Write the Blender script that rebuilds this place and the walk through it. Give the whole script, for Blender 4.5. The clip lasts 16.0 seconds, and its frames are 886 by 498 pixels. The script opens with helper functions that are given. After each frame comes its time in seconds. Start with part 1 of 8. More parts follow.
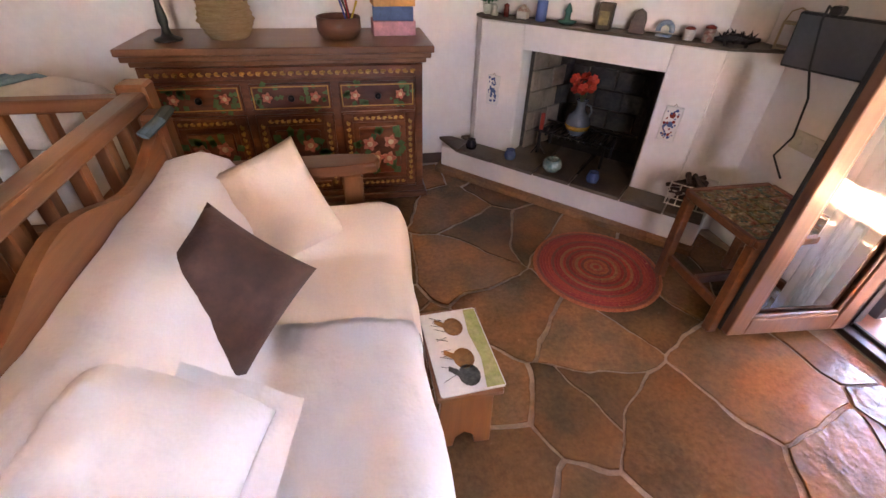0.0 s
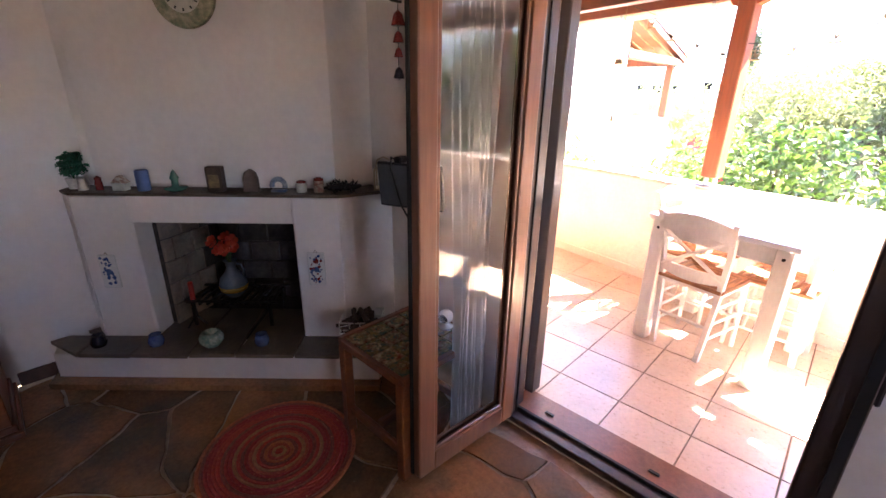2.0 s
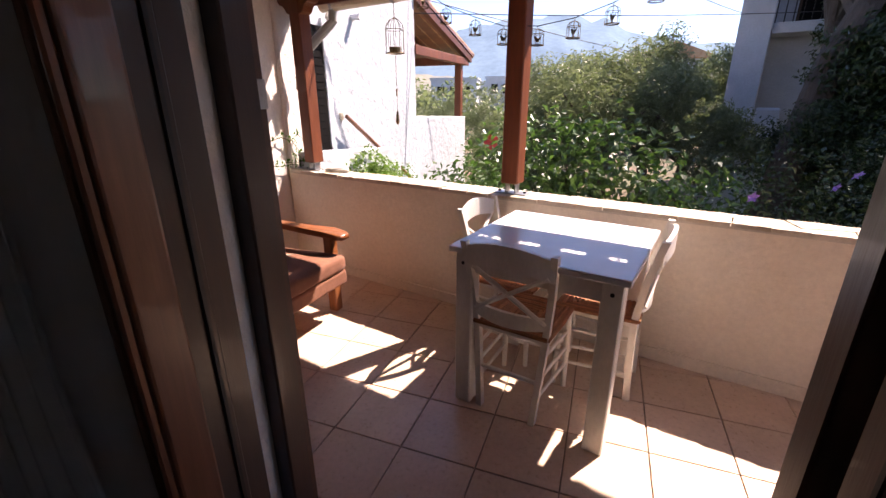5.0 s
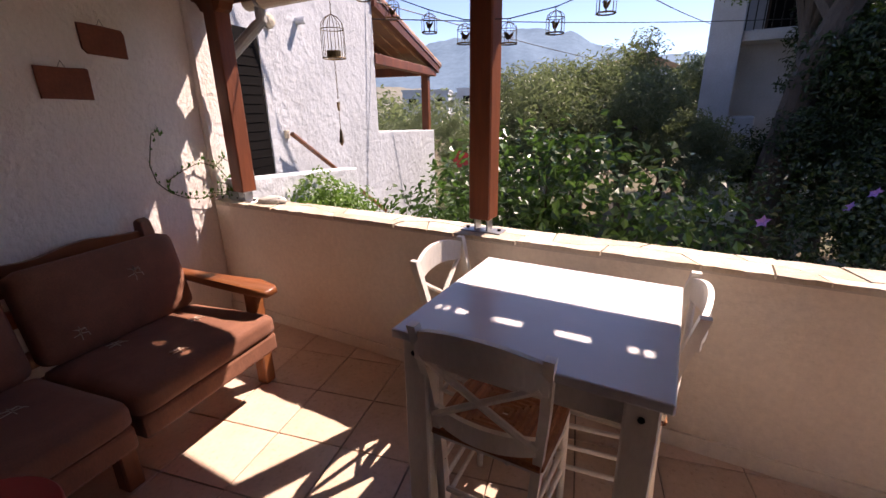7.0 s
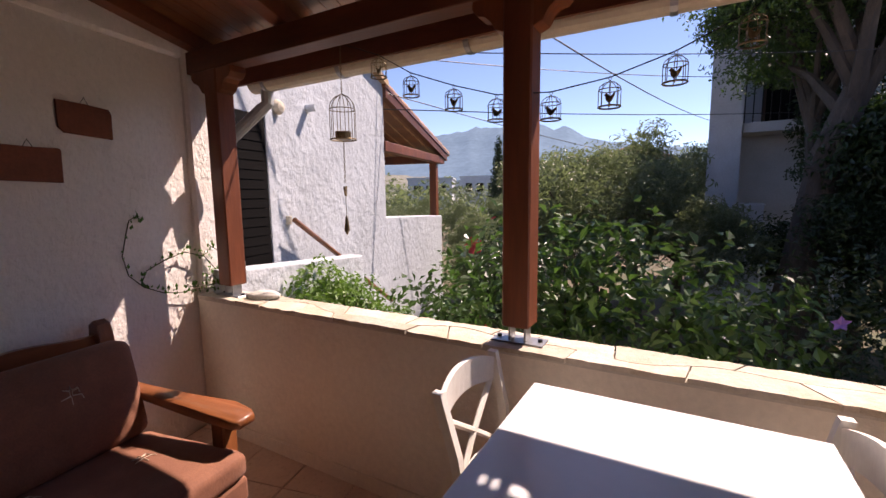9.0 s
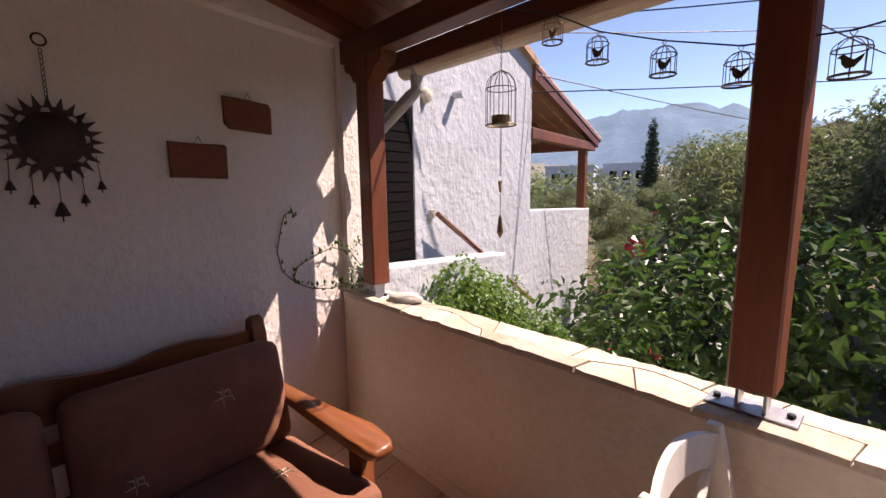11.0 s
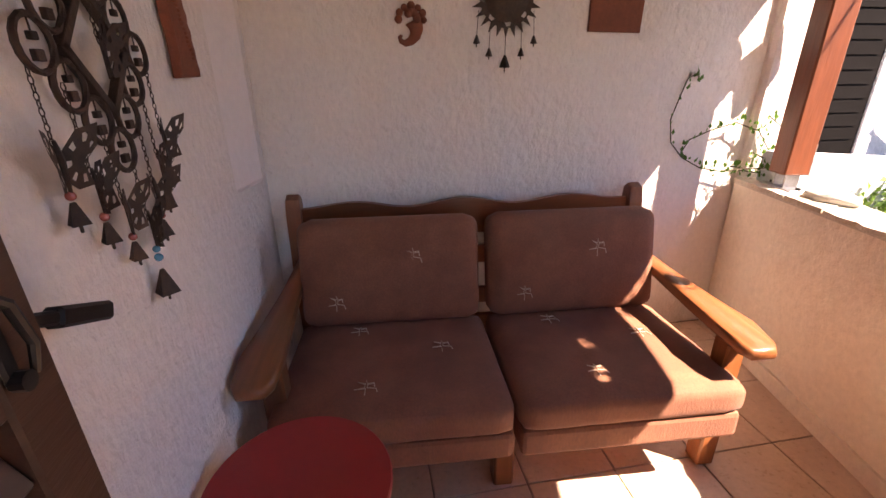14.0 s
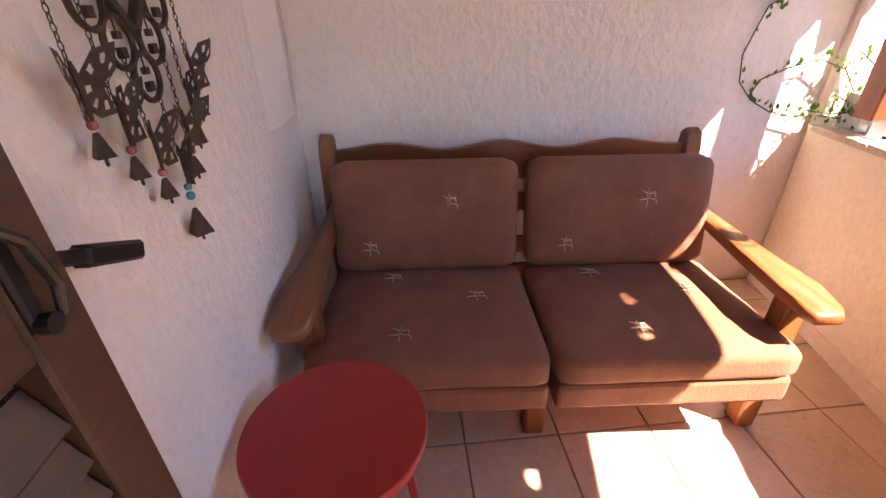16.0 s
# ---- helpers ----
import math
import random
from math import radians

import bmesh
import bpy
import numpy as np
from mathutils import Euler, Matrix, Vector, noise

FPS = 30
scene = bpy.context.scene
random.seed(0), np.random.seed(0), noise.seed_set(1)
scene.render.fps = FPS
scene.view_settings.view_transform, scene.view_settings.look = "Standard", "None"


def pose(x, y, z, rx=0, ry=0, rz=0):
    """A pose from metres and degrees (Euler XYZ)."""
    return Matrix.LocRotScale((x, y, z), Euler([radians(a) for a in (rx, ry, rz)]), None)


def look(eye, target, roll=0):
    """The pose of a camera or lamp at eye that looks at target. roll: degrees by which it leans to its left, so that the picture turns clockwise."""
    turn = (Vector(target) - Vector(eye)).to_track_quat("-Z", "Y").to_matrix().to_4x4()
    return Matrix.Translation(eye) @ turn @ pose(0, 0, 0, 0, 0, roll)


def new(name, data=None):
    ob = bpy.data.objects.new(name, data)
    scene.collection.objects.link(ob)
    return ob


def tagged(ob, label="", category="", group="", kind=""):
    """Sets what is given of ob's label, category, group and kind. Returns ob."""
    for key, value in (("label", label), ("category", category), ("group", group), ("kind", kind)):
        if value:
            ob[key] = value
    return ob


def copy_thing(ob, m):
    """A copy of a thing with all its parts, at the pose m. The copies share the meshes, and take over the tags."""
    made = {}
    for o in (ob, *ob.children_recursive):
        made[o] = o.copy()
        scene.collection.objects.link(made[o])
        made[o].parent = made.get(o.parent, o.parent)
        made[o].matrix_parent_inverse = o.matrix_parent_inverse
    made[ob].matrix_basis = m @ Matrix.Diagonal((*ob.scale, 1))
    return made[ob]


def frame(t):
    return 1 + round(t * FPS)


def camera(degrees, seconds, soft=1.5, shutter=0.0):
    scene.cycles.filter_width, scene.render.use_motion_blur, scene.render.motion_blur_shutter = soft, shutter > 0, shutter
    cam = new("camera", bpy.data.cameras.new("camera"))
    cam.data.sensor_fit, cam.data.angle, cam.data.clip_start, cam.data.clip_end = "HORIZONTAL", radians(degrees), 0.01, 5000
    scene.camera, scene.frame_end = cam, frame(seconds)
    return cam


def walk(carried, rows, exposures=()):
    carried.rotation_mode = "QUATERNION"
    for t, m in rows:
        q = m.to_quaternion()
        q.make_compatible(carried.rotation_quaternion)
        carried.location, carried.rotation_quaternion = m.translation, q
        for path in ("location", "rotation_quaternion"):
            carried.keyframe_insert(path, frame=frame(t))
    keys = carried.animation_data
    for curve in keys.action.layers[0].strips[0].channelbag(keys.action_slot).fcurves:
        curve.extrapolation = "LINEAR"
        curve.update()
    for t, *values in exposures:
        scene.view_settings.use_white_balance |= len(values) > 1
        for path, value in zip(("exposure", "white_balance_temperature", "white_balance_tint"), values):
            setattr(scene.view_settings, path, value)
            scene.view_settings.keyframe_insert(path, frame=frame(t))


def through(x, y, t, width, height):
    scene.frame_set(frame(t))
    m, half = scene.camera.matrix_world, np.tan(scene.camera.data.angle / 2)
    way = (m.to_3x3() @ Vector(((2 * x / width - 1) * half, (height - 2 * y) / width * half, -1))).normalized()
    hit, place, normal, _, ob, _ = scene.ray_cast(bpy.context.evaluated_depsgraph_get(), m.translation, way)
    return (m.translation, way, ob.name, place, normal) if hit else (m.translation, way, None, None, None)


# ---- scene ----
cam = camera(91.8, 16.0)
PATH = [
    (0, (0.674, 0.326, 1.294), (1.006, 1.899, 0.104), 1.9),
    (0.5, (0.801, 0.371, 1.312), (1.37, 1.965, 0.248), 1.5),
    (1, (0.917, 0.418, 1.362), (1.837, 1.936, 0.442), 1.1),
    (1.5, (1.039, 0.408, 1.375), (2.238, 1.815, 0.612), 1.1),
    (2, (1.213, 0.376, 1.367), (2.572, 1.676, 0.687), 0.9),
    (2.5, (1.368, 0.352, 1.378), (2.858, 1.504, 0.704), 0.6),
    (3, (1.547, 0.402, 1.349), (3.183, 1.345, 0.689), 0.6),
    (3.5, (1.673, 0.455, 1.348), (3.408, 1.204, 0.691), 0.2),
    (4, (1.805, 0.514, 1.335), (3.562, 1.208, 0.678), 0.1),
    (6.3, (2.523, 0.659, 1.332), (4.311, 1.254, 0.661), -0.9),
    (6.5, (2.585, 0.672, 1.332), (4.379, 1.253, 0.665), -0.9),
    (7, (2.696, 0.692, 1.343), (4.511, 1.259, 0.725), -1.0),
    (7.5, (2.786, 0.741, 1.334), (4.653, 1.295, 0.88), -0.7),
    (8, (2.854, 0.804, 1.321), (4.758, 1.342, 1.034), -0.5),
    (10.5, (3.31, 1.059, 1.374), (5.09, 1.921, 1.078), -0.9),
    (11, (3.328, 1.145, 1.372), (4.945, 2.287, 1.083), -0.7),
    (11.5, (3.343, 1.184, 1.373), (4.694, 2.632, 1.092), -0.8),
    (12, (3.328, 1.187, 1.363), (4.368, 2.866, 1.05), -0.7),
    (12.5, (3.295, 1.194, 1.339), (4.061, 2.993, 0.918), -0.6),
    (13, (3.256, 1.202, 1.32), (3.816, 3.046, 0.784), -0.6),
    (13.5, (3.221, 1.21, 1.291), (3.636, 3.057, 0.646), -0.5),
    (14, (3.202, 1.207, 1.259), (3.518, 3.036, 0.514), -0.7),
    (14.5, (3.184, 1.21, 1.235), (3.432, 3.008, 0.393), -0.8),
    (15, (3.184, 1.22, 1.222), (3.388, 2.975, 0.285), -1.0),
    (15.5, (3.175, 1.24, 1.221), (3.358, 2.983, 0.259), -0.9),
    (16, (3.185, 1.265, 1.233), (3.349, 3.009, 0.269), -0.9),
]
EXPOSURES = [(t, stops, kelvin, 29) for t, stops, kelvin in (
    (0, 7.0, 9300), (1.0, 7.15, 9100), (1.5, 6.7, 8500), (2.0, 5.6, 7700), (2.5, 4.7, 7500), (3.0, 4.0, 7450), (3.5, 3.3, 7450), (4.0, 2.6, 7450),
    (6.5, 1.4, 7450), (8.0, 1.0, 7400), (11.0, 1.1, 7400), (12.0, 1.35, 7800), (12.5, 1.65, 8200), (13.5, 2.5, 8300), (14.5, 2.95, 8350), (16.0, 3.35, 8350))]
walk(cam, [(t, look(eye, target, roll)) for t, eye, target, roll in PATH], EXPOSURES)

# ---- sky and sun ----
SUN_WAY = Vector((-0.819, 0.573, -1.33)).normalized()   # the way the sunlight travels
world = bpy.data.worlds.new("world")
scene.world = world
world.use_nodes = True
wn = world.node_tree
sky = wn.nodes.new("ShaderNodeTexSky")
sky.sky_type = "NISHITA"
sky.sun_disc = False
sky.sun_elevation = math.asin(-SUN_WAY.z)
sky.sun_rotation = math.atan2(-SUN_WAY.x, -SUN_WAY.y)
sky.air_density, sky.dust_density, sky.ozone_density = 0.65, 0.03, 4.0
wn.links.new(sky.outputs[0], wn.nodes["Background"].inputs[0])
wn.nodes["Background"].inputs[1].default_value = 0.115
sun = new("sun", bpy.data.lights.new("sun", "SUN"))
sun.data.energy, sun.data.angle, sun.data.color = 4.8, radians(0.53), (1.0, 0.94, 0.86)
sun.matrix_world = look(-SUN_WAY * 20, (0, 0, 0))
# sky light through the window in the room's rear wall, which the walk never faces
rear = new("rear_window_light", bpy.data.lights.new("rear_window_light", "AREA"))
rear.data.shape, rear.data.size, rear.data.size_y, rear.data.energy, rear.data.color = "RECTANGLE", 0.55, 0.65, 0.16, (0.93, 0.96, 1.0)
rear.matrix_world = look((0.6, -2.32, 1.5), (0.6, 0, 1.2))

# ---- building helpers ----
def part(name, bm, material, parent=None, label="", smooth=False):
    """Links a bmesh as one mesh object, under a parent or on its own."""
    me = bpy.data.meshes.new(name)
    bmesh.ops.recalc_face_normals(bm, faces=bm.faces)
    if smooth:
        for fc in bm.faces:
            fc.smooth = True
    bm.to_mesh(me)
    bm.free()
    me.materials.append(material)
    ob = new(name, me)
    if parent is not None:
        ob.parent = parent
    if label:
        ob["label"] = label
    return ob


def thing(name, m, label, category, group="", kind=""):
    """An empty at a thing's base."""
    ob = new(name)
    ob.matrix_basis = m
    ob.empty_display_size = 0.1
    return tagged(ob, label, category, group, kind)


def box(bm, x0, y0, z0, x1, y1, z1, bevel=0.0, m=None, seg=1):
    r = bmesh.ops.create_cube(bm, size=1.0)
    vs = r["verts"]
    bmesh.ops.transform(bm, matrix=Matrix.LocRotScale(((x0 + x1) / 2, (y0 + y1) / 2, (z0 + z1) / 2), None, (abs(x1 - x0), abs(y1 - y0), abs(z1 - z0))), verts=vs)
    if bevel > 0:
        es = list({e for v in vs for e in v.link_edges})
        out = bmesh.ops.bevel(bm, geom=es, offset=bevel, segments=seg, affect="EDGES", profile=0.5)
        vs = list({v for fc in out["faces"] for v in fc.verts} | {v for v in vs if v.is_valid})
    if m is not None:
        bmesh.ops.transform(bm, matrix=m, verts=vs)
    return vs


def bx(*a, **k):
    bm = bmesh.new()
    box(bm, *a, **k)
    return bm


def rod(bm, a, b, r0, r1=None, seg=10):
    """A tapered rod from a to b."""
    a, b = Vector(a), Vector(b)
    r1 = r0 if r1 is None else r1
    q = (b - a).to_track_quat("Z", "Y").to_matrix().to_4x4()
    m = Matrix.Translation((a + b) / 2) @ q
    return bmesh.ops.create_cone(bm, cap_ends=True, segments=seg, radius1=r0, radius2=r1, depth=(b - a).length, matrix=m)["verts"]


def tube(bm, pts, r, seg=8, closed=False):
    """A round tube along points; r may be a list."""
    pts = [Vector(p) for p in pts]
    n = len(pts)
    rings = []
    side = None
    for i, p in enumerate(pts):
        a = pts[(i - 1) % n] if closed or i > 0 else p
        b = pts[(i + 1) % n] if closed or i < n - 1 else p
        way = (b - a).normalized()
        if side is None:
            side = way.orthogonal().normalized()
        side = (side - way * side.dot(way)).normalized()
        up = way.cross(side)
        rr = r[i] if isinstance(r, (list, tuple)) else r
        rings.append([bm.verts.new(p + (side * math.cos(6.28318 * k / seg) + up * math.sin(6.28318 * k / seg)) * rr) for k in range(seg)])
    for i in range(n if closed else n - 1):
        A, B = rings[i], rings[(i + 1) % n]
        for k in range(seg):
            bm.faces.new((A[k], A[(k + 1) % seg], B[(k + 1) % seg], B[k]))
    if not closed:
        bm.faces.new(rings[0][::-1])
        bm.faces.new(rings[-1])


def lathe(bm, profile, seg=24, m=None):
    """A turned shape from (radius, height) pairs, bottom to top."""
    rings = []
    for r, z in profile:
        rings.append([bm.verts.new((r * math.cos(6.28318 * k / seg), r * math.sin(6.28318 * k / seg), z)) for k in range(seg)])
    for A, B in zip(rings, rings[1:]):
        for k in range(seg):
            bm.faces.new((A[k], A[(k + 1) % seg], B[(k + 1) % seg], B[k]))
    if profile[0][0] > 1e-4:
        bm.faces.new(rings[0][::-1])
    if profile[-1][0] > 1e-4:
        bm.faces.new(rings[-1])
    bmesh.ops.remove_doubles(bm, verts=[v for R in (rings[0], rings[-1]) for v in R], dist=1e-5)
    if m is not None:
        bmesh.ops.transform(bm, matrix=m, verts=bm.verts)


def prism(bm, pts, t0, t1, axis="z", m=None, bevel=0.0):
    """A flat outline (list of 2D points) given a thickness from t0 to t1 along an axis: z (x, y), y (x, z), x (y, z)."""
    def at(p, t):
        return {"z": (p[0], p[1], t), "y": (p[0], t, p[1]), "x": (t, p[0], p[1])}[axis]
    lo = [bm.verts.new(at(p, t0)) for p in pts]
    hi = [bm.verts.new(at(p, t1)) for p in pts]
    fs = [bm.faces.new(lo[::-1]), bm.faces.new(hi)]
    n = len(pts)
    for i in range(n):
        fs.append(bm.faces.new((lo[i], lo[(i + 1) % n], hi[(i + 1) % n], hi[i])))
    if bevel > 0:
        es = list({e for fc in fs[:2] for e in fc.edges})
        bmesh.ops.bevel(bm, geom=es, offset=bevel, segments=2, affect="EDGES", profile=0.5)
    if m is not None:
        bmesh.ops.transform(bm, matrix=m, verts=list({v for v in bm.verts}))
    return lo + hi


def pillow(bm, w, d, h, puff=0.5, n=14, wrinkle=0.006, seed=0.0, pinch=0.06, m=None):
    """A stuffed cushion, w by d by h, centred, with tight edges and drawn-in sides."""
    grid = {}
    for side in (1, -1):
        for i in range(n + 1):
            for j in range(n + 1):
                edge = i in (0, n) or j in (0, n)
                if side == -1 and edge:
                    grid[side, i, j] = grid[1, i, j]
                    continue
                u, v = 2 * i / n - 1, 2 * j / n - 1
                t = max(0.0, (1 - u ** 4) * (1 - v ** 4)) ** puff
                pu, pv = 1 - pinch * (1 - v * v) * abs(u) ** 3, 1 - pinch * (1 - u * u) * abs(v) ** 3
                p = Vector((u * pu * w / 2, v * pv * d / 2, side * t * h / 2))
                nz = noise.noise(Vector((p.x * 7 + seed, p.y * 7 - seed, side * 3.0))) + 0.5 * noise.noise(Vector((p.x * 19, p.y * 19 + seed, side)))
                p.z += nz * wrinkle * min(1.0, t * 2)
                grid[side, i, j] = bm.verts.new(p)
    for side in (1, -1):
        for i in range(n):
            for j in range(n):
                q = [grid[side, i, j], grid[side, i + 1, j], grid[side, i + 1, j + 1], grid[side, i, j + 1]]
                bm.faces.new(q if side == 1 else q[::-1])
    if m is not None:
        bmesh.ops.transform(bm, matrix=m, verts=bm.verts)


def block_cushion(bm, w, d, h, r=0.035, crown=0.012, n=12, seed=0.0):
    """A foam cushion, w by d by h from its base centre, with rounded edges and a slightly crowned, uneven cover."""
    box(bm, -w / 2, -d / 2, 0, w / 2, d / 2, h)
    bmesh.ops.subdivide_edges(bm, edges=bm.edges[:], cuts=n, use_grid_fill=True)
    for v in bm.verts:
        p = v.co.copy()
        core = Vector((max(-w / 2 + r, min(w / 2 - r, p.x)), max(-d / 2 + r, min(d / 2 - r, p.y)), max(r, min(h - r, p.z))))
        dv = p - core
        if dv.length > 1e-6:
            p = core + dv.normalized() * r
        u, q = 2 * p.x / w, 2 * p.y / d
        bulge = crown * (1 - min(1, u * u)) * (1 - min(1, q * q))
        p.z += bulge if p.z > h / 2 else 0
        p += Vector((0, 0, 1)) * 0.004 * noise.noise(Vector((p.x * 9 + seed, p.y * 9, p.z * 9)))
        v.co = p


def mesh_ob(name, verts, faces, material, parent=None):
    me = bpy.data.meshes.new(name)
    me.from_pydata(verts, [], faces)
    me.update()
    me.materials.append(material)
    ob = new(name, me)
    if parent is not None:
        ob.parent = parent
    return ob


def text_ob(name, body, size, m, material, parent=None, extrude=0.0006):
    cu = bpy.data.curves.new(name, "FONT")
    cu.body, cu.size, cu.extrude, cu.align_x, cu.align_y = body, size, extrude, "CENTER", "CENTER"
    cu.materials.append(material)
    ob = new(name, cu)
    ob.matrix_basis = m
    if parent is not None:
        ob.parent = parent
    return ob


# ---- materials ----
def material(name, base, rough=0.6, var=0.25, scale=6.0, fine=60.0, bump=0.15, metal=0.0, tint=None, stretch=(1, 1, 1), rnd=0.0, island=0.0,
             spec=0.5, fleck=None, coat=0.0, sheen=0.0, trans=0.0, bump_scale=None, dist=0.01, rough_var=0.1):
    """A surface with colour variation at two scales, relief and uneven gloss. tint: a second colour that shows in large patches."""
    mt = bpy.data.materials.new(name)
    mt.use_nodes = True
    nt = mt.node_tree
    bs = nt.nodes["Principled BSDF"]
    tc = nt.nodes.new("ShaderNodeTexCoord")
    mp = nt.nodes.new("ShaderNodeMapping")
    mp.inputs["Scale"].default_value = stretch
    nt.links.new(tc.outputs["Object"], mp.inputs[0])
    src = mp.outputs[0]
    oi = None
    if rnd > 0:
        oi = nt.nodes.new("ShaderNodeObjectInfo")
        ad = nt.nodes.new("ShaderNodeVectorMath")
        ad.operation = "MULTIPLY_ADD"
        nt.links.new(oi.outputs["Random"], ad.inputs[0])
        ad.inputs[1].default_value = (37.0, 19.0, 7.0)
        nt.links.new(src, ad.inputs[2])
        src = ad.outputs[0]

    def noise_at(sc, detail, rg=0.55):
        nz = nt.nodes.new("ShaderNodeTexNoise")
        nz.inputs["Scale"].default_value, nz.inputs["Detail"].default_value, nz.inputs["Roughness"].default_value = sc, detail, rg
        nt.links.new(src, nz.inputs["Vector"])
        return nz.outputs["Fac"]

    def ramp(fac, a, b, ca, cb):
        rp = nt.nodes.new("ShaderNodeValToRGB")
        rp.color_ramp.elements[0].position, rp.color_ramp.elements[1].position = a, b
        rp.color_ramp.elements[0].color, rp.color_ramp.elements[1].color = (*ca, 1), (*cb, 1)
        nt.links.new(fac, rp.inputs[0])
        return rp.outputs[0]

    def mul(a, b, fac=1.0, mode="MULTIPLY"):
        mx = nt.nodes.new("ShaderNodeMix")
        mx.data_type, mx.blend_type = "RGBA", mode
        if isinstance(fac, float):
            mx.inputs[0].default_value = fac
        else:
            nt.links.new(fac, mx.inputs[0])
        nt.links.new(a, mx.inputs[6])
        nt.links.new(b, mx.inputs[7])
        return mx.outputs[2]

    big, small = noise_at(scale, 4), noise_at(fine, 5, 0.65)
    t2 = tint if tint else tuple(c * (1 - var) for c in base)
    col = ramp(big, 0.35, 0.65, base, t2)
    g = 1 - var * 0.8
    col = mul(col, ramp(small, 0.3, 0.7, (g, g, g), (1.04, 1.04, 1.04)))
    if fleck:
        col = mul(col, ramp(noise_at(fleck[1], 2), fleck[2], fleck[2] + 0.05, (0, 0, 0), (1, 1, 1)), 1.0, "MULTIPLY") if fleck[0] is None else \
            mul(col, ramp(small, 0, 1, fleck[0], fleck[0]), ramp(noise_at(fleck[1], 3), fleck[2], fleck[2] + 0.06, (0, 0, 0), (1, 1, 1)), "MIX")
    if oi is not None:
        lo, hi = 1 - rnd, 1 + rnd * 0.6
        col = mul(col, ramp(oi.outputs["Random"], 0, 1, (lo, lo, lo * 0.97), (hi, hi, hi)))
    if island > 0:
        ge = nt.nodes.new("ShaderNodeNewGeometry")
        lo, hi = 1 - island, 1 + island * 0.7
        col = mul(col, ramp(ge.outputs["Random Per Island"], 0, 1, (lo, lo, lo * 0.9), (hi, hi, hi)))
    nt.links.new(col, bs.inputs["Base Color"])
    rr = nt.nodes.new("ShaderNodeMapRange")
    rr.inputs[3].default_value, rr.inputs[4].default_value = max(0.03, rough - rough_var), min(1.0, rough + rough_var)
    nt.links.new(small, rr.inputs[0])
    nt.links.new(rr.outputs[0], bs.inputs["Roughness"])
    bs.inputs["Metallic"].default_value = metal
    bs.inputs["Specular IOR Level"].default_value = spec
    bs.inputs["Coat Weight"].default_value = coat
    bs.inputs["Sheen Weight"].default_value = sheen
    if trans > 0:
        bs.inputs["Transmission Weight"].default_value = trans
    if bump > 0:
        bp = nt.nodes.new("ShaderNodeBump")
        bp.inputs["Strength"].default_value, bp.inputs["Distance"].default_value = bump, dist
        nt.links.new(noise_at(bump_scale, 5, 0.6) if bump_scale else small, bp.inputs["Height"])
        nt.links.new(bp.outputs[0], bs.inputs["Normal"])
    return mt


def leaf_material(name, base, tint, rough=0.45, through_light=0.28):
    mt = material(name, base, rough, 0.3, 0.8, 9, 0, tint=tint, island=0.45, spec=0.4)
    nt = mt.node_tree
    bs, out = nt.nodes["Principled BSDF"], nt.nodes["Material Output"]
    tr, mx = nt.nodes.new("ShaderNodeBsdfTranslucent"), nt.nodes.new("ShaderNodeMixShader")
    tr.inputs[0].default_value = (base[0] * 1.9, base[1] * 2.1, base[2] * 1.3, 1)
    mx.inputs[0].default_value = through_light
    nt.links.new(bs.outputs[0], mx.inputs[1])
    nt.links.new(tr.outputs[0], mx.inputs[2])
    nt.links.new(mx.outputs[0], out.inputs[0])
    return mt


plaster_in = material("interior_plaster", (0.78, 0.72, 0.69), 0.85, 0.05, 1.5, 30, 0.25, tint=(0.74, 0.68, 0.655), bump_scale=14, dist=0.012)
plaster_out = material("rough_lime_plaster", (0.79, 0.735, 0.69), 0.9, 0.08, 1.2, 45, 0.75, tint=(0.74, 0.68, 0.63), bump_scale=30, dist=0.016, stretch=(1, 1, 0.8))
# white walls: tree shade and a cool cast are put into the render's base
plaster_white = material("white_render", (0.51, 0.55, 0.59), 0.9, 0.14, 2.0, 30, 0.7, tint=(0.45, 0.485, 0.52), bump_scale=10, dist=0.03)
plaster_cream = material("cream_parapet_plaster", (0.79, 0.725, 0.63), 0.9, 0.12, 1.8, 40, 0.6, tint=(0.73, 0.645, 0.54), bump_scale=16, dist=0.016)
pine = material("varnished_pine", (0.3, 0.105, 0.037), 0.36, 0.4, 3, 40, 0.12, tint=(0.2, 0.062, 0.022), stretch=(1, 1, 0.08), rnd=0.12, coat=0.15)
pine_y = material("varnished_pine_lengthwise", (0.3, 0.105, 0.037), 0.36, 0.4, 3, 40, 0.12, tint=(0.2, 0.062, 0.022), stretch=(1, 0.08, 1), rnd=0.12, coat=0.15)
pine_x = material("varnished_pine_crosswise", (0.3, 0.105, 0.037), 0.36, 0.4, 3, 40, 0.12, tint=(0.2, 0.062, 0.022), stretch=(0.08, 1, 1), rnd=0.12, coat=0.15)
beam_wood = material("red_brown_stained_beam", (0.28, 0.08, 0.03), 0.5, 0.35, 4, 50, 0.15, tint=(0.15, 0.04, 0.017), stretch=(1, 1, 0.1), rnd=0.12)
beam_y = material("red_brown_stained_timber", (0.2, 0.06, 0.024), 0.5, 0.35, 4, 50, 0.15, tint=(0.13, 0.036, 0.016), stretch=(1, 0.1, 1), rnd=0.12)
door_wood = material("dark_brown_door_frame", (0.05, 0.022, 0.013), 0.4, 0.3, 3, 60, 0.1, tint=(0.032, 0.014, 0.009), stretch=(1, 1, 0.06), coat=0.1)
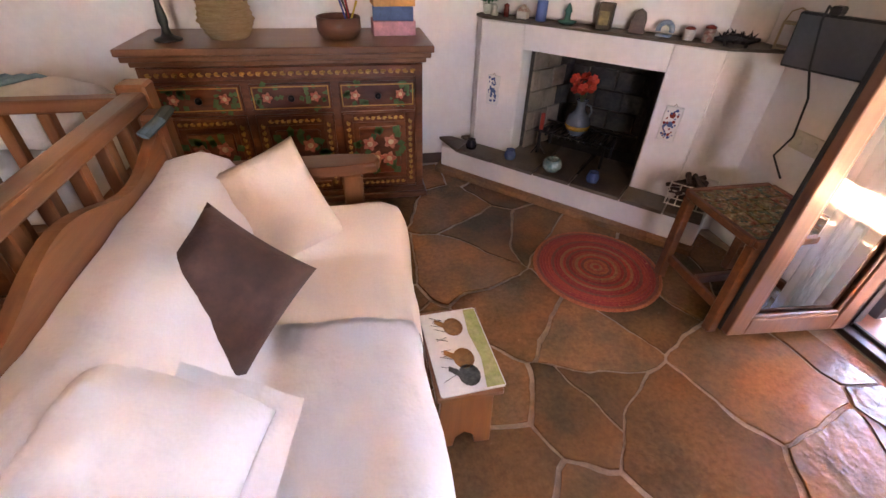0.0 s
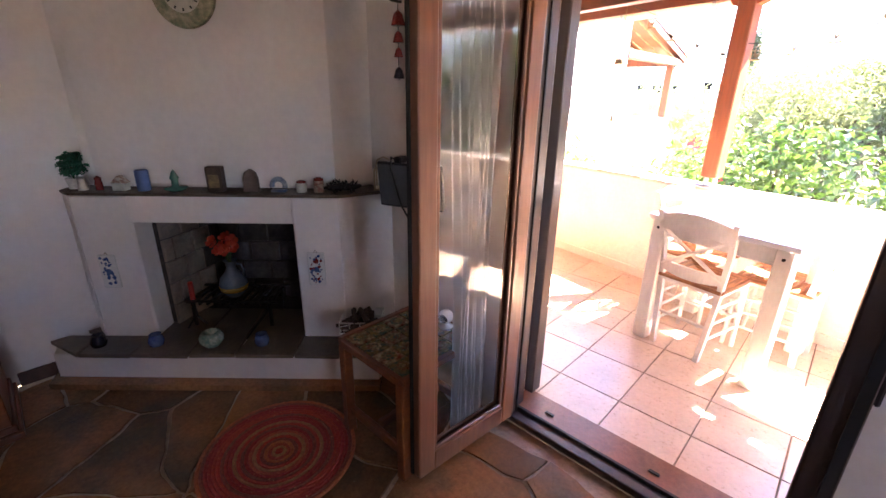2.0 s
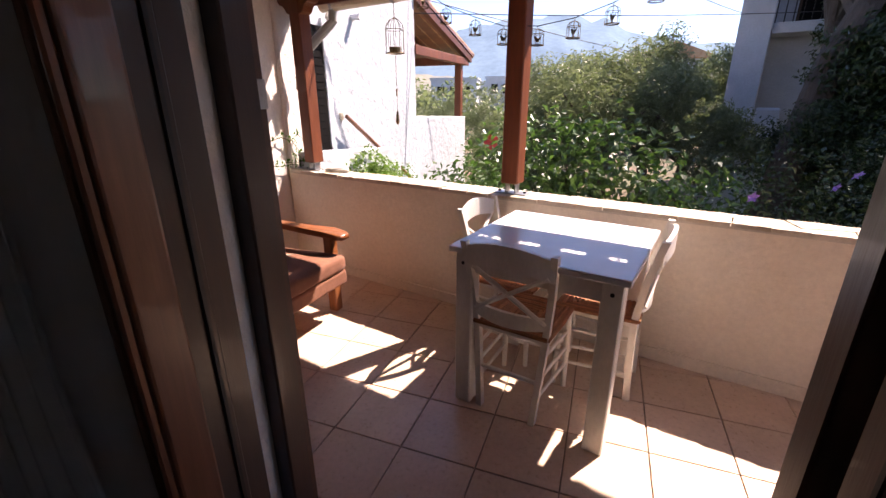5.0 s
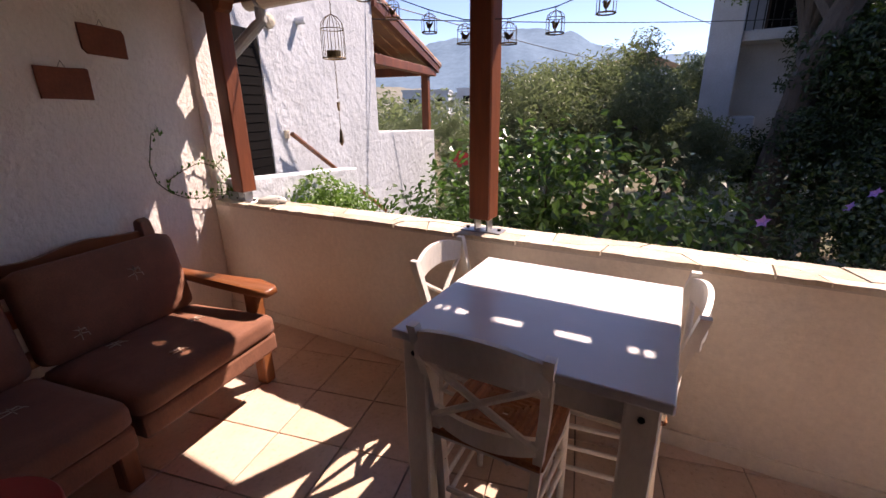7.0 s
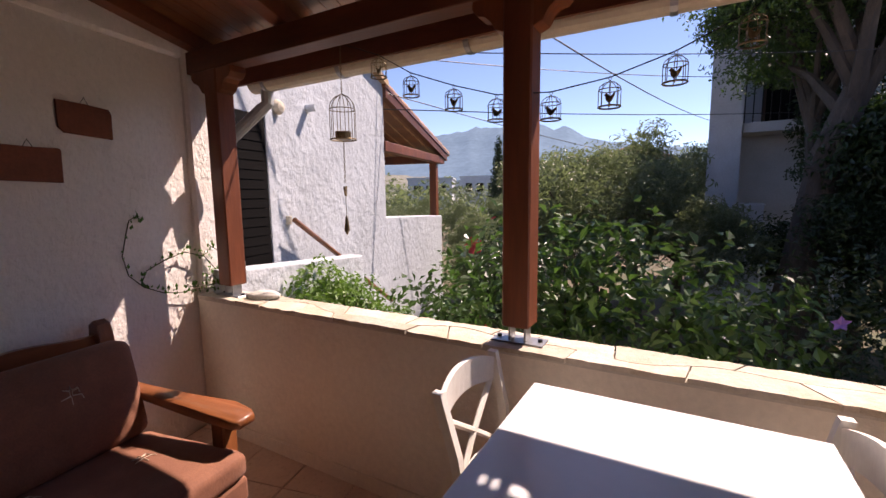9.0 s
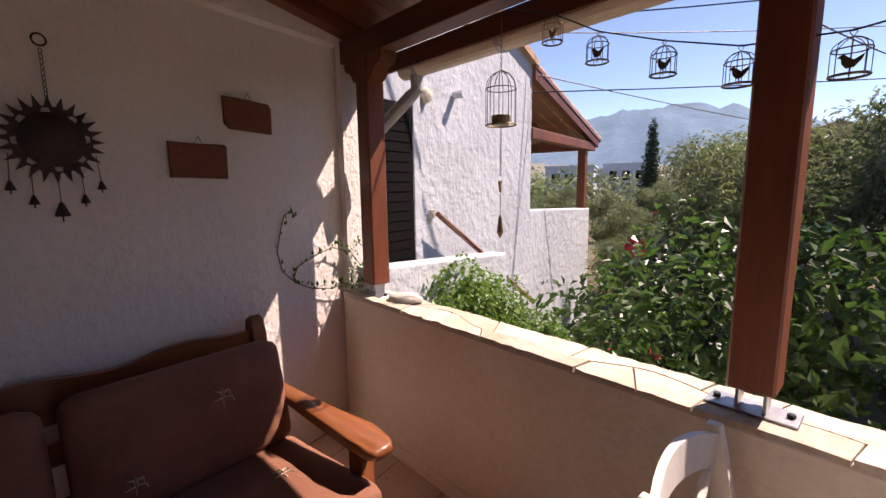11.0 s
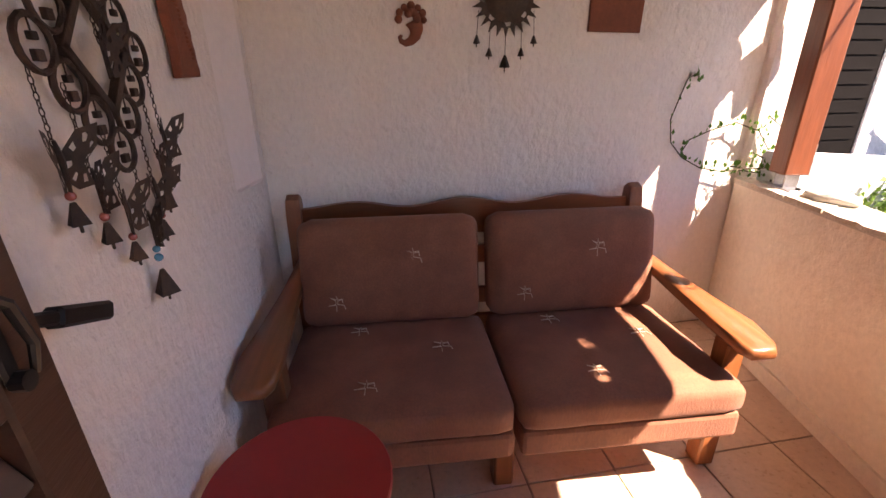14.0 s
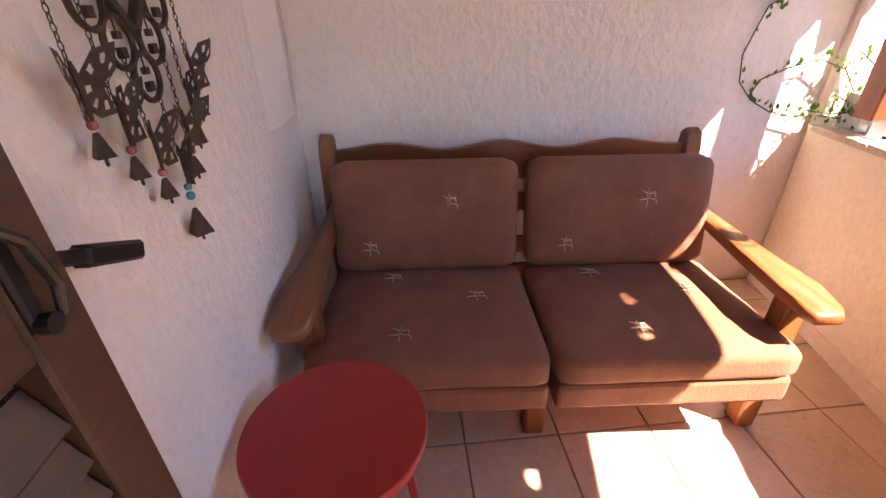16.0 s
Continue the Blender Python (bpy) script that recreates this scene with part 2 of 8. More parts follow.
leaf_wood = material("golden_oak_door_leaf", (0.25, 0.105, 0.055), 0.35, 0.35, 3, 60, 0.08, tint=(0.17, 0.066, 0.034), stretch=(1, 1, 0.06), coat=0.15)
tile_mat = material("terracotta_beige_floor_tile", (0.64, 0.49, 0.385), 0.3, 0.14, 7, 50, 0.05, tint=(0.58, 0.43, 0.33), rnd=0.08, bump_scale=4, dist=0.01)
grout = material("dark_grout", (0.33, 0.245, 0.185), 0.9, 0.3, 8, 60, 0.3)
slate = material("rust_brown_slate_flagstone", (0.36, 0.15, 0.06), 0.22, 0.45, 3.2, 60, 0.0, tint=(0.13, 0.085, 0.047), rnd=0.42, rough_var=0.12)


def cleave(mt):
    """Riven stone: thin broken layers with sharp steps and fine grain."""
    nt = mt.node_tree
    bs = nt.nodes["Principled BSDF"]
    tc, oi, ad = nt.nodes.new("ShaderNodeTexCoord"), nt.nodes.new("ShaderNodeObjectInfo"), nt.nodes.new("ShaderNodeVectorMath")
    ad.operation = "MULTIPLY_ADD"
    ad.inputs[1].default_value = (31.0, 17.0, 5.0)
    nt.links.new(oi.outputs["Random"], ad.inputs[0])
    nt.links.new(tc.outputs["Object"], ad.inputs[2])

    def noise_tex(sc, detail, warp=0.0):
        nz = nt.nodes.new("ShaderNodeTexNoise")
        nz.inputs["Scale"].default_value, nz.inputs["Detail"].default_value, nz.inputs["Distortion"].default_value = sc, detail, warp
        nt.links.new(ad.outputs[0], nz.inputs["Vector"])
        return nz.outputs["Fac"]

    def calc(op, a, b):
        m = nt.nodes.new("ShaderNodeMath")
        m.operation = op
        for k, v in enumerate((a, b)):
            if isinstance(v, float):
                m.inputs[k].default_value = v
            else:
                nt.links.new(v, m.inputs[k])
        return m.outputs[0]

    base = noise_tex(3.2, 5, 0.6)
    steps = calc("SNAP", base, 0.07)
    h = calc("ADD", calc("MULTIPLY", steps, 2.2), calc("ADD", calc("MULTIPLY", base, 0.5), calc("MULTIPLY", noise_tex(26.0, 6), 0.14)))
    bp = nt.nodes.new("ShaderNodeBump")
    bp.inputs["Strength"].default_value, bp.inputs["Distance"].default_value = 0.75, 0.026
    nt.links.new(h, bp.inputs["Height"])
    nt.links.new(bp.outputs[0], bs.inputs["Normal"])


cleave(slate)
mortar = material("brown_mortar_joint", (0.42, 0.26, 0.17), 0.5, 0.45, 6, 50, 0.8, tint=(0.26, 0.16, 0.1), dist=0.012)

# ---- the structure ----
def wall_piece(name, label, bm, mat):
    return tagged(part(name, bm, mat), label, "wall", kind="structure")


def parapet_x(y, off=0.0):
    """The line of the patio's slanting parapet, off metres out from its inner face."""
    return 4.315 + 0.2126 * y + off * 1.022


DOOR_Y0, DOOR_Y1, DOOR_H = 0.22, 1.28, 2.12
# wall with the door, between room and patio
bm = bmesh.new()
box(bm, 2.54, DOOR_Y1, 0, 2.80, 3.3, 2.75)
box(bm, 2.54, -2.6, 0, 2.80, DOOR_Y0, 2.75)
box(bm, 2.54, DOOR_Y0, DOOR_H, 2.80, DOOR_Y1, 2.75)
wall_piece("wall_east", "white plastered house wall with a door opening", bm, plaster_out)
bm = bmesh.new()
box(bm, 2.533, DOOR_Y1, 0, 2.54, 3.05, 2.75)
box(bm, 2.533, -2.4, 0, 2.54, DOOR_Y0, 2.75)
box(bm, 2.533, DOOR_Y0, DOOR_H, 2.54, DOOR_Y1, 2.75)
wall_piece("wall_east_lining", "smooth pale plaster on the room side of the door wall", bm, plaster_in)
wall_piece("wall_north", "smooth pale plastered living room wall", bx(-2.6, 3.05, 0, 2.533, 3.3, 2.75), plaster_in)
wall_piece("wall_west", "smooth pale plastered living room wall", bx(-2.6, -2.6, 0, -2.4, 3.05, 2.75), plaster_in)
bm = bmesh.new()
box(bm, -2.4, -2.6, 0, 0.3, -2.4, 2.75)
box(bm, 0.9, -2.6, 0, 2.533, -2.4, 2.75)
box(bm, 0.3, -2.6, 0, 0.9, -2.4, 1.15)
box(bm, 0.3, -2.6, 1.85, 0.9, -2.4, 2.75)
wall_piece("wall_south", "pale plastered wall with a window opening", bm, plaster_in)
tagged(part("ceiling", bx(-2.6, -2.6, 2.75, 2.8, 3.3, 2.9), plaster_in), "white plaster ceiling over the living room", "ceiling", kind="structure")
# patio's rear wall: a recessed panel between corner strip and top beam
bm = bmesh.new()
box(bm, 2.80, 3.0, -1.2, 4.965, 3.3, 2.10)
box(bm, 4.965, 2.968, -1.2, 5.16, 3.3, 2.75, 0.014)
box(bm, 2.80, 2.968, 2.10, 4.965, 3.3, 2.75, 0.014)
wall_piece("patio_wall_north", "rough white plastered wall behind the patio bench", bm, plaster_out)
# base floors
patio = tagged(part("patio_floor", bx(2.70, -2.6, -0.25, 5.2, 3.0, -0.009), grout), "beige terracotta tiled patio floor", "floor", kind="structure")
room_floor = tagged(part("floor", bx(-2.4, -2.4, -0.2, 2.54, 3.05, -0.005), mortar), "irregular rust-brown slate flagstone floor", "floor", kind="structure")
# parapet with a stone coping
PH = 0.765
YA, YB = -2.55, 2.985
n = 40
bm = bmesh.new()
prism(bm, [(parapet_x(YA), YA), (parapet_x(YA, 0.17), YA), (parapet_x(YB, 0.17), YB), (parapet_x(YB), YB)], -1.2, PH, "z")
prism(bm, [(parapet_x(YA, -0.014), YA), (parapet_x(YA, -0.001), YA), (parapet_x(YB, -0.001), YB), (parapet_x(YB, -0.014), YB)], 0.0, 0.07, "z")
parapet = wall_piece("parapet", "cream plastered parapet round the patio", bm, plaster_cream)
# unseen end wall, assumed low so that more sky light reaches the patio
wall_piece("patio_wall_south", "cream plastered low wall assumed at the unseen end of the patio", bx(2.80, -2.75, -0.25, 3.95, -2.6, PH, 0.01), plaster_cream)
# skirting in the room
dark_tile = material("dark_brown_skirting", (0.09, 0.045, 0.03), 0.4, 0.3, 5, 50, 0.1)
bm = bmesh.new()
box(bm, 1.05, 3.035, 0, 1.30, 3.05, 0.07, 0.003)
box(bm, -2.4, 3.035, 0, -0.4, 3.05, 0.07, 0.003)
tagged(part("baseboard", bm, dark_tile), "dark brown tile skirting along the wall", "baseboard", kind="structure")

# ---- glass, metal and other shared materials ----
def glass_material(name, tint=(0.97, 0.98, 0.97)):
    mt = bpy.data.materials.new(name)
    mt.use_nodes = True
    nt = mt.node_tree
    nt.nodes.remove(nt.nodes["Principled BSDF"])
    tr, gl, mx, fr = (nt.nodes.new("ShaderNode" + k) for k in ("BsdfTransparent", "BsdfGlossy", "MixShader", "Fresnel"))
    tr.inputs[0].default_value = (*tint, 1)
    gl.inputs["Roughness"].default_value = 0.02
    fr.inputs[0].default_value = 1.62
    nt.links.new(fr.outputs[0], mx.inputs[0])
    nt.links.new(tr.outputs[0], mx.inputs[1])
    nt.links.new(gl.outputs[0], mx.inputs[2])
    nt.links.new(mx.outputs[0], nt.nodes["Material Output"].inputs[0])
    return mt


pane_glass = glass_material("window_glass")
clear_side = bpy.data.materials.new("clear_glass_body")
clear_side.use_nodes = True
clear_side.node_tree.nodes.remove(clear_side.node_tree.nodes["Principled BSDF"])
clear_tr = clear_side.node_tree.nodes.new("ShaderNodeBsdfTransparent")
clear_side.node_tree.links.new(clear_tr.outputs[0], clear_side.node_tree.nodes["Material Output"].inputs[0])


def glass_pane(bm, parent, facing, label=""):
    """A pane whose room face (facing: -1 or 1 along y) carries the reflection."""
    ob = part("pane", bm, pane_glass, parent, label)
    ob.data.materials.append(clear_side)
    for p in ob.data.polygons:
        p.material_index = 0 if p.normal.y * facing > 0.9 else 1
    ob.visible_shadow = False
    return ob
black_metal = material("black_powder_coated_metal", (0.015, 0.014, 0.014), 0.4, 0.3, 8, 80, 0.05, metal=0.3)
rust_metal = material("dark_rusted_iron", (0.05, 0.038, 0.032), 0.6, 0.45, 12, 90, 0.3, metal=0.6, tint=(0.085, 0.05, 0.035))
zinc = material("zinc_plated_steel", (0.45, 0.45, 0.46), 0.42, 0.25, 10, 90, 0.05, metal=0.9)
chrome = material("polished_chrome", (0.75, 0.75, 0.76), 0.12, 0.05, 10, 60, 0.0, metal=1.0, rough_var=0.04)
brass = material("aged_brass_wire", (0.3, 0.22, 0.11), 0.45, 0.35, 14, 80, 0.1, metal=0.7, tint=(0.18, 0.13, 0.08))
stone_cap = material("pale_slate_coping", (0.52, 0.43, 0.32), 0.8, 0.3, 7, 45, 0.6, tint=(0.6, 0.54, 0.46), rnd=0.2, dist=0.01)
cap_mortar = material("white_bedding_mortar", (0.62, 0.56, 0.48), 0.9, 0.2, 5, 50, 0.5)
pvc = material("cream_painted_pvc", (0.62, 0.55, 0.42), 0.45, 0.12, 3, 40, 0.03, tint=(0.55, 0.47, 0.35))
pvc_grey = material("grey_pvc_pipe", (0.42, 0.42, 0.4), 0.45, 0.12, 3, 40, 0.03)
sill_mat = material("reddish_brown_stone_sill", (0.27, 0.11, 0.065), 0.35, 0.35, 4, 60, 0.12, tint=(0.19, 0.075, 0.045))
rubber = material("black_rubber_seal", (0.012, 0.012, 0.012), 0.6, 0.2, 8, 60, 0.05)


def sheer_material(name, col, through):
    mt = material(name, col, 0.9, 0.08, 8, 160, 0.1, stretch=(1, 1, 0.3))
    nt = mt.node_tree
    bs, out = nt.nodes["Principled BSDF"], nt.nodes["Material Output"]
    tr, tl, a, b = (nt.nodes.new("ShaderNode" + k) for k in ("BsdfTransparent", "BsdfTranslucent", "MixShader", "MixShader"))
    tl.inputs[0].default_value = (*col, 1)
    a.inputs[0].default_value, b.inputs[0].default_value = 0.45, through
    nt.links.new(bs.outputs[0], a.inputs[1])
    nt.links.new(tl.outputs[0], a.inputs[2])
    nt.links.new(a.outputs[0], b.inputs[1])
    nt.links.new(tr.outputs[0], b.inputs[2])
    nt.links.new(b.outputs[0], out.inputs[0])
    return mt


lace = sheer_material("sheer_white_voile", (0.8, 0.78, 0.76), 0.24)

# ---- the double door: frame, two leaves, two louvred shutters ----
frame_ob = thing("door_frame", pose(2.54, 0.75, 0), "dark brown wooden door frame with a stone sill", "door frame", kind="structure")
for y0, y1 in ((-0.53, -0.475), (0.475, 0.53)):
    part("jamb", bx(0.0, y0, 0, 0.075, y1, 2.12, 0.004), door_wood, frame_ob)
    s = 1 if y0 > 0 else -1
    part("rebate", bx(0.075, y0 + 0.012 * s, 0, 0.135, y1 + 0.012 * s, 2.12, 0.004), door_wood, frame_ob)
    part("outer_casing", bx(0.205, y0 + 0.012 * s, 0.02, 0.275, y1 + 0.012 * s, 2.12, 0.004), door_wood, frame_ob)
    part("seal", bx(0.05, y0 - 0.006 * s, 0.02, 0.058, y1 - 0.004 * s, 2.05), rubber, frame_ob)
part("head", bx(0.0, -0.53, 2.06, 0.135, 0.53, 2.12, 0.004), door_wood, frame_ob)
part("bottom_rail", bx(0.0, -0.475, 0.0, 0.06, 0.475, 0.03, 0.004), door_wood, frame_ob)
part("track", bx(0.06, -0.475, 0.0, 0.075, 0.475, 0.042, 0.002), rubber, frame_ob)
part("sill", bx(0.075, -0.53, -0.02, 0.235, 0.53, 0.022, 0.004), sill_mat, frame_ob, "reddish-brown stone sill")
for y in (-0.1, 0.35):
    part("bolt_keep", bx(0.13, y - 0.02, 0.022, 0.145, y + 0.02, 0.03, 0.002), black_metal, frame_ob)


lever_metal = material("glossy_black_lever", (0.05, 0.05, 0.052), 0.15, 0.3, 8, 60, 0.02, metal=0.7)


def door_leaf(name, y, flip, label, lever, wood, swing):
    """A glazed door leaf swung into the room at a right angle to the wall; flip: its handle and curtain side."""
    ob = thing(name, pose(2.545, y, 0.035, 0, 0, swing), label, "door", "door leaves")
    w, h, st, t = 0.52, 2.03, 0.072, 0.026
    bm = bmesh.new()
    for x0, x1 in ((-st, 0), (-w, -w + st)):
        box(bm, x0, -t, 0, x1, t, h, 0.006, seg=2)
    box(bm, -w + st, -t, 0, -st, t, st + 0.012, 0.006, seg=2)
    box(bm, -w + st, -t, h - st, -st, t, h, 0.006, seg=2)
    part("leaf_frame", bm, wood, ob, "varnished wooden frame")
    bm = bmesh.new()
    for s in (-1, 1):
        for x0, x1, z0, z1 in ((-w + st, -w + st + 0.016, st, h - st), (-st - 0.016, -st, st, h - st), (-w + st, -st, st, st + 0.03), (-w + st, -st, h - st - 0.016, h - st)):
            box(bm, x0, s * 0.008, z0, x1, s * 0.02, z1, 0.004)
    part("glazing_bead", bm, wood, ob)
    part("edge_strip", bx(-w - 0.005, *sorted((-flip * 0.008, -flip * (t - 0.003)))[:1], 0.0, -w, *sorted((-flip * 0.008, -flip * (t - 0.003)))[1:], h), rubber, ob, "black seal and lock strip")
    glass_pane(bx(-w + st, -0.004, st + 0.01, -st, 0.004, h - st), ob, flip, "clear double glazing")
    s = -flip
    if lever:
        bm = bmesh.new()
        rod(bm, (-w + 0.036, s * t, 0.98), (-w + 0.036, s * (t + 0.045), 0.98), 0.011)
        box(bm, -w + 0.018, s * t, 0.9, -w + 0.054, s * (t + 0.008), 1.06, 0.003)
        part("handle_plate", bm, black_metal, ob, "black handle plate")
        bm = bmesh.new()
        tube(bm, [(-w + 0.036, s * (t + 0.04), 0.98), (-w + 0.05, s * (t + 0.052), 0.98), (-w + 0.09, s * (t + 0.055), 0.982), (-w + 0.15, s * (t + 0.05), 0.985)], [0.013, 0.015, 0.0135, 0.012], 12)
        part("lever", bm, lever_metal, ob, "black lever with a worn bright tip")
    s = flip
    for z in (0.25, 1.0, 1.8):
        bm = bmesh.new()
        rod(bm, (0.004, -s * 0.03, z - 0.04), (0.004, -s * 0.03, z + 0.04), 0.008)
        part("hinge", bm, black_metal, ob)
    if lever:
        return ob
    # sheer curtain gathered on the leaf
    bm = bmesh.new()
    nx, nz = 64, 24
    g = {}
    for i in range(nx + 1):
        for j in range(nz + 1):
            u, z = i / nx, 0.06 + (h - 0.14) * j / nz
            x = -st - 0.03 - (w - 2 * st - 0.02) * (0.12 + u * (0.44 + 0.1 * j / nz)) + 0.006 * math.sin(j * 0.4 + u * 5)
            yy = flip * -1 * (0.034 + 0.014 * math.sin(u * 46 + 0.6 * math.sin(z * 3)) + 0.006 * math.sin(u * 19 + z * 2))
            g[i, j] = bm.verts.new((x, yy, z))
    for i in range(nx):
        for j in range(nz):
            bm.faces.new((g[i, j], g[i + 1, j], g[i + 1, j + 1], g[i, j + 1]))
    part("curtain", bm, lace, ob, "sheer white voile curtain", True)
    bm = bmesh.new()
    rod(bm, (-0.03, -flip * 0.034, h - 0.07), (-w + 0.03, -flip * 0.034, h - 0.07), 0.005)
    part("curtain_rod", bm, brass, ob)
    return ob


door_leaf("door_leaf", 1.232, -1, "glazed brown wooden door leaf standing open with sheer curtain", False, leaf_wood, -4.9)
# this leaf stands backlit: its shade is put in by the darker frame wood
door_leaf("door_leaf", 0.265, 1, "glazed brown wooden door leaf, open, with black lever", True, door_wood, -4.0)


louvre_wood = material("brown_stained_louvre_wood", (0.09, 0.036, 0.018), 0.45, 0.45, 5, 60, 0.2, tint=(0.045, 0.018, 0.01), stretch=(1, 0.12, 1))


def shutter(y, s):
    """A louvred shutter folded back flat against the outer wall."""
    ob = thing("shutter", pose(2.835, y, 0.04), "dark brown louvred wooden shutter folded back on the wall", "shutter", "door shutters")
    w, h, st = 0.362, 2.0, 0.068
    bm = bmesh.new()
    for a, b in ((0.0, st), (w - st, w)):
        box(bm, 0, s * a, 0, 0.038, s * b, h, 0.004)
    for z0, z1 in ((0, 0.1), (0.94, 1.02), (h - 0.09, h)):
        box(bm, 0, s * st, z0, 0.038, s * (w - st), z1, 0.004)
    part("shutter_frame", bm, louvre_wood, ob)
    slat = bmesh.new()
    box(slat, -0.03, -(w - 2 * st) / 2, -0.005, 0.03, (w - 2 * st) / 2, 0.005, 0.003, m=pose(0, 0, 0, 0, 66, 0))
    first = part("slat", slat, louvre_wood, ob)
    first.location = (0.017, s * w / 2, 0.13)
    for k in range(1, 36):
        z = 0.13 + k * 0.0505
        if 0.93 < z < 1.04 or z > h - 0.11:
            continue
        o = bpy.data.objects.new("slat", first.data)
        scene.collection.objects.link(o)
        o.parent = ob
        o.location = (0.017, s * w / 2, z)
    bm = bmesh.new()
    yy = s * (w - 0.055)
    box(bm, 0.038, yy - 0.009, 0.965, 0.044, yy + 0.009, 1.085, 0.003)
    tube(bm, [(0.042, yy - 0.02 * s, 1.070), (0.056, yy - 0.016 * s, 1.065), (0.058, yy + 0.004 * s, 1.045), (0.056, yy + 0.016 * s, 1.000), (0.05, yy + 0.014 * s, 0.970)], [0.005, 0.0055, 0.0055, 0.005, 0.004], 8)
    rod(bm, (0.042, yy, 0.970), (0.054, yy, 0.970), 0.01)
    part("handle", bm, black_metal, ob, "black cranked espagnolette handle")
    bm = bmesh.new()
    tilt = pose(0.021, s * w, 1.0, -24 * s, 0, 0)
    box(bm, -0.008, -0.004 if s > 0 else -0.05, -0.008, 0.008, 0.05 if s > 0 else 0.004, 0.008, 0.003, m=tilt)
    box(bm, -0.011, 0.04 if s > 0 else -0.135, -0.012, 0.011, 0.135 if s > 0 else -0.04, 0.012, 0.004, m=tilt)
    part("catch", bm, black_metal, ob, "black holding catch")
    for z in (0.15, 1.3):
        bm = bmesh.new()
        box(bm, -0.028, -s * 0.022, z - 0.045, -0.018, s * 0.03, z + 0.045, 0.002)
        box(bm, -0.018, -s * 0.016, z - 0.028, 0.024, -s * 0.002, z + 0.03, 0.002)
        rod(bm, (-0.012, -s * 0.012, z - 0.05), (-0.012, -s * 0.012, z + 0.05), 0.007)
        part("hinge", bm, zinc, ob, "zinc-plated strap hinge")
    return ob


shutter(1.275, 1)
shutter(0.225, -1)

# ---- coping stones on the parapet ----
rng = random.Random(5)
bm = bmesh.new()
prism(bm, [(parapet_x(YA, -0.004), YA), (parapet_x(YA, 0.174), YA), (parapet_x(YB, 0.174), YB), (parapet_x(YB, -0.004), YB)], PH, PH + 0.012, "z")
part("bedding", bm, cap_mortar, parapet)
stones = {0: [], 1: []}
for row in (0, 1):
    y, sk = YA, 0.0
    while y < YB - 0.02:
        ln = rng.uniform(0.14, 0.4)
        y1 = YB if y + ln > YB - 0.1 else y + ln
        nk = 0.0 if y1 == YB else rng.uniform(-0.05, 0.05)
        stones[row].append((y, y1, sk, nk))
        y, sk = y1, nk


def seam(yy):
    """How far out the joint between the two courses runs."""
    return 0.088 + 0.03 * math.sin(yy * 6.1) + 0.02 * math.sin(yy * 14.3 + 1)


for row in (0, 1):
    for y0, y1, s0, s1 in stones[row]:
        m = max(2, int((y1 - y0) / 0.035))
        near, far = [], []
        for k in range(m + 1):
            f = k / m
            ya = y0 + 0.003 + (y1 - y0 - 0.006) * f
            yb = ya + s0 * (1 - f) + s1 * f
            if row == 0:
                near.append((parapet_x(ya, -0.014 + 0.012 * noise.noise(Vector((ya * 17, 3, 0))) + rng.uniform(-0.005, 0.004)), ya))
                far.append((parapet_x(yb, seam(yb) - 0.003), yb))
            else:
                near.append((parapet_x(ya, seam(ya) + 0.003), ya))
                far.append((parapet_x(yb, 0.185 + rng.uniform(-0.008, 0.006)), yb))
        bm = bmesh.new()
        prism(bm, near + far[::-1], PH + 0.011, PH + 0.026 + rng.uniform(0, 0.005), "z")
        part("coping_stone", bm, stone_cap, parapet)

# ---- patio roof: posts, beam, rafters, boards, gutter ----
ROOF_T = pose(0, 0, 0, 0, 0, -12)


def patio_post(y, nail):
    x = parapet_x(y, 0.085)
    ob = thing("roof_post", pose(x, y, PH + 0.028, 0, 0, -12), "red-brown stained wooden post on a metal foot", "post", "patio roof posts")
    h = 2.02 - PH - 0.028
    part("shaft", bx(-0.052, -0.052, 0.062, 0.052, 0.052, h, 0.006), beam_wood, ob)
    bm = bmesh.new()
    box(bm, -0.045, -0.1, 0, 0.045, 0.1, 0.006, 0.002)
    for s in (-1, 1):
        box(bm, -0.03, s * 0.03 - 0.004, 0.004, 0.03, s * 0.03 + 0.004, 0.075, 0.001)
        box(bm, 0.052, s * 0.03 - 0.015, 0.06, 0.057, s * 0.03 + 0.015, 0.19, 0.001)
    part("foot", bm, zinc, ob, "galvanised post shoe with bolted plate")
    for s in (-1, 1):
        bm = bmesh.new()
        rod(bm, (0.0, s * 0.08, 0.004), (0.0, s * 0.08, 0.016), 0.009, seg=6)
        part("bolt", bm, black_metal, ob)
    # shaped brackets under the beam
    for s in (-1, 1):
        bm = bmesh.new()
        out = [(0.05, h), (0.17, h), (0.172, h - 0.03), (0.15, h - 0.055), (0.12, h - 0.058), (0.1, h - 0.075), (0.085, h - 0.11), (0.05, h - 0.125)]
        prism(bm, [(s * a, b) for a, b in out], -0.045, 0.045, "x", bevel=0.004)
        part("bracket", bm, beam_wood, ob)
    return ob


patio_post(2.765, 1)
patio_post(1.095, 2)
patio_post(-0.75, 3)

roof = thing("patio_roof", pose(0, 0, 0), "red-brown stained timber patio roof with board lining", "roof", kind="structure")
bm = bmesh.new()
prism(bm, [(parapet_x(YA, 0.035), YA), (parapet_x(YA, 0.135), YA), (parapet_x(2.985, 0.135), 2.985), (parapet_x(2.985, 0.035), 2.985)], 2.02, 2.135, "z", bevel=0.005)
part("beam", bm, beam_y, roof)
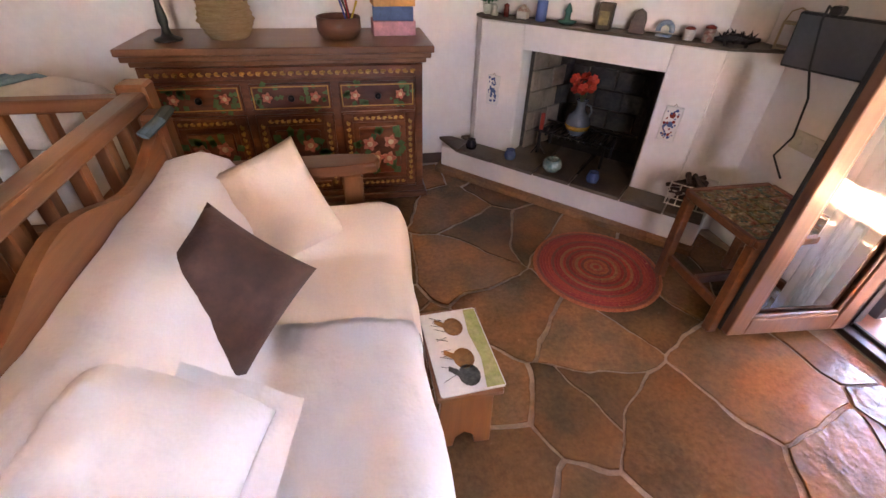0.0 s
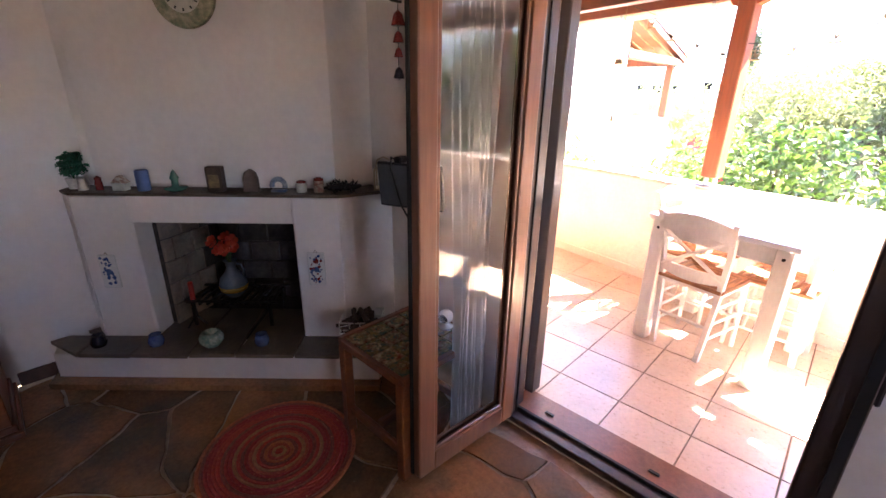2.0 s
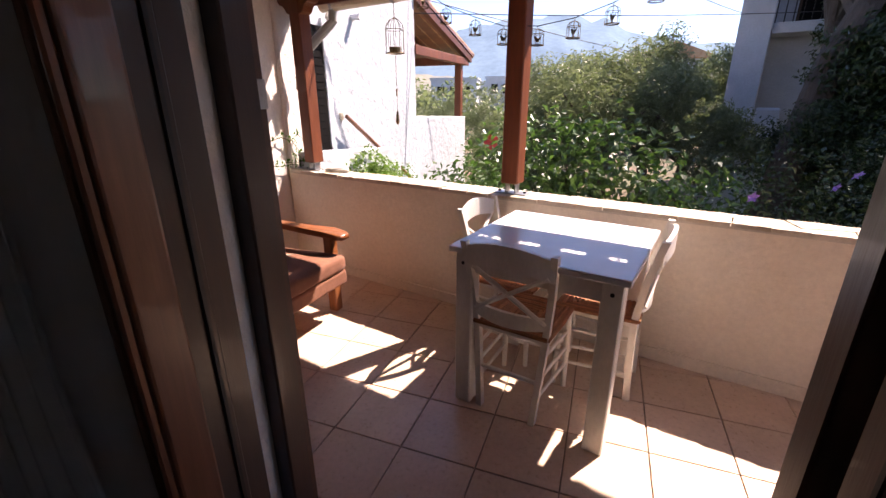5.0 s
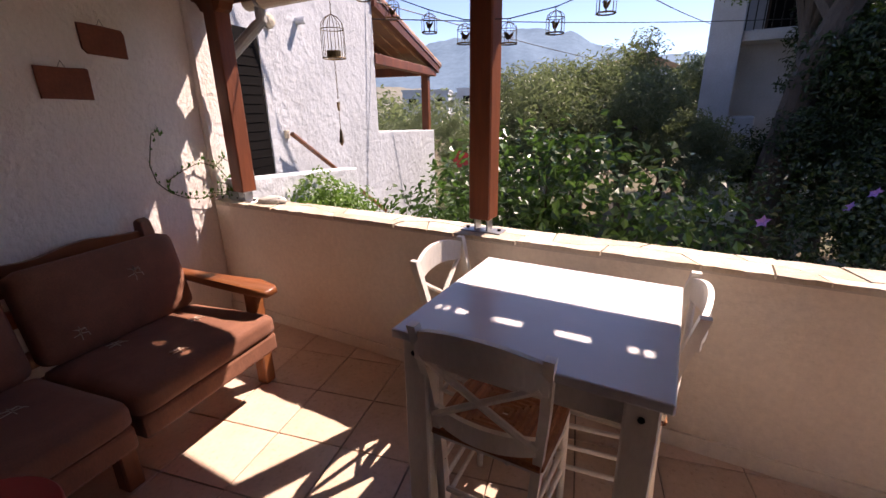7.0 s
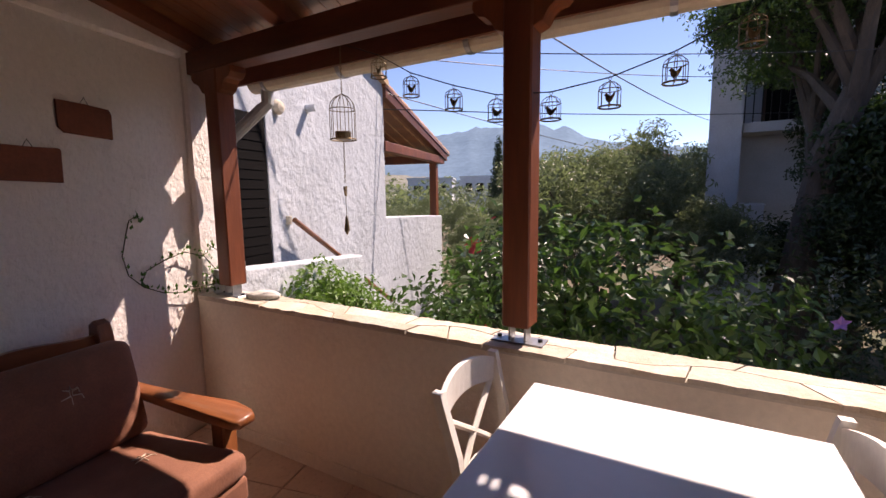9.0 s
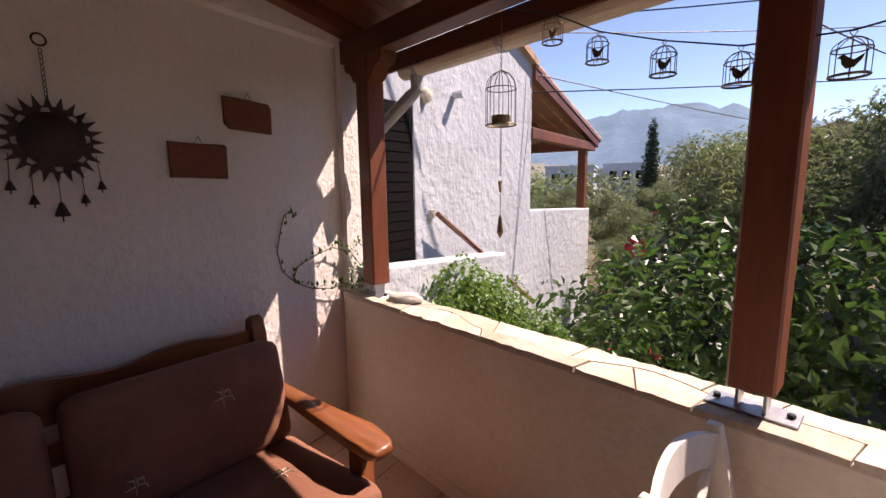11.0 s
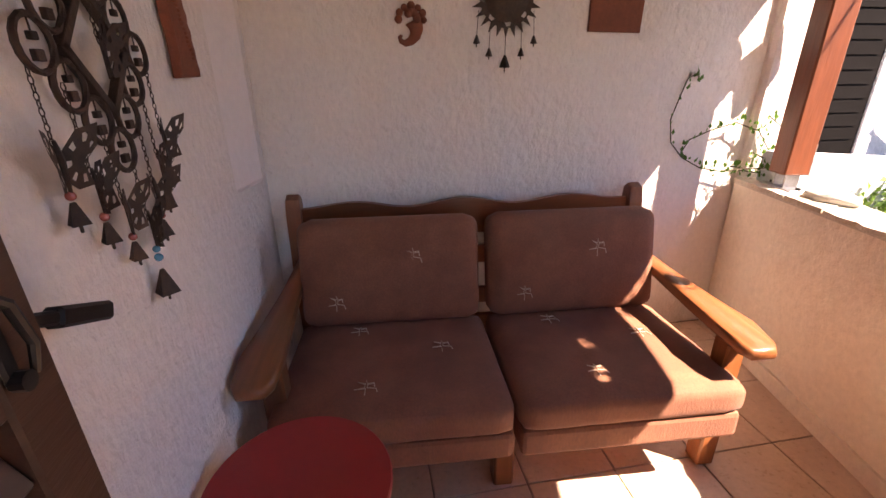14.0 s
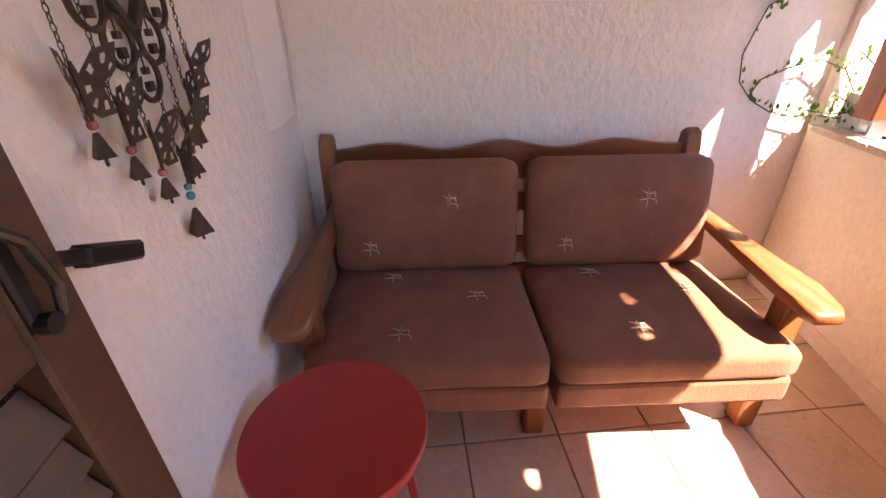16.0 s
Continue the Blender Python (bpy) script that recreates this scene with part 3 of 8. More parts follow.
# rafters run from the house wall down over the beam
SL = 0.13


def roof_z(x, y):
    return 2.135 + SL * (parapet_x(y, 0.08) - x)


for y in (2.93, 2.25, 1.62, 0.98, 0.34, -0.3, -0.94, -1.58, -2.2):
    x1 = parapet_x(y, 0.24)
    bm = bmesh.new()
    for a, b in ((y - 0.04, y + 0.04),):
        prism(bm, [(2.83, roof_z(2.83, y)), (x1, roof_z(x1, y) + 0.01), (x1, roof_z(x1, y) + 0.085), (2.83, roof_z(2.83, y) + 0.1)], a, b, "y", bevel=0.004)
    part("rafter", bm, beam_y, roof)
bm = bmesh.new()
y = YA
while y < 2.98:
    y1 = min(y + 0.085, 2.984)
    xa = parapet_x((y + y1) / 2, 0.26)
    yy = (y + y1) / 2
    prism(bm, [(2.805, roof_z(2.805, yy) + 0.1), (xa, roof_z(xa, yy) + 0.09), (xa, roof_z(xa, yy) + 0.108), (2.805, roof_z(2.805, yy) + 0.118)], y + 0.0025, y1 - 0.0025, "y", bevel=0.003)
    y += 0.085
lining = tagged(part("patio_ceiling", bm, pine_x), "varnished reddish board lining under the roof", "ceiling", kind="structure")
# covering above the boards is unseen, added to keep the sun out
roof_cover = material("clay_roof_covering", (0.45, 0.2, 0.12), 0.8, 0.3, 4, 40, 0.3)


def cover_piece(name, y0, y1, off0, off1):
    bm = bmesh.new()
    x0 = (2.80, 2.80) if off0 is None else (parapet_x(y0, off0), parapet_x(y1, off0))
    prism(bm, [(x0[0], y0), (parapet_x(y0, off1), y0), (parapet_x(y1, off1), y1), (x0[1], y1)], 0, 0.03, "z")
    for v in bm.verts:
        v.co.z += roof_z(v.co.x, v.co.y) + 0.12
    return part(name, bm, roof_cover, roof, "unseen roof covering added to block the sun")


cover_piece("covering", YA, 2.99, None, 0.321)
# unseen eave strips added to block the sun, gaps set to throw its spots
sun_gaps = [(-0.588, 0.1), (-0.35, 0.08), (-0.148, 0.03), (-0.113, 0.03), (0.034, 0.1), (0.215, 0.095), (0.357, 0.045), (0.406, 0.02), (0.433, 0.02), (1.07, 0.06), (1.367, 0.03), (1.407, 0.035), (1.547, 0.06)]
y = YA
for c, w in sun_gaps + [(2.99, 0.0)]:
    cover_piece("eave_tile", y, c - w / 2, 0.322, 0.378)
    y = c + w / 2
# added board that shuts out the sun between gutter and roof covering
bm = bmesh.new()
prism(bm, [(parapet_x(YA, 0.245), YA), (parapet_x(YA, 0.265), YA), (parapet_x(2.985, 0.265), 2.985), (parapet_x(2.985, 0.245), 2.985)], 1.985, 2.073, "z")
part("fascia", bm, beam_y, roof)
part("wall_fill", bx(2.80, YA, 2.3, 2.83, 2.985, 2.9), plaster_out, roof, "plastered strip above the roof")

gut = thing("gutter", pose(0, 0, 0), "cream plastic rain gutter with a grey downpipe", "gutter")
GX, GZ = 0.315, 1.995
bm = bmesh.new()
tube(bm, [(parapet_x(yy, GX), yy, GZ) for yy in (YA, 0.0, 2.72)], 0.052, 16)
part("channel", bm, pvc, gut)
for yy in (2.6, 2.05, 1.35, 0.6, -0.3, -1.2):
    bm = bmesh.new()
    tube(bm, [(parapet_x(yy - 0.012, GX), yy - 0.012, GZ), (parapet_x(yy + 0.012, GX), yy + 0.012, GZ)], 0.057, 16)
    part("bracket", bm, zinc, gut)
bm = bmesh.new()
px, py = parapet_x(2.62, GX), 2.62
tube(bm, [(px, py, GZ - 0.03), (px, py, GZ - 0.115), (px - 0.02, py + 0.03, GZ - 0.15), (px - 0.1, py + 0.19, GZ - 0.32), (px - 0.12, py + 0.25, GZ - 0.40), (px - 0.12, py + 0.27, GZ - 0.6)], 0.034, 12)
part("downpipe", bm, pvc_grey, gut, "grey downpipe elbow")

# ---- patio furniture ----
white_paint = material("white_brushed_paint", (0.78, 0.75, 0.7), 0.45, 0.1, 5, 70, 0.12, tint=(0.66, 0.62, 0.56), stretch=(1, 1, 0.4))
table_paint = material("white_glossy_table_paint", (0.74, 0.73, 0.74), 0.24, 0.03, 2, 9, 0.0, tint=(0.71, 0.7, 0.71), rough_var=0.04)
rush = material("woven_rush_seat", (0.42, 0.18, 0.075), 0.7, 0.4, 14, 120, 0.5, tint=(0.3, 0.115, 0.05), island=0.3)
velour = material("brown_velour_upholstery", (0.265, 0.106, 0.058), 0.85, 0.3, 9, 150, 0.25, tint=(0.21, 0.08, 0.044), sheen=0.04, stretch=(1, 1, 0.35))
thread = material("beige_embroidery_thread", (0.55, 0.44, 0.34), 0.8, 0.1, 10, 60, 0.0)
red_paint = material("red_lacquered_metal", (0.36, 0.018, 0.018), 0.38, 0.06, 4, 60, 0.02, tint=(0.33, 0.015, 0.015))
clay = material("unglazed_terracotta", (0.24, 0.075, 0.04), 0.85, 0.3, 9, 60, 0.3, tint=(0.19, 0.06, 0.033))

TAB = pose(3.94, 0.737, 0, 0, 0, -12)
tab = thing("table", TAB, "white painted wooden table with sunlit glossy top", "table")
bm = bmesh.new()
box(bm, -0.345, -0.355, 0.735, 0.345, 0.355, 0.762, 0.005, seg=2)
part("tabletop", bm, table_paint, tab)
for s in (-1, 1):
    part("apron", bx(s * 0.29 - 0.012, -0.29, 0.645, s * 0.29 + 0.012, 0.29, 0.735, 0.003), white_paint, tab)
    part("apron", bx(-0.29, s * 0.3 - 0.012, 0.645, 0.29, s * 0.3 + 0.012, 0.735, 0.003), white_paint, tab)
for sx in (-1, 1):
    for sy in (-1, 1):
        leg = part("leg", bx(sx * 0.285 - 0.038, sy * 0.295 - 0.038, 0, sx * 0.285 + 0.038, sy * 0.295 + 0.038, 0.735, 0.005), white_paint, tab)
        bm = bmesh.new()
        rod(bm, (sx * 0.323, sy * 0.295, 0.69), (sx * 0.327, sy * 0.295, 0.69), 0.008, seg=8)
        part("bolt", bm, black_metal, leg)


def patio_chair(m):
    ob = thing("patio_chair", m, "white painted cross-back wooden chair with woven rush seat", "chair", "chairs round the patio table")
    sw = 0.37
    for s in (-1, 1):
        bm = bmesh.new()
        # bent rear post that splays towards the top
        path = [(-0.185, s * 0.135, 0.0), (-0.172, s * 0.152, 0.25), (-0.168, s * 0.165, 0.44), (-0.195, s * 0.185, 0.66), (-0.245, s * 0.2, 0.86)]
        for a, b in zip(path, path[1:]):
            d = Vector(b) - Vector(a)
            q = [Vector(a) + Vector((dx, dy, 0)) for dx, dy in ((-0.016, -0.014), (0.016, -0.014), (0.016, 0.014), (-0.016, 0.014))]
            lo = [bm.verts.new(p) for p in q]
            hi = [bm.verts.new(p + d) for p in q]
            bm.faces.new(lo[::-1])
            bm.faces.new(hi)
            for i in range(4):
                bm.faces.new((lo[i], lo[(i + 1) % 4], hi[(i + 1) % 4], hi[i]))
        bmesh.ops.remove_doubles(bm, verts=bm.verts, dist=1e-5)
        part("rear_post", bm, white_paint, ob)
        bm = bmesh.new()
        rod(bm, (0.175, s * 0.17, 0), (0.165, s * 0.165, 0.45), 0.013, 0.018, 10)
        part("front_leg", bm, white_paint, ob)
        for z in (0.14, 0.235, 0.33):
            bm = bmesh.new()
            rod(bm, (0.17, s * 0.168, z), (-0.172, s * 0.15, z + 0.01), 0.009, seg=8)
            part("side_stretcher", bm, white_paint, ob)
    for x, z in ((0.17, 0.2), (0.168, 0.31), (-0.174, 0.22)):
        bm = bmesh.new()
        rod(bm, (x, -0.16, z), (x, 0.16, z), 0.01, seg=8)
        part("stretcher", bm, white_paint, ob)
    # curved top and lower back rails
    for z0, z1, half, bx_ in ((0.745, 0.865, 0.2, -0.235), (0.5, 0.555, 0.172, -0.18)):
        bm = bmesh.new()
        n = 12
        rows = []
        for i in range(n + 1):
            u = 2 * i / n - 1
            bow = -0.035 * (1 - u * u)
            top = z1 - 0.03 * abs(u) ** 2 * (1 if z0 > 0.6 else 0) + (0.012 if z0 > 0.6 else 0) * (1 - u * u)
            rows.append([bm.verts.new((bx_ + bow + dx, u * half, zz)) for dx, zz in ((-0.009, z0 + 0.03 * (1 - u * u) * (1 if z0 > 0.6 else -0.5)), (0.009, z0 + 0.03 * (1 - u * u) * (1 if z0 > 0.6 else -0.5)), (0.009, top), (-0.009, top))])
        for A, B in zip(rows, rows[1:]):
            for i in range(4):
                bm.faces.new((A[i], A[(i + 1) % 4], B[(i + 1) % 4], B[i]))
        bm.faces.new(rows[0])
        bm.faces.new(rows[-1][::-1])
        part("back_rail", bm, white_paint, ob)
    for s in (-1, 1):
        bm = bmesh.new()
        tube(bm, [(-0.2, -s * 0.165, 0.53), (-0.226, 0, 0.645), (-0.245, s * 0.18, 0.765)], 0.0115, 6)
        part("cross_bar", bm, white_paint, ob)
    # rush seat: four fans of cords
    z = 0.45
    for side in range(4):
        bm = bmesh.new()
        a = side * math.pi / 2
        R = Matrix.Rotation(a, 4, "Z")
        for i in range(9):
            w = 0.185 - i * 0.0205
            p = [R @ Vector((sgn * w, -0.185 + i * 0.0205, z + 0.006 - 0.001 * i)) for sgn in (-1, 1)]
            tube(bm, [(p[0].x, p[0].y * 0.96, p[0].z), ((p[0] + p[1]) / 2 + Vector((0, 0, 0.002))), (p[1].x, p[1].y * 0.96, p[1].z)], 0.0115, 6)
        part("seat", bm, rush, ob, "woven reddish-brown rush seat")
    bm = bmesh.new()
    for s in (-1, 1):
        box(bm, -0.175, s * 0.17 - 0.011, 0.425, 0.175, s * 0.17 + 0.011, 0.447, 0.004)
        box(bm, s * 0.172 - 0.011, -0.17, 0.425, s * 0.172 + 0.011, 0.17, 0.447, 0.004)
    part("seat_frame", bm, white_paint, ob)
    return ob


ch = patio_chair(pose(3.838, 0.85, 0, 0, 0, -12) @ Matrix.Diagonal((0.93, 0.93, 0.93, 1)))
copy_thing(ch, pose(4.255, 0.989, 0, 0, 0, -103))
copy_thing(ch, pose(4.11, 0.526, 0, 0, 0, 81))

# two-seat bench sofa
sofa = thing("bench_sofa", pose(2.868, 2.134, 0, 0, 0, -4), "pine-framed two-seat sofa with brown velour cushions", "sofa")
SX0, SX1 = 0.03, 1.335
for x in (0.02, 0.69, 1.40):
    part("front_leg", bx(x - 0.032, 0.1, 0, x + 0.032, 0.165, 0.30 if x == 0.69 else 0.53, 0.006), pine, sofa)
for x in (-0.03, 1.41):
    bm = bmesh.new()
    prism(bm, [(0.80, 0), (0.86, 0), (0.845, 0.4), (0.875, 0.76), (0.87, 0.805), (0.84, 0.825), (0.805, 0.81), (0.795, 0.75), (0.775, 0.4)], x - 0.028, x + 0.028, "x", bevel=0.008)
    part("rear_post", bm, pine, sofa)
bm = bmesh.new()
top = []
for i in range(49):
    u = i / 48
    top.append((-0.005 + u * 1.39, 0.772 + 0.016 * math.sin(u * 6.283 * 3 - 1.2) * (0.6 + 0.4 * math.sin(u * 3.14))))
prism(bm, [(1.385, 0.63), (-0.005, 0.63)] + top, 0.83, 0.856, "y", bevel=0.004)
part("top_board", bm, pine_x, sofa, "wavy knotty pine top board")
for z in (0.3, 0.5):
    part("back_slat", bx(-0.005, 0.8, z, 1.385, 0.82, z + 0.08, 0.004), pine_x, sofa)
part("front_rail", bx(0.02, 0.165, 0.19, 1.37, 0.19, 0.265, 0.005), pine_x, sofa)
part("rear_rail", bx(-0.005, 0.79, 0.16, 1.385, 0.815, 0.245, 0.005), pine_x, sofa)
for x in (0.0, 1.39):
    part("side_rail", bx(x - 0.015, 0.165, 0.19, x + 0.015, 0.8, 0.27, 0.005), pine_y, sofa)
for x, s in ((0.0, -1), (1.39, 1)):
    bm = bmesh.new()
    # broad paddle-shaped armrest
    out = [(x - 0.035, 0.0), (x - 0.055, 0.03), (x - 0.058, 0.12), (x - 0.045, 0.28), (x - 0.03, 0.5), (x - 0.028, 0.79), (x + 0.028, 0.79), (x + 0.03, 0.5), (x + 0.045, 0.28), (x + 0.058, 0.12), (x + 0.055, 0.03), (x + 0.035, 0.0)]
    prism(bm, out[::-1], 0.0, 0.036, "z", bevel=0.011)
    for v in bm.verts:
        v.co.z += 0.522 + 0.022 * max(0, (v.co.y - 0.25) / 0.55) ** 1.3 - 0.016 * max(0.0, (0.1 - v.co.y) / 0.1)
    part("armrest", bm, pine_y, sofa, "broad rounded pine armrest", True)
for x0, x1, k in ((0.01, 0.692, 1.0), (0.704, 1.386, 7.0)):
    w = x1 - x0
    bm = bmesh.new()
    block_cushion(bm, w, 0.56, 0.105, 0.035, 0.014, 12, k)
    cu = part("seat_cushion", bm, velour, sofa, "brown velour seat cushion", True)
    cu.location = ((x0 + x1) / 2, 0.275, 0.305)
    cu.rotation_euler = (radians(-2), 0, 0)
    bm = bmesh.new()
    box(bm, -w / 2 + 0.006, -0.272, -0.085, w / 2 - 0.006, 0.255, 0.006, 0.015, seg=2)
    part("seat_base", bm, velour, cu)
    bm = bmesh.new()
    block_cushion(bm, w - 0.02, 0.4, 0.13, 0.05, 0.016, 12, k + 3)
    cb = part("back_cushion", bm, velour, sofa, "brown velour back cushion", True)
    cb.location = ((x0 + x1) / 2, 0.655, 0.572)
    cb.rotation_euler = (radians(78), 0, 0)
    # stitched sprigs
    rr = random.Random(int(k * 3))
    for pad, spots, dy, dz in ((cb, ((-0.2, -0.1), (0.08, 0.06), ), 0, 0.142), (cu, ((-0.12, 0.16), (0.16, 0.03), (-0.08, -0.16)), 0, 0.118)):
        for px, py in spots:
            bm = bmesh.new()
            g = rr.uniform(0.85, 1.15)
            line = [(0.0, -0.034), (0.001, -0.006), (-0.03, -0.008), (-0.002, -0.003), (-0.001, 0.012), (-0.022, 0.024), (0.001, 0.015), (0.002, 0.03), (0.006, 0.015), (0.024, 0.018), (0.026, 0.0), (0.023, 0.014), (0.006, 0.011), (0.005, -0.003), (0.03, -0.008), (0.034, -0.024)]
            tube(bm, [(px + a * g, py + b * g, dz + 0.001) for a, b in line], 0.0017, 4)
            part("stitched_sprig", bm, thread, pad, "pale stitched sprig")

red = thing("side_table", pose(3.015, 1.885, 0), "small round red metal side table", "table")
bm = bmesh.new()
lathe(bm, [(0.0, 0.472), (0.186, 0.472), (0.19, 0.476), (0.19, 0.488), (0.187, 0.492), (0.0, 0.492)], 64)
part("top", bm, red_paint, red)
bm = bmesh.new()
lathe(bm, [(0.17, 0.44), (0.178, 0.44), (0.178, 0.472), (0.17, 0.472)], 48)
part("rim", bm, red_paint, red)
for k in range(3):
    a = k * 2.094 + 0.35
    bm = bmesh.new()
    c, s_ = math.cos(a), math.sin(a)
    tube(bm, [(0.12 * c - 0.05 * s_, 0.12 * s_ + 0.05 * c, 0.472), (0.17 * c - 0.03 * s_, 0.17 * s_ + 0.03 * c, 0.02), (0.185 * c, 0.185 * s_, 0.007), (0.17 * c + 0.03 * s_, 0.17 * s_ - 0.03 * c, 0.02), (0.12 * c + 0.05 * s_, 0.12 * s_ - 0.05 * c, 0.472)], 0.006, 8)
    part("leg", bm, red_paint, red)

# ---- things on the patio walls ----
WY = 2.998


def plaque(x0, x1, z0, z1, cut):
    ob = thing("clay_plaque", pose((x0 + x1) / 2, WY, (z0 + z1) / 2), "blank terracotta plaque hung on a wire", "plaque", "terracotta plaques")
    w, h = (x1 - x0) / 2, (z1 - z0) / 2
    pts = [(-w, h * 0.97), (-w * 0.99, -h * (0.6 if cut else 0.96)), (-w * (0.8 if cut else 0.95), -h * 0.9), (w * 0.97, -h), (w, h * 0.55 if cut else h * 0.9), (w * 0.9, h * (0.85 if cut else 0.98)), (0, h * 0.94)]
    bm = bmesh.new()
    prism(bm, pts, -0.016, -0.002, "y", bevel=0.003)
    part("tablet", bm, clay, ob)
    bm = bmesh.new()
    tube(bm, [(-0.02, -0.01, h * 0.85), (0, -0.012, h + 0.025), (0.02, -0.01, h * 0.85)], 0.0016, 6)
    part("wire_loop", bm, rust_metal, ob)


plaque(4.105, 4.335, 1.415, 1.56, False)
plaque(4.335, 4.56, 1.62, 1.765, True)


def metal_sun(x, z):
    ob = thing("sun_ornament", pose(x, WY - 0.012, z), "dark rusted iron sun ornament hanging on a chain with bells", "wall ornament")
    bm = bmesh.new()
    n = 24
    R0, R1 = 0.105, 0.14
    pts = []
    for k in range(n):
        a = k * 6.28318 / n
        pts += [(R1 * math.cos(a) + 0.0, R1 * math.sin(a)), (R0 * math.cos(a + 0.09), R0 * math.sin(a + 0.09)), (R0 * math.cos(a + 0.17), R0 * math.sin(a + 0.17))]
    outer = [(bm.verts.new((p[0], -0.004, p[1])), bm.verts.new((p[0], 0.0, p[1]))) for p in pts]
    inner = []
    for i, p in enumerate(pts):
        r = 0.083 if (i // 3) % 3 else 0.1
        a = math.atan2(p[1], p[0])
        inner.append((bm.verts.new((r * math.cos(a), -0.004, r * math.sin(a))), bm.verts.new((r * math.cos(a), 0.0, r * math.sin(a)))))
    m = len(pts)
    for i in range(m):
        j = (i + 1) % m
        bm.faces.new((outer[i][0], outer[j][0], inner[j][0], inner[i][0]))
        bm.faces.new((outer[i][1], inner[i][1], inner[j][1], outer[j][1]))
        bm.faces.new((outer[i][0], outer[i][1], outer[j][1], outer[j][0]))
    part("ray_disc", bm, rust_metal, ob)
    bm = bmesh.new()
    lathe(bm, [(0.0, 0.0), (0.086, 0.0), (0.086, 0.006), (0.06, 0.016), (0.03, 0.021), (0.0, 0.022)], 32, pose(0, 0, 0, 90, 0, 0))
    part("disc", bm, rust_metal, ob)
    bm = bmesh.new()
    for k in range(9):
        zz = 0.14 + k * 0.0165
        tube(bm, [(0.004 * math.cos(q), 0.004 * math.sin(q) * (1 if k % 2 else 0.3), zz + 0.009 * math.sin(q * 1.0)) for q in [i * 0.785 for i in range(8)]], 0.0014, 5, True)
    tube(bm, [(0.018 * math.cos(i * 0.524), 0, 0.305 + 0.018 * math.sin(i * 0.524)) for i in range(12)], 0.003, 6, True)
    part("chain", bm, rust_metal, ob)
    for dx, dz, s in ((-0.115, -0.13, 0.75), (-0.065, -0.175, 0.75), (0.0, -0.2, 1.15), (0.065, -0.175, 0.75), (0.115, -0.13, 0.75)):
        bm = bmesh.new()
        top = -math.sqrt(max(0.0, 0.11 ** 2 - min(0.1, abs(dx)) ** 2))
        rod(bm, (dx * 0.95, -0.002, top), (dx, -0.002, dz), 0.0013, seg=5)
        lathe_b = [(0.0, dz), (0.004 * s, dz), (0.019 * s, dz - 0.038 * s), (0.016 * s, dz - 0.04 * s), (0.0, dz - 0.03 * s)]
        q = bmesh.new()
        lathe(q, lathe_b[::-1], 4, pose(dx, -0.002, 0))
        rod(bm, (dx, -0.002, dz - 0.03 * s), (dx, -0.002, dz - 0.055 * s), 0.0025, seg=5)
        part("bell_hanger", bm, rust_metal, ob)
        part("bell", q, rust_metal, ob)


metal_sun(3.765, 1.535)


def clay_horn(x, z, s, mirror):
    ob = thing("clay_cornucopia", pose(x, WY, z), "brown terracotta horn-of-plenty wall relief", "wall relief", "terracotta horn reliefs")
    bm = bmesh.new()
    spine = [(0.004, 0.022), (0.012, 0.006), (0.016, -0.014), (0.01, -0.04), (-0.01, -0.06), (-0.034, -0.068), (-0.052, -0.06), (-0.058, -0.045), (-0.048, -0.036)]
    wide = [0.04, 0.036, 0.031, 0.025, 0.019, 0.014, 0.011, 0.009, 0.007]
    tube(bm, [(mirror * s * a, -0.012, s * b) for a, b in spine], [s * w for w in wide], 12)
    for v in bm.verts:
        v.co.y = min(-0.001, -0.008 + (v.co.y + 0.012) * 0.5)
    part("horn", bm, clay, ob, "", True)
    rr = random.Random(int(s * 100))
    for k in range(12):
        a = -0.15 + 3.4 * (k % 7) / 6
        r = (0.05 if k < 7 else 0.022) * s
        bm = bmesh.new()
        bmesh.ops.create_uvsphere(bm, u_segments=10, v_segments=6, radius=rr.uniform(0.014, 0.019) * s, matrix=pose(mirror * -0.006 * s + r * math.cos(a) * 1.1, -0.014 - (0.006 if k >= 7 else 0), 0.03 * s + r * math.sin(a) * 0.95))
        part("fruit", bm, clay, ob, "", True)


clay_horn(3.185, 1.678, 1.1, 1)
clay_horn(3.405, 1.435, 0.85, 1)

# clay figure relief on the house wall
bm = bmesh.new()
pts = [(-0.062, 0.0), (0.07, 0.004)] + [(0.055 - 0.0016 * k + 0.011 * abs(math.sin(k * 0.75)), 0.03 + k * 0.0125) for k in range(18)] + [(0.015, 0.275), (0.0, 0.292), (-0.03, 0.296), (-0.055, 0.28), (-0.062, 0.24), (-0.056, 0.18), (-0.044, 0.12), (-0.05, 0.06)]
prism(bm, pts, 0.001, 0.022, "x", bevel=0.006)
rel = thing("clay_relief", pose(2.805, 2.335, 1.262) @ Matrix.Diagonal((1.0, 0.95, 0.7, 1)), "tall scalloped terracotta relief hung on the wall", "wall relief")
part("plaque", bm, clay, rel)
for k in range(16):
    bm = bmesh.new()
    bmesh.ops.create_uvsphere(bm, u_segments=8, v_segments=5, radius=0.006, matrix=pose(0.022, 0.03 - 0.0035 * k + 0.004 * math.sin(k * 1.3), 0.06 + 0.012 * k))
    part("bead", bm, clay, rel)

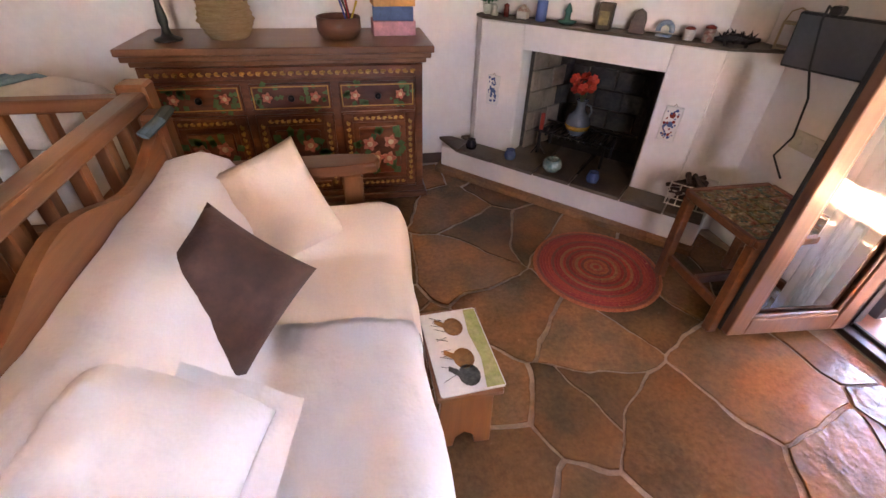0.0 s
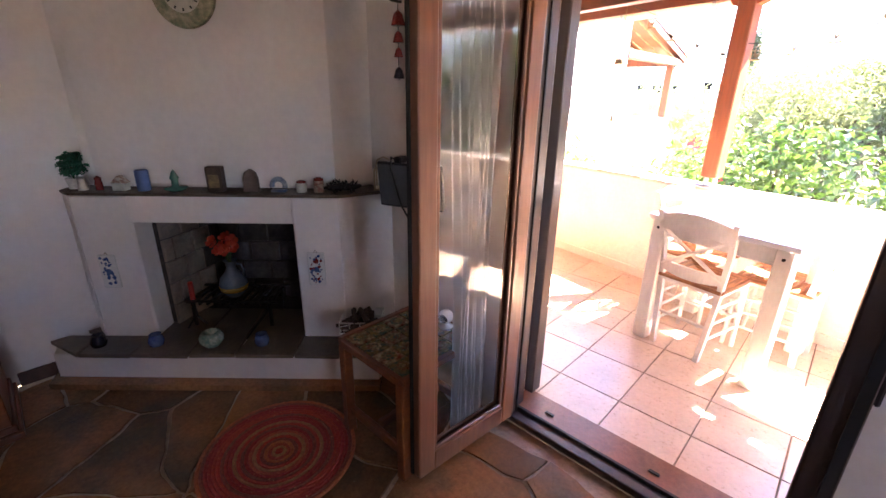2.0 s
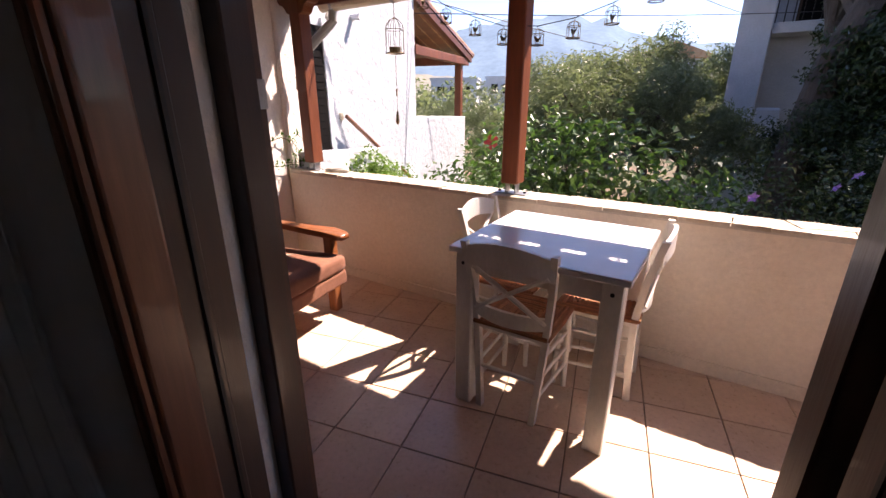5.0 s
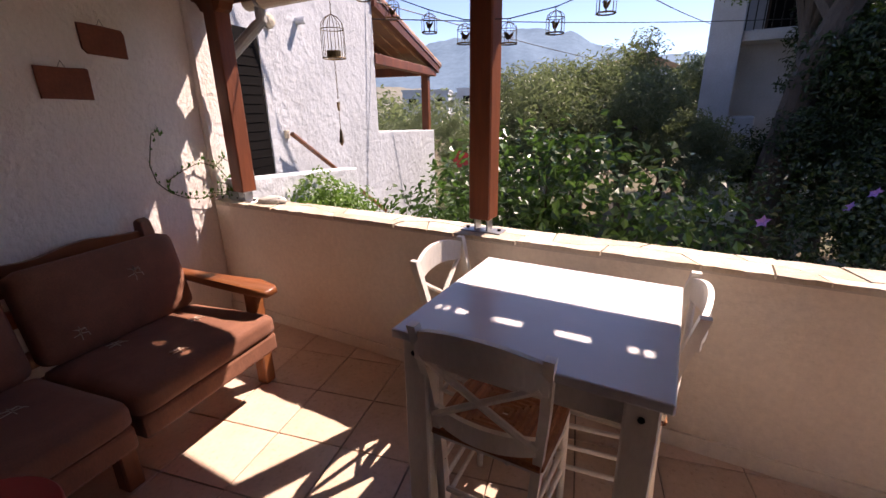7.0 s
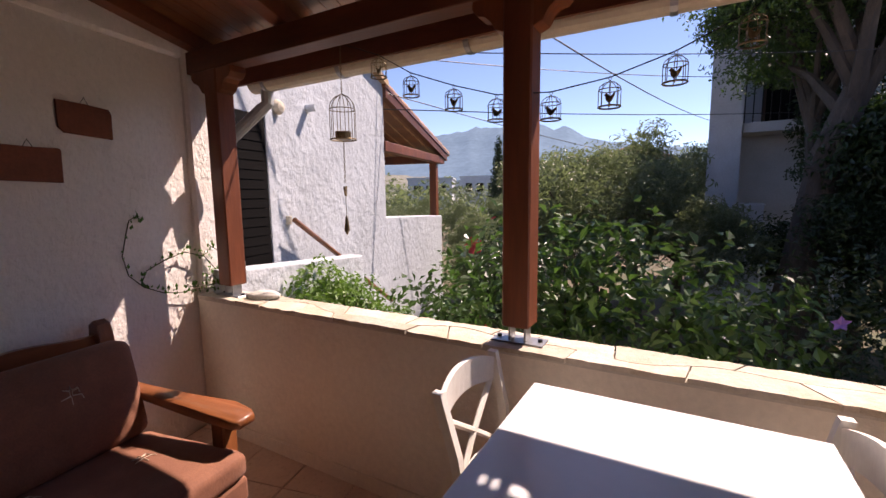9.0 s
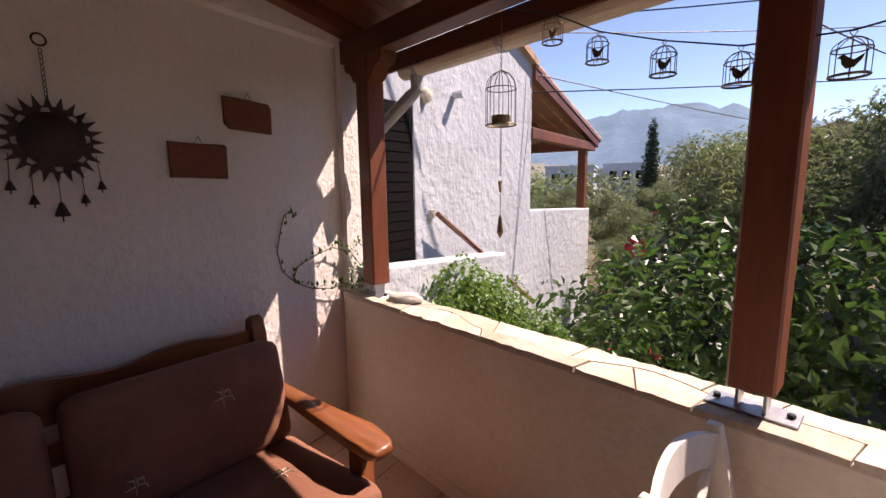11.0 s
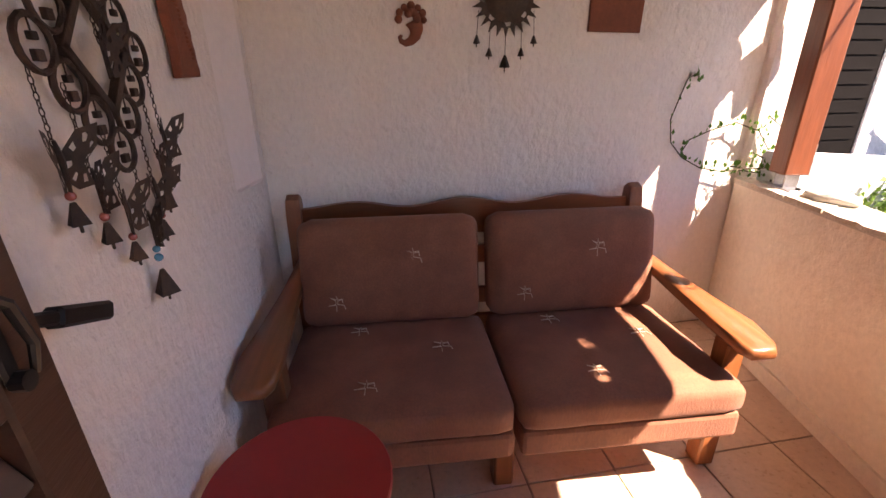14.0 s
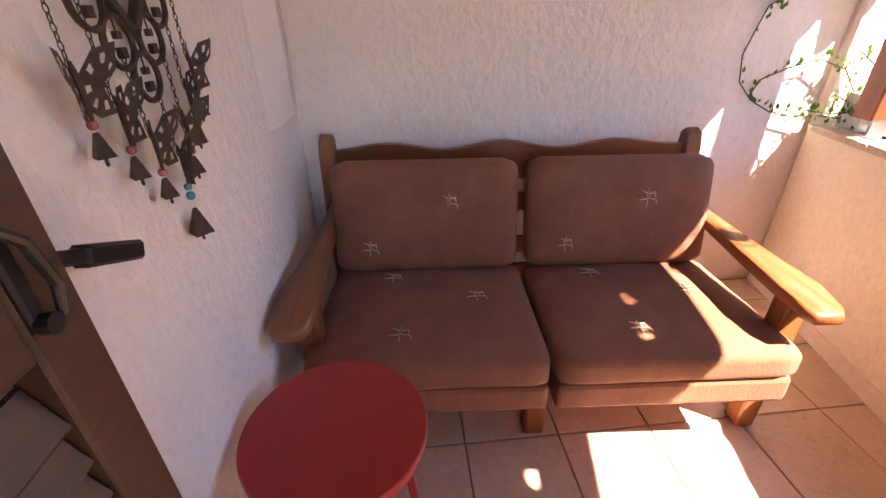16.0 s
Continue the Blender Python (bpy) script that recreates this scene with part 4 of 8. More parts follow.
# ---- large wind chime on the house wall ----
chime = thing("wind_chime", pose(2.815, 1.99, 1.305), "large dark metal wind chime of rings, butterflies and bells", "wind chime")
RN = 0.033
ringbm = bmesh.new()
tube(ringbm, [(0, RN * math.cos(i * 0.3927), RN * math.sin(i * 0.3927)) for i in range(16)], 0.0045, 6, True)
tube(ringbm, [(0, 0, RN), (0, 0, 0.012)], 0.0012, 5)
box(ringbm, -0.004, -0.008, -0.02, 0.004, 0.008, -0.006, 0.001)
box(ringbm, -0.004, -0.006, 0.004, 0.004, 0.006, 0.014, 0.001)
ring0 = None
spots = []
for r in range(4):
    for s in (-1, 1):
        if r < 3:
            spots.append((s * 0.043 * (r + 1), -0.15 + (r + 1) * 0.049))
            if r < 2:
                spots.append((s * 0.043 * (r + 1), 0.145 - (r + 1) * 0.049))
spots += [(0.0, -0.15), (0.0, 0.145)]
for y, z in spots:
    if ring0 is None:
        ring0 = part("ring", ringbm, rust_metal, chime, "iron ring with hanging drop")
        ring0.location = (0, y, z)
    else:
        o = ring0.copy()
        scene.collection.objects.link(o)
        o.location = (0, y, z)
bm = bmesh.new()
sq = [(0, 0.085), (0.08, -0.003), (0, -0.092), (-0.08, -0.003)]
for (a, b), (c, d) in zip(sq, sq[1:] + sq[:1]):
    A, B = Vector((0, a, b)), Vector((0, c, d))
    q = (B - A).to_track_quat("Z", "X").to_matrix().to_4x4()
    box(bm, -0.007, -0.007, -0.5 * (B - A).length - 0.006, 0.007, 0.007, 0.5 * (B - A).length + 0.006, 0.001, m=Matrix.Translation((A + B) / 2) @ q)
part("diamond_frame", bm, rust_metal, chime)
bf_out = [(0.0, -0.026), (0.01, -0.038), (0.027, -0.035), (0.022, -0.01), (0.04, 0.01), (0.047, 0.036), (0.024, 0.03), (0.004, 0.006)]
bfly = None
drops = [(-0.17, -0.135), (-0.115, -0.18), (-0.06, -0.23), (0.0, -0.275), (0.05, -0.228), (0.09, -0.185), (0.13, -0.145), (0.0, 0.0)]
for i, (y, z) in enumerate(drops):
    ang = (0.5, 0.9, 0.7, 1.0, 0.4, 0.8, 0.6, 0.8)[i]
    if bfly is None:
        bm = bmesh.new()
        for s in (-1, 1):
            # wing plate with holes: an outer rim, an inner rim and webs between
            ca, cb = sum(p[0] for p in bf_out) / len(bf_out), sum(p[1] for p in bf_out) / len(bf_out)
            fine = []
            for (a0, b0), (a1, b1) in zip(bf_out, bf_out[1:] + bf_out[:1]):
                fine += [(a0 + (a1 - a0) * k / 3, b0 + (b1 - b0) * k / 3) for k in range(3)]
            loops = []
            for f in (1.0, 0.8, 0.52, 0.36, 0.12):
                loops.append([bm.verts.new((math.sin(0.6) * (ca + (a - ca) * f), s * math.cos(0.6) * (ca + (a - ca) * f), cb + (b - cb) * f)) for a, b in fine])
            m_ = len(fine)
            for li in range(4):
                for p in range(m_):
                    if li in (0, 2, 3) or p % 3 != 1:
                        bm.faces.new((loops[li][p], loops[li][(p + 1) % m_], loops[li + 1][(p + 1) % m_], loops[li + 1][p]))
            bm.faces.new(loops[4])
        tube(bm, [(0.002, 0, -0.04), (0.004, 0, 0.0), (0.002, 0, 0.02)], [0.002, 0.004, 0.002], 6)
        bfly = part("butterfly", bm, rust_metal, chime, "pierced metal butterfly")
        o = bfly
    else:
        o = bfly.copy()
        scene.collection.objects.link(o)
    o.location = (0.008, y, z)
    o.rotation_euler = (0, 0, ang - 0.7)
    o.scale = (1.1, 1.1, 1.1)
    bm = bmesh.new()
    zt = -0.17 + min(abs(y), 0.13) / 0.043 * 0.049 if i < 7 else 0.075
    L = max(0.03, zt - z - 0.01)
    m = int(L / 0.009)
    for k in range(m):
        zz = z + 0.01 + k * 0.009
        tube(bm, [(0.008 + 0.0028 * math.cos(q) * (k % 2), y + 0.0028 * math.cos(q) * (1 - k % 2), zz + 0.006 * math.sin(q)) for q in (0, 1.05, 2.1, 3.14, 4.19, 5.24)], 0.0009, 4, True)
    part("chain", bm, rust_metal, chime)
    if i < 7:
        s = 1.2 if i == 3 else 0.8
        bm = bmesh.new()
        lathe(bm, [(0.0, -0.012), (0.019 * s, -0.042 * s - 0.008), (0.004, -0.012)], 4)
        lathe(bm, [(0.0, -0.05 * s - 0.014), (0.0025, -0.05 * s - 0.012), (0.0025, -0.03)], 6)
        b = part("bell", bm, rust_metal, chime, "small four-sided metal bell")
        b.location = (0.008, y, z - (0.045 if i != 3 else 0.075))
        bead = bmesh.new()
        bmesh.ops.create_uvsphere(bead, u_segments=10, v_segments=6, radius=0.0065, matrix=pose(0.008, y, z - 0.048))
        if i == 3:
            bmesh.ops.create_uvsphere(bead, u_segments=10, v_segments=6, radius=0.0075, matrix=pose(0.008, y, z - 0.064))
        part("bead", bead, material("glass_bead_%s" % "abc"[i % 3], ((0.4, 0.12, 0.1), (0.05, 0.2, 0.3), (0.35, 0.1, 0.1))[0 if i != 3 else 1], 0.2, 0.1), chime)
bm = bmesh.new()
rod(bm, (0, 0, 0.3), (0, 0, 0.42), 0.0015, seg=5)
rod(bm, (-0.035, 0, 0.42), (0.004, 0, 0.42), 0.003, seg=6)
part("hanger", bm, rust_metal, chime)

# ---- along the parapet and under the gutter ----
bm = bmesh.new()
bmesh.ops.create_icosphere(bm, subdivisions=3, radius=1.0)
for v in bm.verts:
    v.co *= 1 + 0.12 * noise.noise(v.co * 1.7)
    v.co = Vector((v.co.x * 0.055, v.co.y * 0.095, max(-0.4, v.co.z) * 0.032))
st = tagged(part("stone", bm, material("pale_grey_beach_stone", (0.6, 0.56, 0.5), 0.75, 0.2, 12, 70, 0.2), smooth=True), "pale flat beach stone lying on the coping", "stone")
st.location = (parapet_x(2.53, 0.1), 2.53, PH + 0.042)
st.rotation_euler = (0, 0, radians(12))


def bird_outline(s):
    return [(-0.5 * s, 0.35 * s), (-0.42 * s, 0.1 * s), (-0.15 * s, -0.25 * s), (0.15 * s, -0.28 * s), (0.32 * s, -0.05 * s), (0.36 * s, 0.2 * s), (0.5 * s, 0.26 * s), (0.38 * s, 0.36 * s), (0.26 * s, 0.4 * s), (0.14 * s, 0.28 * s), (-0.1 * s, 0.1 * s), (-0.35 * s, 0.25 * s)]


def bird_cage(name, m, r, h, label, bird, group=""):
    ob = thing(name, m, label, "bird cage", group)
    nb = 10 if not bird else 8
    for k in range(nb):
        bm = bmesh.new()
        a = k * 6.28318 / nb
        c, s = math.cos(a), math.sin(a)
        tube(bm, [(r * c, r * s, 0), (r * c, r * s, h * 0.66), (r * 0.9 * c, r * 0.9 * s, h * 0.8), (r * 0.55 * c, r * 0.55 * s, h * 0.92), (0, 0, h)], 0.0012 if bird else 0.0014, 4)
        part("bar", bm, brass, ob)
    for z, t in ((0.0, 0.003), (h * 0.66, 0.0016)):
        bm = bmesh.new()
        tube(bm, [(r * math.cos(i * 0.3142), r * math.sin(i * 0.3142), z) for i in range(20)], t, 5, True)
        part("hoop", bm, brass, ob)
    bm = bmesh.new()
    tube(bm, [(0, 0, h), (0.006, 0, h + 0.008), (0, 0, h + 0.016), (-0.006, 0, h + 0.008)], 0.0013, 5, True)
    part("ring", bm, brass, ob)
    if bird:
        bm = bmesh.new()
        prism(bm, [(a, b + h * 0.35) for a, b in bird_outline(r * 1.3)], -0.002, 0.002, "y")
        rod(bm, (0, 0, 0), (0, 0, h * 0.25), 0.0018, seg=5)
        part("bird", bm, brass, ob, "flat metal bird silhouette")
    else:
        bm = bmesh.new()
        lathe(bm, [(0.0, 0.0), (0.03, 0.0), (0.032, 0.03), (0.0, 0.032)], 16)
        part("candle_cup", bm, brass, ob)
    return ob


CAGES = [(4.78, 1.714, 1.883), (4.745, 1.555, 1.787), (4.69, 1.36, 1.709), (4.63, 1.183, 1.648), (4.58, 0.991, 1.631), (4.54, 0.81, 1.652), (4.5, 0.635, 1.7), (4.46, 0.46, 1.775)]
rr = random.Random(3)
for x, y, z in CAGES:
    bird_cage("birdcage_light", pose(x, y, z - 0.042, 0, 0, rr.uniform(40, 110)), 0.033, 0.078, "small brass birdcage lantern on a string line", True, "birdcage string lights")
bm = bmesh.new()
line = [(4.84, 1.9, 2.01)] + [(x, y, z + 0.048) for x, y, z in CAGES] + [(4.42, 0.3, 2.0)]
tube(bm, line, 0.0022, 5)
tagged(part("string_line", bm, rubber), "thin dark cord carrying the cage lights", "cord")
big = bird_cage("hanging_birdcage", pose(4.935, 1.985, 1.615, 0, 0, 20) @ Matrix.Diagonal((1.22, 1.22, 1.22, 1)), 0.05, 0.175, "wire birdcage with chain and metal bird pendant", False)
bm = bmesh.new()
for k in range(22):
    tube(bm, [(0.003 * math.cos(q) * (k % 2), 0.003 * math.cos(q) * (1 - k % 2), 0.195 + k * 0.0095 + 0.006 * math.sin(q)) for q in (0, 1.05, 2.1, 3.14, 4.19, 5.24)], 0.001, 4, True)
part("chain", bm, brass, big)
bm = bmesh.new()
for k in range(17):
    tube(bm, [(0.003 * math.cos(q) * (k % 2), 0.003 * math.cos(q) * (1 - k % 2), -0.01 - k * 0.0095 + 0.006 * math.sin(q)) for q in (0, 1.05, 2.1, 3.14, 4.19, 5.24)], 0.001, 4, True)
part("chain", bm, brass, big)
bm = bmesh.new()
prism(bm, [(a, b - 0.205) for a, b in bird_outline(0.06)], -0.003, 0.003, "y")
lathe(bm, [(0.0, -0.38), (0.011, -0.36), (0.006, -0.31), (0.0, -0.295)], 10)
rod(bm, (0, 0, -0.3), (0, 0, -0.215), 0.001, seg=5)
part("pendant", bm, brass, big, "metal bird and drop pendant")

# creeper on the wall corner
vine_leaf = leaf_material("creeper_leaf", (0.07, 0.16, 0.03), (0.04, 0.1, 0.02))
stem_mat = material("creeper_stem", (0.09, 0.07, 0.03), 0.7, 0.3, 10, 60, 0.1)
vine = thing("creeper", pose(4.95, 2.96, 0.8), "thin creeper with small round leaves across the wall corner", "plant")
stems = [[(0.1, -0.1, 0.02), (0.0, 0.0, 0.03), (-0.12, 0.012, 0.03), (-0.22, 0.016, 0.05), (-0.32, 0.018, 0.1), (-0.39, 0.02, 0.17), (-0.41, 0.022, 0.27), (-0.38, 0.022, 0.38), (-0.36, 0.022, 0.44), (-0.32, 0.022, 0.46), (-0.3, 0.022, 0.43)],
         [(0.05, -0.06, 0.02), (0.1, -0.02, 0.12), (0.04, 0.0, 0.21), (-0.08, 0.01, 0.25), (-0.2, 0.015, 0.22), (-0.3, 0.018, 0.18), (-0.33, 0.02, 0.12)],
         [(0.1, -0.12, 0.0), (0.15, -0.06, 0.1), (0.13, -0.04, 0.22), (0.05, -0.02, 0.28)],
         [(0.12, -0.16, 0.0), (0.05, -0.1, 0.06), (-0.02, -0.06, 0.05), (-0.1, -0.03, 0.06)],
         [(0.12, -0.14, 0.0), (0.08, -0.06, 0.08), (0.0, -0.03, 0.12)]]
rr = random.Random(8)
bm, lv = bmesh.new(), bmesh.new()
for stp in stems:
    tube(bm, stp, 0.0028, 5)
    for a, b in zip(stp, stp[1:]):
        for _ in range(4 if a[0] < -0.15 else 14):
            p = Vector(a).lerp(Vector(b), rr.random()) + Vector((rr.uniform(-0.012, 0.012) * (1 if a[0] < -0.15 else 3), -0.008, rr.uniform(-0.01, 0.01) * (1 if a[0] < -0.15 else 2.5)))
            L = rr.uniform(0.008, 0.016)
            M = Matrix.Translation(p) @ Euler((rr.uniform(0.9, 1.9), rr.uniform(-0.4, 0.4), rr.uniform(0, 6.28))).to_matrix().to_4x4()
            vs = [lv.verts.new(M @ Vector(q)) for q in ((0, 0, 0), (L * 0.6, L * 0.7, 0.001), (0, L * 2, 0), (-L * 0.6, L * 0.7, 0.001))]
            lv.faces.new(vs)
part("stem", bm, stem_mat, vine)
part("foliage", lv, vine_leaf, vine)

# ---- outside: ground, neighbour's house, garden, far hills ----
soil = material("dry_garden_soil", (0.16, 0.11, 0.07), 0.95, 0.4, 0.6, 18, 0.5, tint=(0.09, 0.1, 0.045), dist=0.05)
bm = bmesh.new()
n = 60
gv = {}
for i in range(n + 1):
    for j in range(n + 1):
        u, v = 2 * i / n - 1, 2 * j / n - 1
        x, y = 6 + 1500 * u * abs(u) ** 1.6, 1500 * v * abs(v) ** 1.6
        gv[i, j] = bm.verts.new((x, y, -1.25 + 0.15 * noise.noise(Vector((x * 0.15, y * 0.15, 0)))))
for i in range(n):
    for j in range(n):
        bm.faces.new((gv[i, j], gv[i + 1, j], gv[i + 1, j + 1], gv[i, j + 1]))
tagged(part("ground", bm, soil), "dry garden ground with patches of weeds", "ground", kind="structure")

# distance haze is mixed into these two base colours, without any volume
hill_mat = material("haze_tinted_mountain", (0.17, 0.25, 0.33), 1.0, 0.2, 0.004, 0.03, 0.0, tint=(0.14, 0.21, 0.28), spec=0.0)
near_hill = material("haze_tinted_scrub_hill", (0.19, 0.2, 0.175), 1.0, 0.3, 0.01, 0.05, 0.0, tint=(0.23, 0.225, 0.19), spec=0.0)


def ridge(name, label, dist, heights, a0, a1, mat, rough, seed):
    """A range of hills along an arc, heights interpolated over the bearing."""
    bm = bmesh.new()
    n = 220
    rows = []
    for i in range(n + 1):
        u = i / n
        a = radians(a0 + (a1 - a0) * u)
        p = u * (len(heights) - 1)
        k = min(len(heights) - 2, int(p))
        f = p - k
        f = f * f * (3 - 2 * f)
        h = heights[k] * (1 - f) + heights[k + 1] * f
        col = []
        for j in range(9):
            w = j / 8
            d = dist * (1 - 0.35 * (1 - w))
            hh = h * w ** 0.8 * (1 + rough * noise.fractal(Vector((u * 40 + seed, w * 3, seed)), 1.0, 2.0, 5))
            col.append(bm.verts.new((3 + d * math.cos(a), 1 + d * math.sin(a), hh - 3 if j else -3)))
        rows.append(col)
    for A, B in zip(rows, rows[1:]):
        for j in range(8):
            bm.faces.new((A[j], B[j], B[j + 1], A[j + 1]))
    return tagged(part(name, bm, mat, smooth=True), label, "hill", kind="structure")


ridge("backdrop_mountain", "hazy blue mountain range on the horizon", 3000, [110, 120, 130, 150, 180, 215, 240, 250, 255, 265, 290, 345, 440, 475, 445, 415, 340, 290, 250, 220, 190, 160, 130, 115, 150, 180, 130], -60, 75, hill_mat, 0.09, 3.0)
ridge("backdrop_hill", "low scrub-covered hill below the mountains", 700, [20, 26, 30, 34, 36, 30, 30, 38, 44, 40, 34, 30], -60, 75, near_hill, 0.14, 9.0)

# neighbour's house
roof_clay = material("terracotta_roof_tile", (0.42, 0.22, 0.12), 0.8, 0.35, 3, 30, 0.3, tint=(0.5, 0.33, 0.2), island=0.3)
louvre_dark = material("near_black_louvre", (0.008, 0.007, 0.007), 0.85, 0.3, 5, 50, 0.1, spec=0.08)
nh = thing("neighbour_house", pose(0, 0, 0), "rough whitewashed neighbouring house with timber porch", "house")
NY = 3.2
bm = bmesh.new()
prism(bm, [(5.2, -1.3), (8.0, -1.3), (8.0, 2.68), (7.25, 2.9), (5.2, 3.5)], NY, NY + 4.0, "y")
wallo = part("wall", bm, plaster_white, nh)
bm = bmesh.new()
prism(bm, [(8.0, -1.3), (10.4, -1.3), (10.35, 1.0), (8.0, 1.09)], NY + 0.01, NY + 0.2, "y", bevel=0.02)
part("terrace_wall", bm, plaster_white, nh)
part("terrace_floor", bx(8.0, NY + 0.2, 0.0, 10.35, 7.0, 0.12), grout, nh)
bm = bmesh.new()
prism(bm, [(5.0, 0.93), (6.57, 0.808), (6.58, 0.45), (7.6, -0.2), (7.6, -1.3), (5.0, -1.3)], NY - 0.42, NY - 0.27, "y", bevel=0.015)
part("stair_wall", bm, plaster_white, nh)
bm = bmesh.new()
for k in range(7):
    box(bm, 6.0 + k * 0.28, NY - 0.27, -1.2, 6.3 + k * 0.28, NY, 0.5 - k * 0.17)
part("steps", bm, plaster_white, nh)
# dark door with white reveal
dn = part("door", bx(5.3, NY - 0.02, -0.3, 5.84, NY + 0.05, 1.96, 0.005), louvre_dark, nh, "near-black louvred door")
for k in range(30):
    o = part("louvre", bx(5.34, NY - 0.024, -0.2 + k * 0.07, 5.8, NY - 0.016, -0.14 + k * 0.07), louvre_dark, dn) if k == 0 else bpy.data.objects.new("louvre", o.data)
    if k:
        scene.collection.objects.link(o)
        o.parent = dn
        o.location = (0, 0, k * 0.07)
part("door_surround", bx(5.84, NY - 0.03, -0.3, 5.93, NY + 0.02, 2.03, 0.004), plaster_white, nh)
part("switch_box", bx(6.05, NY - 0.02, 1.12, 6.11, NY, 1.19, 0.004), pvc, nh)
for x, z in ((6.42, 2.12), (6.0, 2.05)):
    bm = bmesh.new()
    if x > 6.2:
        rod(bm, (x, NY, z), (x, NY - 0.1, z), 0.032, seg=12)
    else:
        lathe(bm, [(0.0, 0.0), (0.05, 0.0), (0.06, 0.03), (0.04, 0.06), (0.0, 0.07)], 16, pose(x, NY, z, 90, 0, 0))
    part("wall_lamp" if x < 6.2 else "vent_pipe", bm, pvc if x < 6.2 else plaster_white, nh)
for a, b in (((6.03, NY - 0.1, 1.16), (6.72, NY - 0.1, 0.757)), ((6.69, NY - 0.36, 0.565), (7.3, NY - 0.36, 0.2))):
    bm = bmesh.new()
    tube(bm, [a, b], 0.022, 8)
    part("handrail", bm, pine, nh, "brown wooden stair handrail")
# gable verge and porch roof
bm = bmesh.new()
prism(bm, [(5.2, 3.5), (7.25, 2.9), (8.06, 2.67), (8.06, 2.74), (7.25, 2.98), (5.2, 3.6)], NY - 0.06, NY + 4.1, "y")
part("roof", bm, roof_clay, nh)
bm = bmesh.new()
prism(bm, [(7.98, 2.66), (10.62, 2.06), (10.62, 2.1), (7.98, 2.70)], NY - 0.05, NY + 3.0, "y")
pr = part("porch_roof", bm, pine_y, nh, "board-lined timber porch roof")
bm = bmesh.new()
for k in range(16):
    y = NY - 0.08 + k * 0.2
    for q in range(12):
        x = 8.02 + q * 0.22
        z = 2.715 - (x - 7.98) * 0.227
        rod(bm, (x, y + 0.1, z), (x + 0.26, y + 0.1, z - 0.06), 0.055, 0.065, 8)
tagged(part("roof_tiles", bm, roof_clay, pr), kind="stuff")
for y in (NY, NY + 0.75, NY + 1.5, NY + 2.25, NY + 2.95):
    bm = bmesh.new()
    prism(bm, [(8.0, 2.54), (10.55, 1.96), (10.55, 2.055), (8.0, 2.65)], y - 0.04, y + 0.04, "y")
    part("rafter", bm, beam_y, pr)
part("porch_beam", bx(8.0, NY - 0.02, 1.9, 10.45, NY + 0.1, 2.02, 0.006), beam_wood, nh)
part("porch_eave_beam", bx(10.1, NY, 1.9, 10.24, NY + 3.0, 2.03, 0.006), beam_wood, nh)
part("porch_post", bx(10.08, NY + 0.02, 1.0, 10.2, NY + 0.14, 1.9, 0.006), beam_wood, nh)

# cables across the sky
cables = [((5.2, 3.1, 3.6), (30, -7, 4.9), 0.5, 0.012), ((7.9, 3.2, 3.0), (22, -9, 5.6), 0.35, 0.007), ((8.0, 3.2, 2.6), (26, -5, 2.6), 0.25, 0.007), ((5.1, 2.9, 2.2), (12, -7, 3.6), 0.2, 0.004), ((8.0, 3.2, 2.4), (22, -12, 4.4), 0.3, 0.007)]
for a, b, sag, r in cables:
    bm = bmesh.new()
    A, B = Vector(a), Vector(b)
    tube(bm, [A.lerp(B, k / 14) - Vector((0, 0, sag * 4 * (k / 14) * (1 - k / 14))) for k in range(15)], r, 5)
    tagged(part("overhead_cable", bm, rubber), "thin black overhead cable across the garden", "cable", "overhead cables")

# white house beyond the trees
wh = thing("white_house", pose(13.6, -2.0, -1.2, 0, 0, -15), "white rendered house with a balcony behind trees", "house")
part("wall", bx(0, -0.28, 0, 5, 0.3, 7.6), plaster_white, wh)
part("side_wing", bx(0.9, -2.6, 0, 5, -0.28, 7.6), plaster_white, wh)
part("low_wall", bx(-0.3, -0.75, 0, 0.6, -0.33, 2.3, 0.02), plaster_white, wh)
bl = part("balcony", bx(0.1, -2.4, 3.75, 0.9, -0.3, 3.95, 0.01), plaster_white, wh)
part("balcony_rail", bx(0.12, -2.4, 4.8, 0.16, -0.3, 4.84), black_metal, bl)
for k in range(15):
    part("baluster", bx(0.13, -2.35 + k * 0.145, 3.95, 0.15, -2.33 + k * 0.145, 4.8), black_metal, bl)
wn_ = part("window", bx(0.86, -1.7, 3.95, 0.92, -0.7, 6.1), louvre_dark, wh, "dark window opening")
part("frame", bx(0.84, -1.75, 3.95, 0.9, -1.7, 6.15), door_wood, wn_)
part("frame", bx(0.84, -0.7, 3.95, 0.9, -0.65, 6.15), door_wood, wn_)

